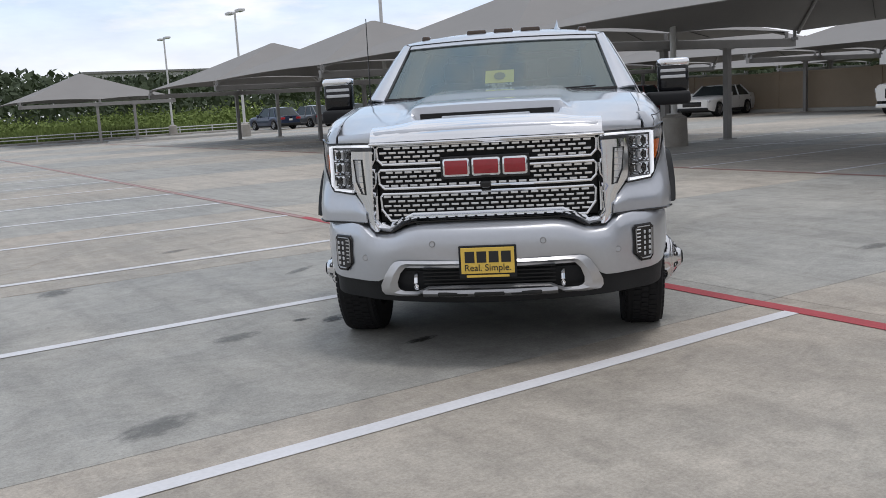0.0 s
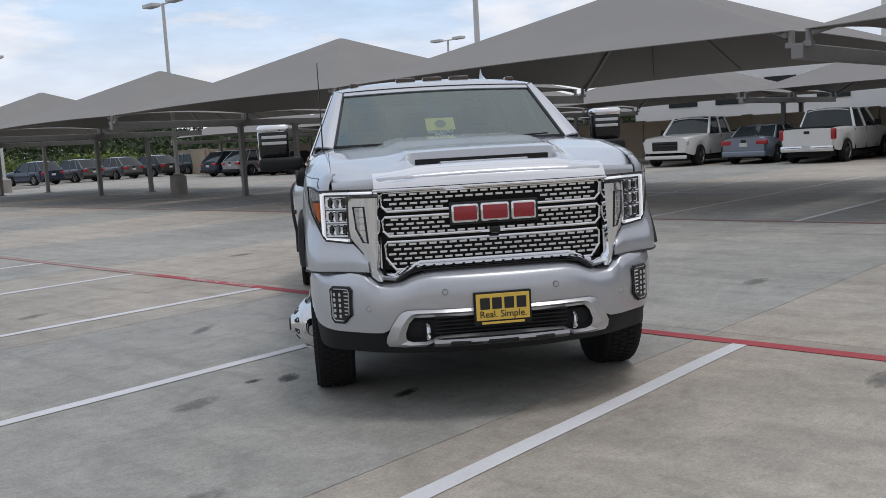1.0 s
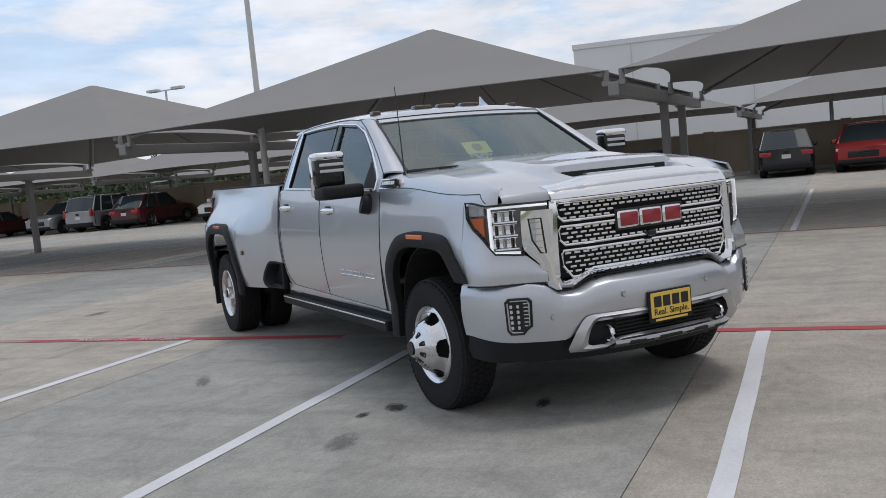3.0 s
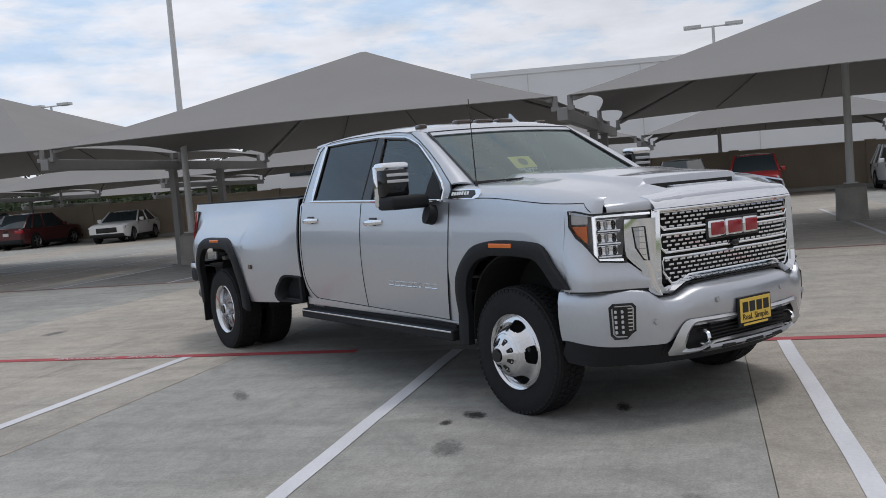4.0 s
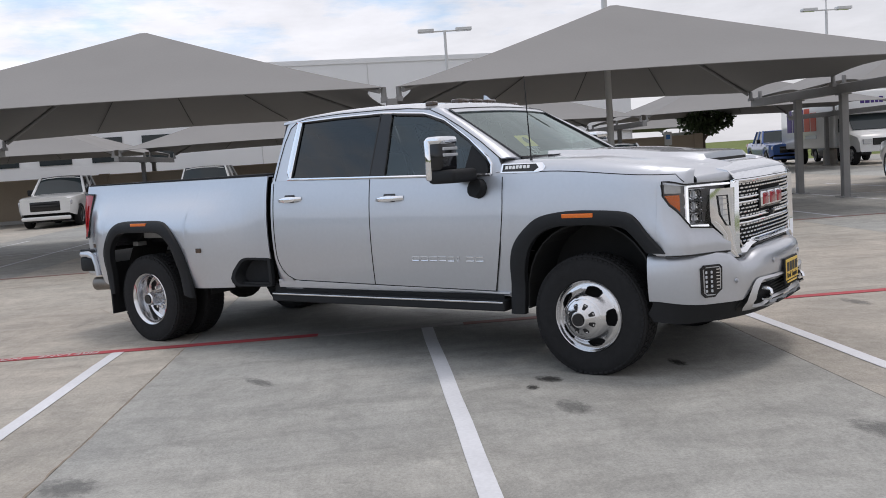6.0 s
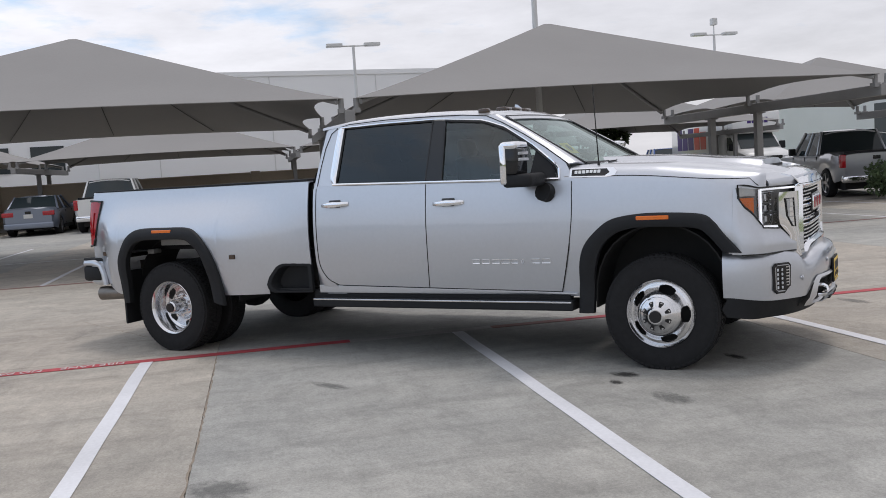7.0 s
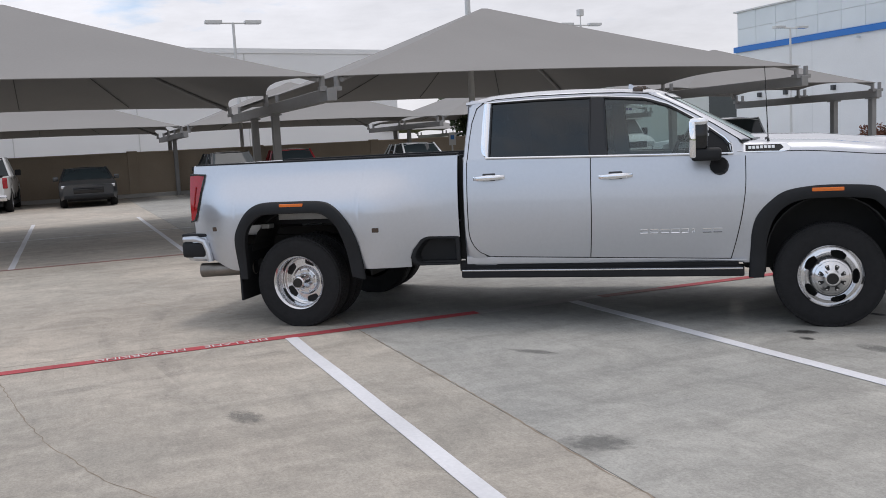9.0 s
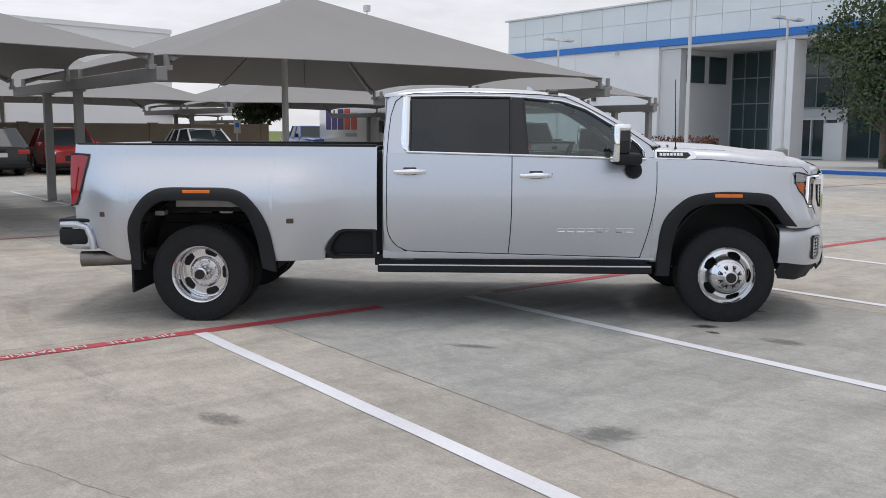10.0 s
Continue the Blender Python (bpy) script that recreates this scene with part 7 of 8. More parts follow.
        box(bm, ar + R + 0.14, min(s * W * 0.44, s * W * 0.498), 0.20, af - R - 0.14, max(s * W * 0.44, s * W * 0.498), 0.34, 0.02)
        part("sill", bm, PLASTIC, root)
    # noses and tails
    bm = bmesh.new()
    gz = (0.62, 0.98) if pick else (0.48, 0.72)
    gm = CHROME if face == "chrome" else GLOSSBLK
    box(bm, h - 0.10, -W * 0.26, gz[0], h + 0.012, W * 0.26, gz[1], 0.03)
    part("grille", bm, gm, root, "", True, 50)
    bm = bmesh.new()
    box(bm, h - 0.12, -W * 0.42, 0.30, h + 0.035, W * 0.42, 0.44, 0.04)
    part("front_bumper", bm, PLASTIC if not pick else paint, root, "", True, 50)
    bm = bmesh.new()
    zb = 0.55 if pick else 0.42
    box(bm, -h - 0.06, -W * 0.45, zb - 0.14, -h + 0.12, W * 0.45, zb + 0.06, 0.04)
    part("rear_bumper", bm, CHROME if (pick and face == "chrome") else (PLASTIC if kind != "sedan" else paint), root, "", True, 50)
    bm = bmesh.new()
    zp = zb + 0.0 if pick else 0.72
    box(bm, -h - (0.07 if pick else 0.02), -0.15, zp - 0.07, -h + 0.02, 0.15, zp + 0.07)
    part("plate", bm, PLATEW, root, "plain pale plate")
    bm = bmesh.new()
    box(bm, -h - 0.016, -0.10, dk - 0.22, -h + 0.04, 0.10, dk - 0.12, 0.01)
    part("tail_handle", bm, GLOSSBLK, root)
    if pick:
        bm = bmesh.new()
        box(bm, -h + 0.10, -W * 0.40, dk - 0.045, rb - 0.08, W * 0.40, dk + 0.022)
        part("bed_cover", bm, PLASTIC, root, "black bed cover")
    wh = car_wheel(R, 0.24)
    first_wheel = True
    for x in (af, ar):
        for s in (-1, 1):
            q = wh if first_wheel else copy_thing(wh, Matrix())
            first_wheel = False
            q.parent = root
            q.matrix_parent_inverse = Matrix()
            q.matrix_basis = pose(x, s * (W / 2 - 0.13), R, 0, 0, 0 if s > 0 else 180)
    bm = bmesh.new()
    box(bm, -h + 0.3, -W * 0.36, 0.22, h - 0.4, W * 0.36, 0.6)
    part("underbody", bm, UNDER, root)
    tagged(root, label, {"pickup": "pickup truck", "van": "van"}.get(kind, "car"), "parked vehicles")
    return root


WHITE = car_paint("white", (0.72, 0.72, 0.71), 0.0)
SILVER = car_paint("silver", (0.34, 0.35, 0.37), 0.6)
GREYB = car_paint("slate_blue", (0.20, 0.23, 0.29), 0.5)
MIDGREY = car_paint("mid_grey", (0.16, 0.165, 0.175), 0.5)
DARKG = car_paint("dark_grey", (0.045, 0.048, 0.052), 0.4)
BLACK = car_paint("black", (0.014, 0.015, 0.018), 0.2)
NAVY = car_paint("navy", (0.03, 0.045, 0.09), 0.4)
MAROON = car_paint("maroon", (0.085, 0.008, 0.011), 0.3)
RED = car_paint("red", (0.33, 0.02, 0.022), 0.3)
BLUE = car_paint("blue", (0.03, 0.09, 0.30), 0.3)

PARKED = (
    ("pickup", WHITE, "white pickup truck parked nose out beside the wall", "plain", 33.6, 19.0, 184),
    ("sedan", GREYB, "slate blue saloon car parked nose to the wall", "plain", 34.0, 16.1, 1),
    ("pickup", WHITE, "white pickup truck with chrome rear bumper, parked nose in", "chrome", 33.7, 13.35, -1),
    ("coupe", DARKG, "dark grey sports car parked nose out at the wall", "plain", 33.5, 9.95, 180),
    ("suv", BLACK, "black crossover car parked nose in at the wall", "plain", 33.9, 4.9, 3),
    ("suv", RED, "red crossover car parked nose out at the wall", "plain", 33.6, 2.2, 176),
    ("suv", WHITE, "white crossover car parked nose out at the wall", "chrome", 33.2, -3.0, 180),
    ("sedan", WHITE, "white saloon car parked nose out at the wall", "plain", 34.9, 30.6, 194),
    ("suv", MAROON, "dark red hatchback car parked nose in at the wall", "plain", 34.7, 35.4, 2),
    ("boxy", SILVER, "silver boxy off-road car parked nose in", "plain", 34.7, 38.3, 2),
    ("suv", SILVER, "silver crossover car parked nose out", "plain", 34.7, 41.2, 182),
    ("sedan", MAROON, "dark red saloon car seen from its rear corner", "plain", 34.6, 46.5, 2),
    ("suv", SILVER, "silver crossover car seen from its rear corner", "plain", 34.8, 50.9, 3),
    ("suv", NAVY, "dark blue-grey crossover car seen from its rear corner", "plain", 34.9, 53.6, 3),
    ("suv", NAVY, "dark blue crossover car parked by the grass", "plain", 26.6, 66.3, 100),
    ("suv", MIDGREY, "silver-grey crossover car parked by the grass", "plain", 29.7, 66.6, 100),
    ("suv", MIDGREY, "silver-grey crossover car parked by the grass", "plain", 33.0, 67.0, 100),
    ("suv", DARKG, "dark grey crossover car parked by the grass", "plain", 36.3, 67.4, 100),
    ("suv", DARKG, "dark grey crossover car parked by the grass", "plain", 39.6, 67.8, 100),
    ("pickup", SILVER, "silver pickup truck parked beyond the last canopy", "chrome", 21.6, -9.2, -15),
    ("pickup", WHITE, "white pickup truck parked behind a silver one", "plain", 28.5, -14.6, 8),
    ("pickup", BLUE, "blue pickup truck parked beyond the end of the wall", "plain", 47.0, -15.6, 170),
    ("suv", BLACK, "black car parked beyond the end of the wall", "plain", 44.0, -17.8, 170),
)
MADE = {}
for kind, paint, label, face, x, y, yaw in PARKED:
    key = (kind, paint.name, face)
    if key in MADE:
        c = copy_thing(MADE[key], pose(x, y, 0, 0, 0, yaw))
        c["label"] = label
    else:
        c = car(kind, paint, label, face)
        c.matrix_world = pose(x, y, 0, 0, 0, yaw)
        MADE[key] = c


def parcel_van():
    """White parcel van: tall box with an overhang above a short cab."""
    root = empty("delivery_van", pose(37.9, -15.7, 0, 0, 0, 176) @ Matrix.Scale(1.13, 4))
    bm = bmesh.new()
    box(bm, -6.0, -1.1, 0.7, 0.0, 1.1, 2.95, 0.05)
    part("box_body", bm, WHITE, root, "", True, 50)
    bm = bmesh.new()
    box(bm, -0.02, -1.1, 2.0, 0.75, 1.1, 2.95, 0.10)
    part("overhang", bm, WHITE, root, "", True, 50)
    bm = bmesh.new()
    rows = []
    for x, z in ((0.0, 2.0), (0.45, 1.98), (1.05, 1.35), (1.75, 1.20), (1.95, 1.0), (2.0, 0.55)):
        rows.append([(x, -0.95, 0.5), (x, -1.0, max(0.55, z - 0.12)), (x, -0.85, z), (x, 0.85, z), (x, 1.0, max(0.55, z - 0.12)), (x, 0.95, 0.5)])
    vs = grid(bm, rows)
    bm.faces.new(vs[-1])
    part("cab", bm, WHITE, root, "", True, 40)
    bm = bmesh.new()
    grid(bm, [[(0.47, -0.82, 1.985), (0.47, 0.82, 1.985)], [(1.05, -0.86, 1.38), (1.05, 0.86, 1.38)]])
    thick(bm, 0.02)
    part("windshield", bm, DARKGLASS, root)
    for sd in (-1, 1):
        bm = bmesh.new()
        bm.faces.new([bm.verts.new(v) for v in ((0.08, sd * 1.004, 1.88), (0.42, sd * 1.004, 1.86), (0.88, sd * 1.004, 1.36), (0.08, sd * 1.004, 1.32))])
        thick(bm, 0.01)
        part("side_window", bm, DARKGLASS, root)
        bm = bmesh.new()
        box(bm, 0.72, min(sd * 1.0, sd * 1.26), 1.30, 0.84, max(sd * 1.0, sd * 1.26), 1.62, 0.03)
        part("wing_mirror", bm, PLASTIC, root)
        bm = bmesh.new()
        box(bm, 1.9, min(sd * 0.55, sd * 0.88), 0.80, 2.01, max(sd * 0.55, sd * 0.88), 1.0, 0.02)
        part("headlamp", bm, LAMPGLASS, root)
    bm = bmesh.new()
    box(bm, 1.95, -0.5, 0.75, 2.015, 0.5, 1.02, 0.02)
    part("grille", bm, GLOSSBLK, root)
    purple = mat("dark_purple_block", (0.05, 0.02, 0.16), 0.4, var=0.05)
    orange = mat("orange_red_block", (0.62, 0.06, 0.02), 0.4, var=0.05)
    for k, (y0, y1, z1) in enumerate(((0.36, 0.52, 2.66), (0.19, 0.33, 2.60), (0.02, 0.16, 2.66), (-0.20, -0.02, 2.66), (-0.40, -0.23, 2.60))):
        bm = bmesh.new()
        box(bm, 0.745, y0, 2.42, 0.757, y1, z1, 0.004)
        part("front_block", bm, purple, root, "plain purple block")
    for sd in (-1, 1):
        for x0, x1, z1, m_ in ((-5.2, -4.65, 2.45, purple), (-4.55, -4.0, 2.25, purple), (-3.9, -3.3, 2.45, purple), (-3.2, -2.6, 2.45, orange), (-2.5, -1.9, 2.25, orange)):
            bm = bmesh.new()
            box(bm, x0, min(sd * 1.095, sd * 1.112), 1.45, x1, max(sd * 1.095, sd * 1.112), z1, 0.004)
            part("side_block", bm, m_, root, "plain coloured block")
        bm = bmesh.new()
        box(bm, -3.1, min(sd * 1.095, sd * 1.110), 1.12, -1.9, max(sd * 1.095, sd * 1.110), 1.28)
        part("side_bar", bm, GREYB, root, "plain grey bar")
    w = car_wheel(0.38, 0.24)
    w.parent = root
    w.matrix_basis = pose(1.2, 0.9, 0.38)
    for x, y in ((1.2, -0.9), (-4.0, 0.9), (-4.0, -0.9)):
        q = copy_thing(w, Matrix())
        q.matrix_basis = pose(x, y, 0.38, 0, 0, 0 if y > 0 else 180)
    tagged(root, "white parcel van with plain purple and orange blocks", "van", "parked vehicles")


parcel_van()


def tipper():
    """Blue lorry that stands behind the boundary wall."""
    root = empty("lorry", pose(58.0, 6.4, 0, 0, 0, 92))
    bm = bmesh.new()
    box(bm, -2.2, -1.1, 1.1, 1.6, 1.1, 2.85, 0.06)
    part("tipper_body", bm, BLUE, root)
    bm = bmesh.new()
    box(bm, 1.75, -1.1, 0.6, 3.4, 1.1, 2.75, 0.15)
    part("cab", bm, BLUE, root, "", True, 50)
    bm = bmesh.new()
    box(bm, 2.9, -0.9, 1.7, 3.42, 0.9, 2.4, 0.05)
    part("screen", bm, DARKGLASS, root)
    for i in range(4):
        bm = bmesh.new()
        box(bm, -1.9 + i * 0.85, 1.1, 1.9, -1.3 + i * 0.85, 1.13, 2.2)
        part("side_bar", bm, PLATEW, root)
    w = car_wheel(0.5, 0.3)
    w.parent = root
    w.matrix_basis = pose(2.5, 0.95, 0.5)
    for x, y in ((2.5, -0.95), (-1.3, 0.95), (-1.3, -0.95)):
        q = copy_thing(w, Matrix())
        q.matrix_basis = pose(x, y, 0.5, 0, 0, 0 if y > 0 else 180)
    tagged(root, "blue tipper lorry standing behind the boundary wall", "lorry")


tipper()

# ---- planting, kerbs and far land ----
RNG = np.random.default_rng(7)


def tree(x, y, trunk_h, r, leaf_mat, label, count=5200, size=0.11, base=0.0):
    root = empty("tree", pose(x, y, base))
    bm = bmesh.new()
    cyl(bm, (0, 0, 0), (0.05, 0.03, trunk_h * 0.6), 0.17, 0.13, 10)
    cyl(bm, (0.05, 0.03, trunk_h * 0.6), (0.0, 0.0, trunk_h + r), 0.13, 0.04, 10)
    for k in range(8):
        a = 2 * math.pi * k / 8 + 0.3
        z = trunk_h * (0.75 + 0.09 * (k % 4))
        p1 = (math.cos(a) * r * 0.35, math.sin(a) * r * 0.35, z + r * 0.35)
        cyl(bm, (0.03, 0.02, z), p1, 0.06, 0.035, 7)
        cyl(bm, p1, (math.cos(a + 0.3) * r * 0.75, math.sin(a + 0.3) * r * 0.75, z + r * (0.5 + 0.2 * (k % 3))), 0.035, 0.012, 6)
    part("trunk", bm, BARK, root, "", True)
    chunks = [leaves((0, 0, trunk_h + r * 0.75), (r * 0.8, r * 0.8, r * 0.85), count // 3, size, RNG, 0.3)]
    for k in range(16):
        a, b = RNG.random() * 6.28, RNG.random()
        c = (math.cos(a) * r * 0.72 * (0.5 + 0.5 * b), math.sin(a) * r * 0.72 * (0.5 + 0.5 * b), trunk_h + r * (0.15 + 1.35 * RNG.random()))
        q = r * (0.26 + 0.18 * RNG.random())
        chunks.append(leaves(c, (q, q, q * 0.8), count // 20, size, RNG, 0.3))
    quads_ob("crown", np.concatenate(chunks), leaf_mat, root)
    tagged(root, label, "tree")
    return root


tree(16.55, -24.6, 1.75, 3.0, LEAF, "leafy green young oak in front of the dealership", 21000, 0.085, 0.15)
tree(42.6, -9.9, 2.0, 1.75, LEAF, "dark green oak beyond the end of the wall", 5000, 0.13)


def shrubs(name, boxes, mtl, label, count, size):
    chunks = []
    for x0, y0, x1, y1, z0, z1 in boxes:
        n = max(1, int(max(x1 - x0, y1 - y0) / 0.7))
        for i in range(n):
            f = (i + 0.5) / n
            c = (lerp(x0, x1, f) if x1 - x0 > y1 - y0 else (x0 + x1) / 2, lerp(y0, y1, f) if y1 - y0 >= x1 - x0 else (y0 + y1) / 2, (z0 + z1) / 2)
            chunks.append(leaves(c, (0.55, 0.5, (z1 - z0) / 2 * 1.1), count, size, RNG, 0.2))
    ob = quads_ob(name, np.concatenate(chunks), mtl)
    return tagged(ob, label, "shrub", kind="stuff")


shrubs("hedge", ((17.3, -9.2, 17.9, -7.30, 0.05, 1.05),), LEAF, "clipped green hedge at the end of the row", 900, 0.06)
shrubs("shrub_bed", ((28.5, -30.6, 35.5, -29.8, 0.15, 1.25),), SHRUB, "reddish shrubs along the dealership wall", 500, 0.08)
shrubs("hedge", ((13.2, -25.0, 16.6, -24.4, 0.15, 0.70),), LEAF, "low dark hedge under the young oak", 500, 0.07)


def kerb(x0, y0, x1, y1, mtl, label):
    bm = bmesh.new()
    box(bm, x0, y0, -0.05, x1, y1, 0.15, 0.02)
    tagged(mesh_ob("kerb", bm, mtl), label, "kerb", kind="structure")


BLUEKERB = mat("blue_kerb_paint", (0.03, 0.13, 0.42), 0.7, var=0.15, scale=3)
PALECON = mat("pale_concrete", (0.42, 0.41, 0.39), 0.85, var=0.12, scale=1.5, fine=20)
kerb(2.0, -21.2, 24.0, -21.0, BLUEKERB, "blue painted kerb of the planted island")
kerb(2.0, -33.0, 24.0, -21.2, PALECON, "pale concrete walk before the entrance")
kerb(24.0, -33.0, 50.0, -28.6, PALECON, "pale concrete walk along the dealership")
kerb(36.95, -7.5, 37.15, 60.3, PALECON, "low concrete kerb along the foot of the wall")
kerb(-36.9, 71.4, 20.5, 71.7, PALECON, "concrete kerb along the grass")
kerb(20.5, 71.4, 53.1, 71.7, PALECON, "concrete kerb along the grass")
kerb(12.6, 58.2, 23.5, 58.35, PALECON, "kerb round the end of the canopy row")
for k in range(18):
    bm = bmesh.new()
    box(bm, -0.85, -0.08, 0, 0.85, 0.08, 0.13, 0.03)
    ws_ = mesh_ob("wheel_stop", bm, BLOCK)
    ws_.matrix_world = pose(-9 + 2.7 * k, 70.6, 0)
    tagged(ws_, "cast concrete wheel stop at the grass edge", "wheel stop", "wheel stops")


def rail_fence():
    root = empty("fence", pose(0, 0, 0))
    for k in range(22):
        bm = bmesh.new()
        cyl(bm, (-18 + 2.6 * k, 71.95, -0.16), (-18 + 2.6 * k, 71.95, 0.62), 0.05, None, 8)
        part("post", bm, GALV, root)
    for z in (0.36, 0.58):
        bm = bmesh.new()
        cyl(bm, (-18, 71.95, z), (36.6, 71.95, z), 0.035, None, 8)
        part("rail", bm, GALV, root)
    tagged(root, "low pale rail fence along the grass", "fence")


rail_fence()


def tall_grass():
    """Blades and reeds of the meadow past the kerb."""
    n = 60000
    x = RNG.uniform(-45, 75, n)
    y = 72.4 + 60 * RNG.random(n) ** 1.7
    clump = np.sin(x * 0.35) * np.cos(y * 0.28) + np.sin(x * 0.11 + y * 0.17)
    h = 0.45 + 0.35 * RNG.random(n) + 0.35 * np.clip(clump, -0.6, 1.6)
    w = 0.05 + 0.10 * RNG.random(n)
    a = RNG.uniform(0, math.pi, n)
    dx, dy = np.cos(a) * w, np.sin(a) * w
    lx, ly = RNG.normal(0, 0.12, n), RNG.normal(0, 0.12, n)
    z0 = np.full(n, -0.17)
    v = np.stack([np.stack([x - dx, y - dy, z0], 1), np.stack([x + dx, y + dy, z0], 1), np.stack([x + lx + dx * 0.4, y + ly + dy * 0.4, z0 + h], 1), np.stack([x + lx - dx * 0.4, y + ly - dy * 0.4, z0 + h], 1)], 1).reshape(-1, 3)
    tagged(quads_ob("tall_grass", v, BLADE), "tall rough green grass and reeds", "grass", kind="stuff")


tall_grass()


def far_woods():
    """Wooded rise on the skyline and bushes behind the wall."""
    n = 60000
    x = RNG.uniform(-160, 300, n)
    y = RNG.uniform(170, 320, n)
    crest = (6.0 + 6.5 * ((y - 170) / 150) + 2.2 * np.sin(x * 0.021 + 1) + 1.2 * np.sin(x * 0.09) + 0.8 * np.sin(x * 0.31 + y * 0.1))
    crest *= np.clip(1.1 - np.clip(-x - 20, 0, 200) / 160, 0.35, 1.1)
    z = crest * (1 - RNG.random(n) ** 1.3)
    p = np.stack([x, y, z], 1)
    m = 30000
    xb = RNG.uniform(62, 100, m)
    yb = RNG.uniform(24, 72, m)
    zb = (3.6 + 1.4 * np.sin(yb * 0.35) + 0.8 * np.sin(yb * 0.9 + xb)) * (1 - 0.8 * RNG.random(m) ** 1.5)
    p = np.concatenate([p, np.stack([xb, yb, zb], 1)])
    k = len(p)
    s = np.concatenate([np.full(n, 0.75), np.full(m, 0.24)])[:, None] * (0.6 + 0.8 * RNG.random(k))[:, None]
    a = RNG.normal(size=(k, 3))
    a /= np.linalg.norm(a, axis=1)[:, None]
    c = np.cross(a, RNG.normal(size=(k, 3)))
    c /= np.linalg.norm(c, axis=1)[:, None]
    v = np.stack([p - a * s, p + c * s * 0.7, p + a * s, p - c * s * 0.7], 1).reshape(-1, 3)
    tagged(quads_ob("far_woods", v, WOODS), "dark green wooded rise on the skyline", "woods", kind="stuff")
    root = empty("building")
    bm = bmesh.new()
    box(bm, 66, 330, 0, 120, 345, 17.2)
    part("wall", bm, GREYWALL, root)
    bm = bmesh.new()
    box(bm, 65, 329, 17.2, 121, 346, 17.9)
    part("roof", bm, STEEL, root)
    tagged(root, "low flat building on the wooded rise", "building")


far_woods()


def meadow_bushes():
    """Pale green reed beds and bushes between the lot and the woods."""
    chunks = []
    for k in range(230):
        x, y = RNG.uniform(-50, 90), 76 + 75 * RNG.random() ** 1.2
        r = RNG.uniform(0.8, 2.2)
        chunks.append(leaves((x, y, 0.3 + 0.25 * r), (r * 1.7, r * 1.2, r * 0.75), 380, 0.11 + 0.03 * r, RNG, 0.2))
    tagged(quads_ob("meadow_bushes", np.concatenate(chunks), BLADE), "pale green reeds and low bushes in the meadow", "bushes", kind="stuff")


meadow_bushes()


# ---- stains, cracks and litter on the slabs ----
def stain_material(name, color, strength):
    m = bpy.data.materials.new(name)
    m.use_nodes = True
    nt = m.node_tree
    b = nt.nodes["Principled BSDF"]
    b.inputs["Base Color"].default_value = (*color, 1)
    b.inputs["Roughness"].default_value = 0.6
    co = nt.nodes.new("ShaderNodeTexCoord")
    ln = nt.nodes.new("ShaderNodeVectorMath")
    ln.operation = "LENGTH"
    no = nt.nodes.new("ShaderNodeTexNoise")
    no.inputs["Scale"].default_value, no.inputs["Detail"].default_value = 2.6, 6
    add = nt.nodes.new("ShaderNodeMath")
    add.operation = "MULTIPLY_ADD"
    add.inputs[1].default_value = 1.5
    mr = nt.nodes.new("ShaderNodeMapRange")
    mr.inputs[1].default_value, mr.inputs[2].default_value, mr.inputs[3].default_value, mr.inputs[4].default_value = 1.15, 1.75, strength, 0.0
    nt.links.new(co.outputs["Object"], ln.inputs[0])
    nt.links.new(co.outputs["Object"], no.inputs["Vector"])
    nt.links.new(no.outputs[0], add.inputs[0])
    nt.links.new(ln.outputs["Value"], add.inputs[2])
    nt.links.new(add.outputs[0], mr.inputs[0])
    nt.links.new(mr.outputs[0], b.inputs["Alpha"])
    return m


OIL = stain_material("oil_stain", (0.12, 0.12, 0.115), 0.42)
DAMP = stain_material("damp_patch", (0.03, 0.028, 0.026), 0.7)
bm = bmesh.new()
bmesh.ops.create_circle(bm, cap_ends=True, segments=24, radius=1.0)
disc = bpy.data.meshes.new("floor_stain")
bm.to_mesh(disc)
bm.free()
disc.materials.append(OIL)
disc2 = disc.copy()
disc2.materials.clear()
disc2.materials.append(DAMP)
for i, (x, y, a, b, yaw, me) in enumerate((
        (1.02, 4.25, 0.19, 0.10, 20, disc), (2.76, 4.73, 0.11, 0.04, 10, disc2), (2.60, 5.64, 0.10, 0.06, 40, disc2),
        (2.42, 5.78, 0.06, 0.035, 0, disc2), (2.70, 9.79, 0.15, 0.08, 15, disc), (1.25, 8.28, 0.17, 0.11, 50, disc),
        (1.9, 5.63, 0.16, 0.08, 10, disc), (3.2, 7.6, 0.18, 0.05, 35, disc), (4.4, 2.6, 0.2, 0.07, 5, disc),
        (7.2, 4.6, 0.2, 0.08, 0, disc), (6.6, 12.0, 0.2, 0.1, 0, disc))):
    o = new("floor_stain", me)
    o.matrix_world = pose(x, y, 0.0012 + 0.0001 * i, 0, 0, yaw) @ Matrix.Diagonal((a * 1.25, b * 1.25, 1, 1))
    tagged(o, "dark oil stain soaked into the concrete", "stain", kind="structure")


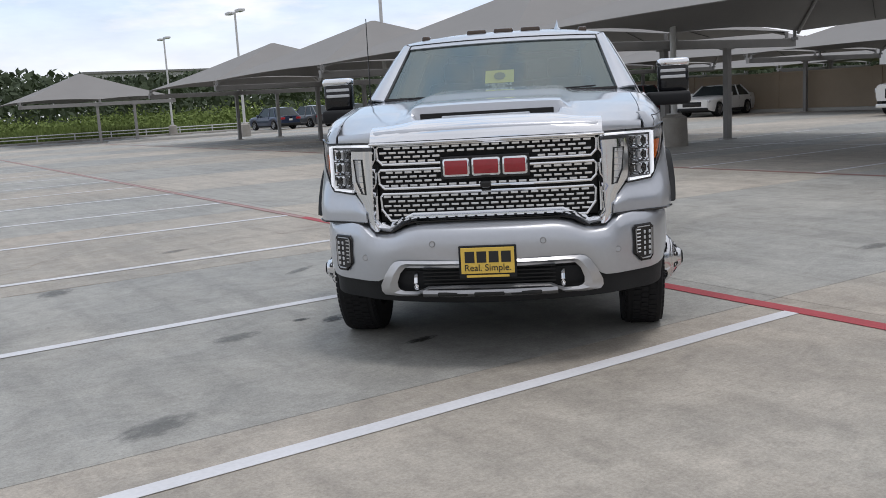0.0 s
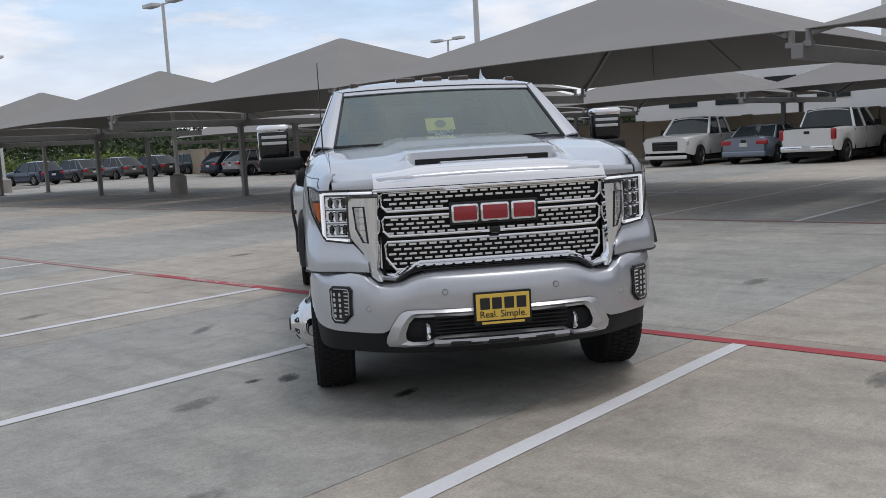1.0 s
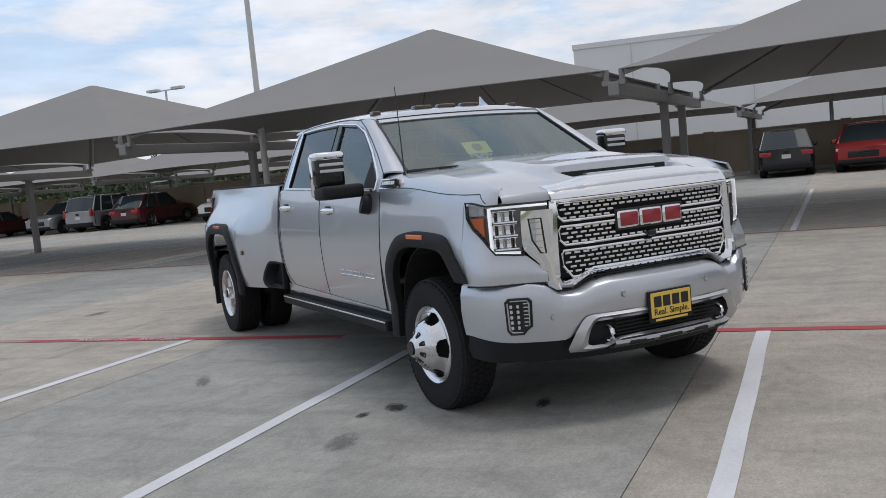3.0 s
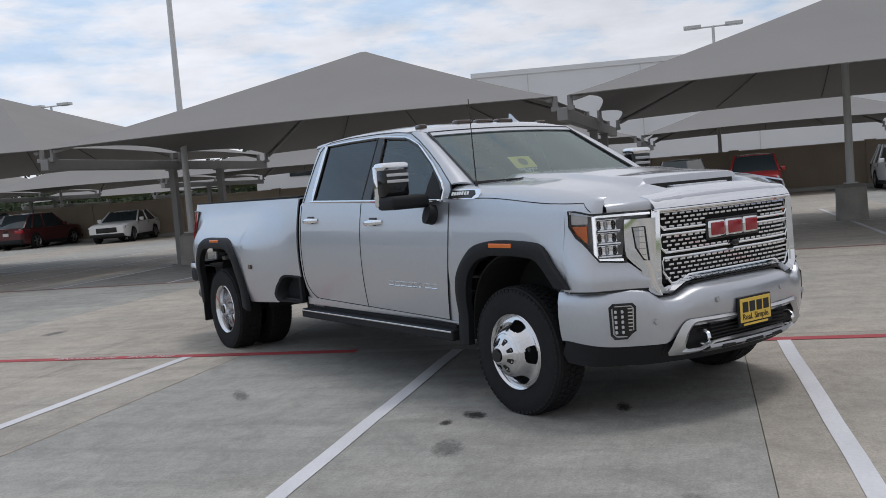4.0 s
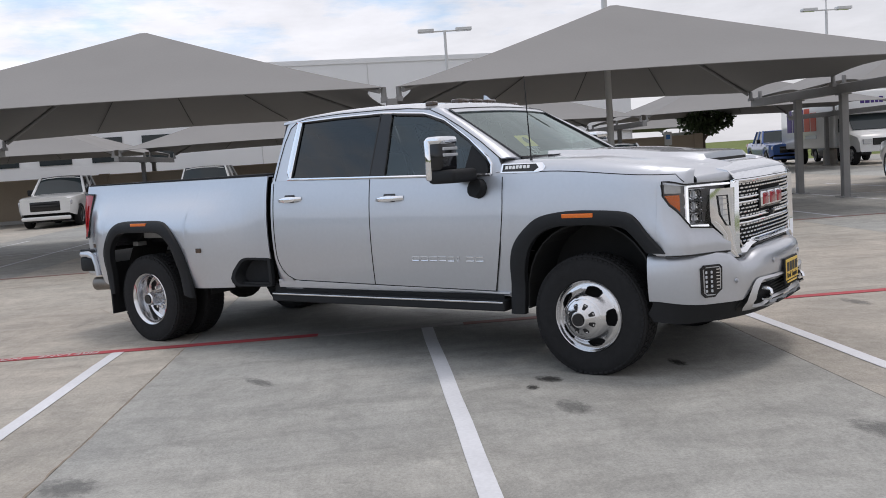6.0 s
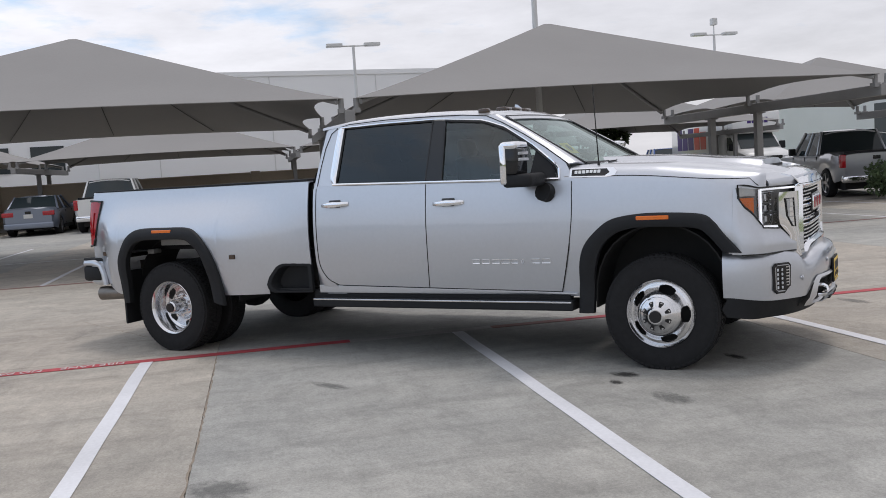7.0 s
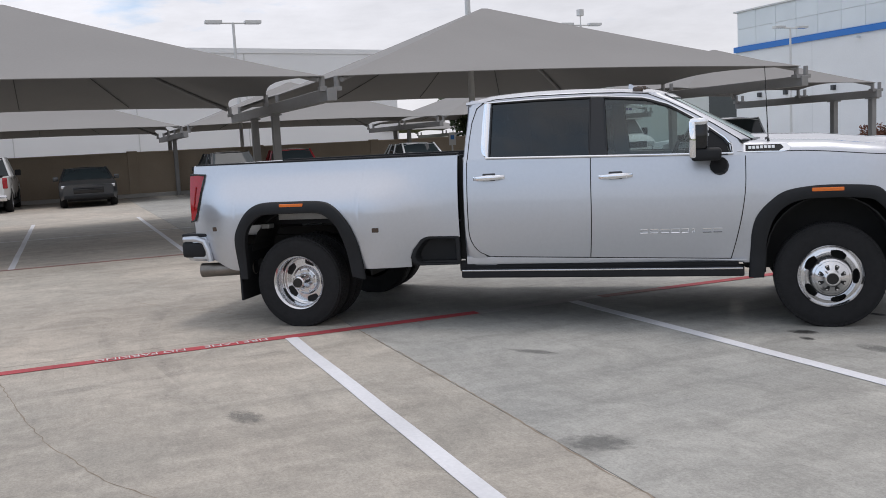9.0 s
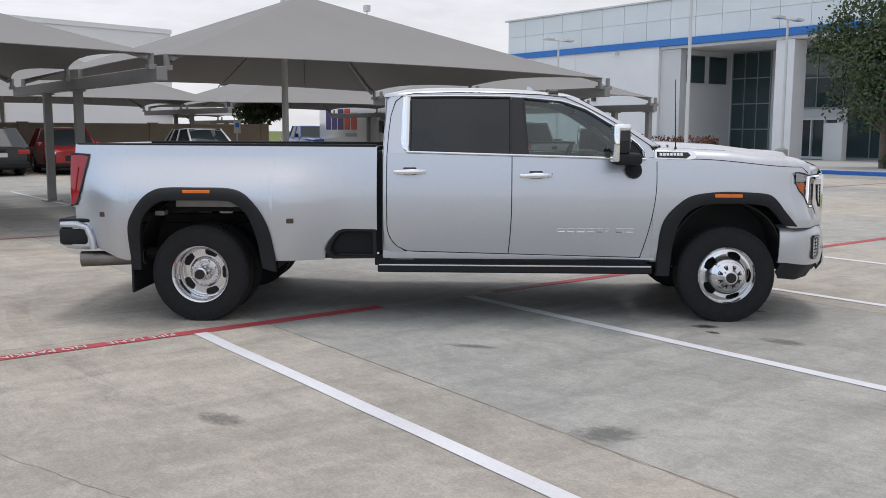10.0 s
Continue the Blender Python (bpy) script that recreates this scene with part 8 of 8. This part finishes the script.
def crack(points, w, label):
    """A thin wandering crack in the surface."""
    rng = random.Random(len(points) * 13 + int(points[0][0] * 10))
    pts = []
    for (xa, ya), (xb, yb) in zip(points, points[1:]):
        n = max(3, int(math.hypot(xb - xa, yb - ya) / 0.07))
        for k in range(n):
            f = k / n
            pts.append((lerp(xa, xb, f) + rng.uniform(-1, 1) * 0.008, lerp(ya, yb, f) + rng.uniform(-1, 1) * 0.008))
    bm = bmesh.new()
    rows = []
    for i, (x, y) in enumerate(pts):
        x2, y2 = pts[min(i + 1, len(pts) - 1)]
        x1, y1 = pts[max(i - 1, 0)]
        d = Vector((x2 - x1, y2 - y1, 0)).normalized()
        q = Vector((-d.y, d.x, 0)) * w * (0.4 + 0.8 * rng.random())
        rows.append([Vector((x, y, 0.0009)) - q, Vector((x, y, 0.0009)) + q])
    grid(bm, rows)
    tagged(mesh_ob("crack", bm, CRACKM), label, "crack", kind="structure")


CRACKM = mat("crack_dirt", (0.25, 0.205, 0.16), 0.95, var=0.3, scale=8)
crack(((5.1, 11.35), (4.5, 11.2), (3.6, 11.05), (2.8, 10.87), (2.0, 10.6), (1.65, 10.4), (1.0, 9.9)), 0.004, "thin curved crack in the concrete")
crack(((5.0, 8.45), (3.0, 8.44), (1.0, 8.46), (-0.9, 8.45)), 0.0065, "crumbled slab joint filled with brown dirt")
crack(((0.3, 9.3), (1.2, 9.9), (2.2, 11.5), (2.6, 12.6)), 0.003, "thin crack in the concrete")
crack(((5.1, 7.7), (6.2, 9.2), (7.8, 10.1)), 0.004, "thin crack in the concrete")


def rubber_material():
    m = bpy.data.materials.new("rubber_smear")
    m.use_nodes = True
    nt = m.node_tree
    b = nt.nodes["Principled BSDF"]
    b.inputs["Base Color"].default_value = (0.10, 0.098, 0.095, 1)
    b.inputs["Roughness"].default_value = 0.8
    no = nt.nodes.new("ShaderNodeTexNoise")
    no.inputs["Scale"].default_value, no.inputs["Detail"].default_value = 5.0, 8
    mr = nt.nodes.new("ShaderNodeMapRange")
    mr.inputs[1].default_value, mr.inputs[2].default_value, mr.inputs[3].default_value, mr.inputs[4].default_value = 0.38, 0.72, 0.0, 0.13
    nt.links.new(no.outputs[0], mr.inputs[0])
    nt.links.new(mr.outputs[0], b.inputs["Alpha"])
    return m


RUBBER = rubber_material()


def tyre_mark(points, w, z):
    """A faint curved rubber mark."""
    pts = smooth_line(points, 6)
    bm = bmesh.new()
    rows = []
    for i, (x, y) in enumerate(pts):
        x2, y2 = pts[min(i + 1, len(pts) - 1)]
        x1, y1 = pts[max(i - 1, 0)]
        d = Vector((x2 - x1, y2 - y1, 0)).normalized()
        q = Vector((-d.y, d.x, 0)) * w / 2
        rows.append([Vector((x, y, z)) - q, Vector((x, y, z)) + q])
    grid(bm, rows)
    tagged(mesh_ob("tyre_mark", bm, RUBBER), "faint grey tyre mark on the concrete", "tyre mark", kind="structure")


MARKS = (
    ([(6.6, 10.35), (5.5, 10.43), (4.5, 10.32), (3.67, 10.14), (3.08, 9.97), (2.71, 9.85)], 0.16),
    ([(7.83, 9.48), (7.25, 9.76), (6.29, 10.02), (5.18, 10.12), (4.1, 10.02), (3.12, 9.86)], 0.18),
    ([(3.97, 10.95), (4.03, 10.28), (4.19, 9.67), (4.31, 9.19)], 0.14),
)
for k, (line, w) in enumerate(MARKS):
    tyre_mark(line, w, 0.0032 + 0.0002 * k)

# ---- paving slabs ----
bm = bmesh.new()
SX, SY = 6.0, 4.5
box(bm, -SX / 2 + 0.003, -SY / 2 + 0.003, -0.10, SX / 2 - 0.003, SY / 2 - 0.003, 0.0)
slab_mesh = bpy.data.meshes.new("paving_slab")
bm.to_mesh(slab_mesh)
bm.free()
slab_mesh.materials.append(CONCRETE)
tan_mesh = slab_mesh.copy()
tan_mesh.materials.clear()
tan_mesh.materials.append(CONCRETE_TAN)
for i in range(15):
    for j in range(27):
        x, y = X0 + SX * (i + 0.5), Y0 + SY * (j + 0.5)
        s = new("paving_slab", slab_mesh if j % 2 == 0 else tan_mesh)
        s.parent = pavement
        s.location = (x, y, 0)
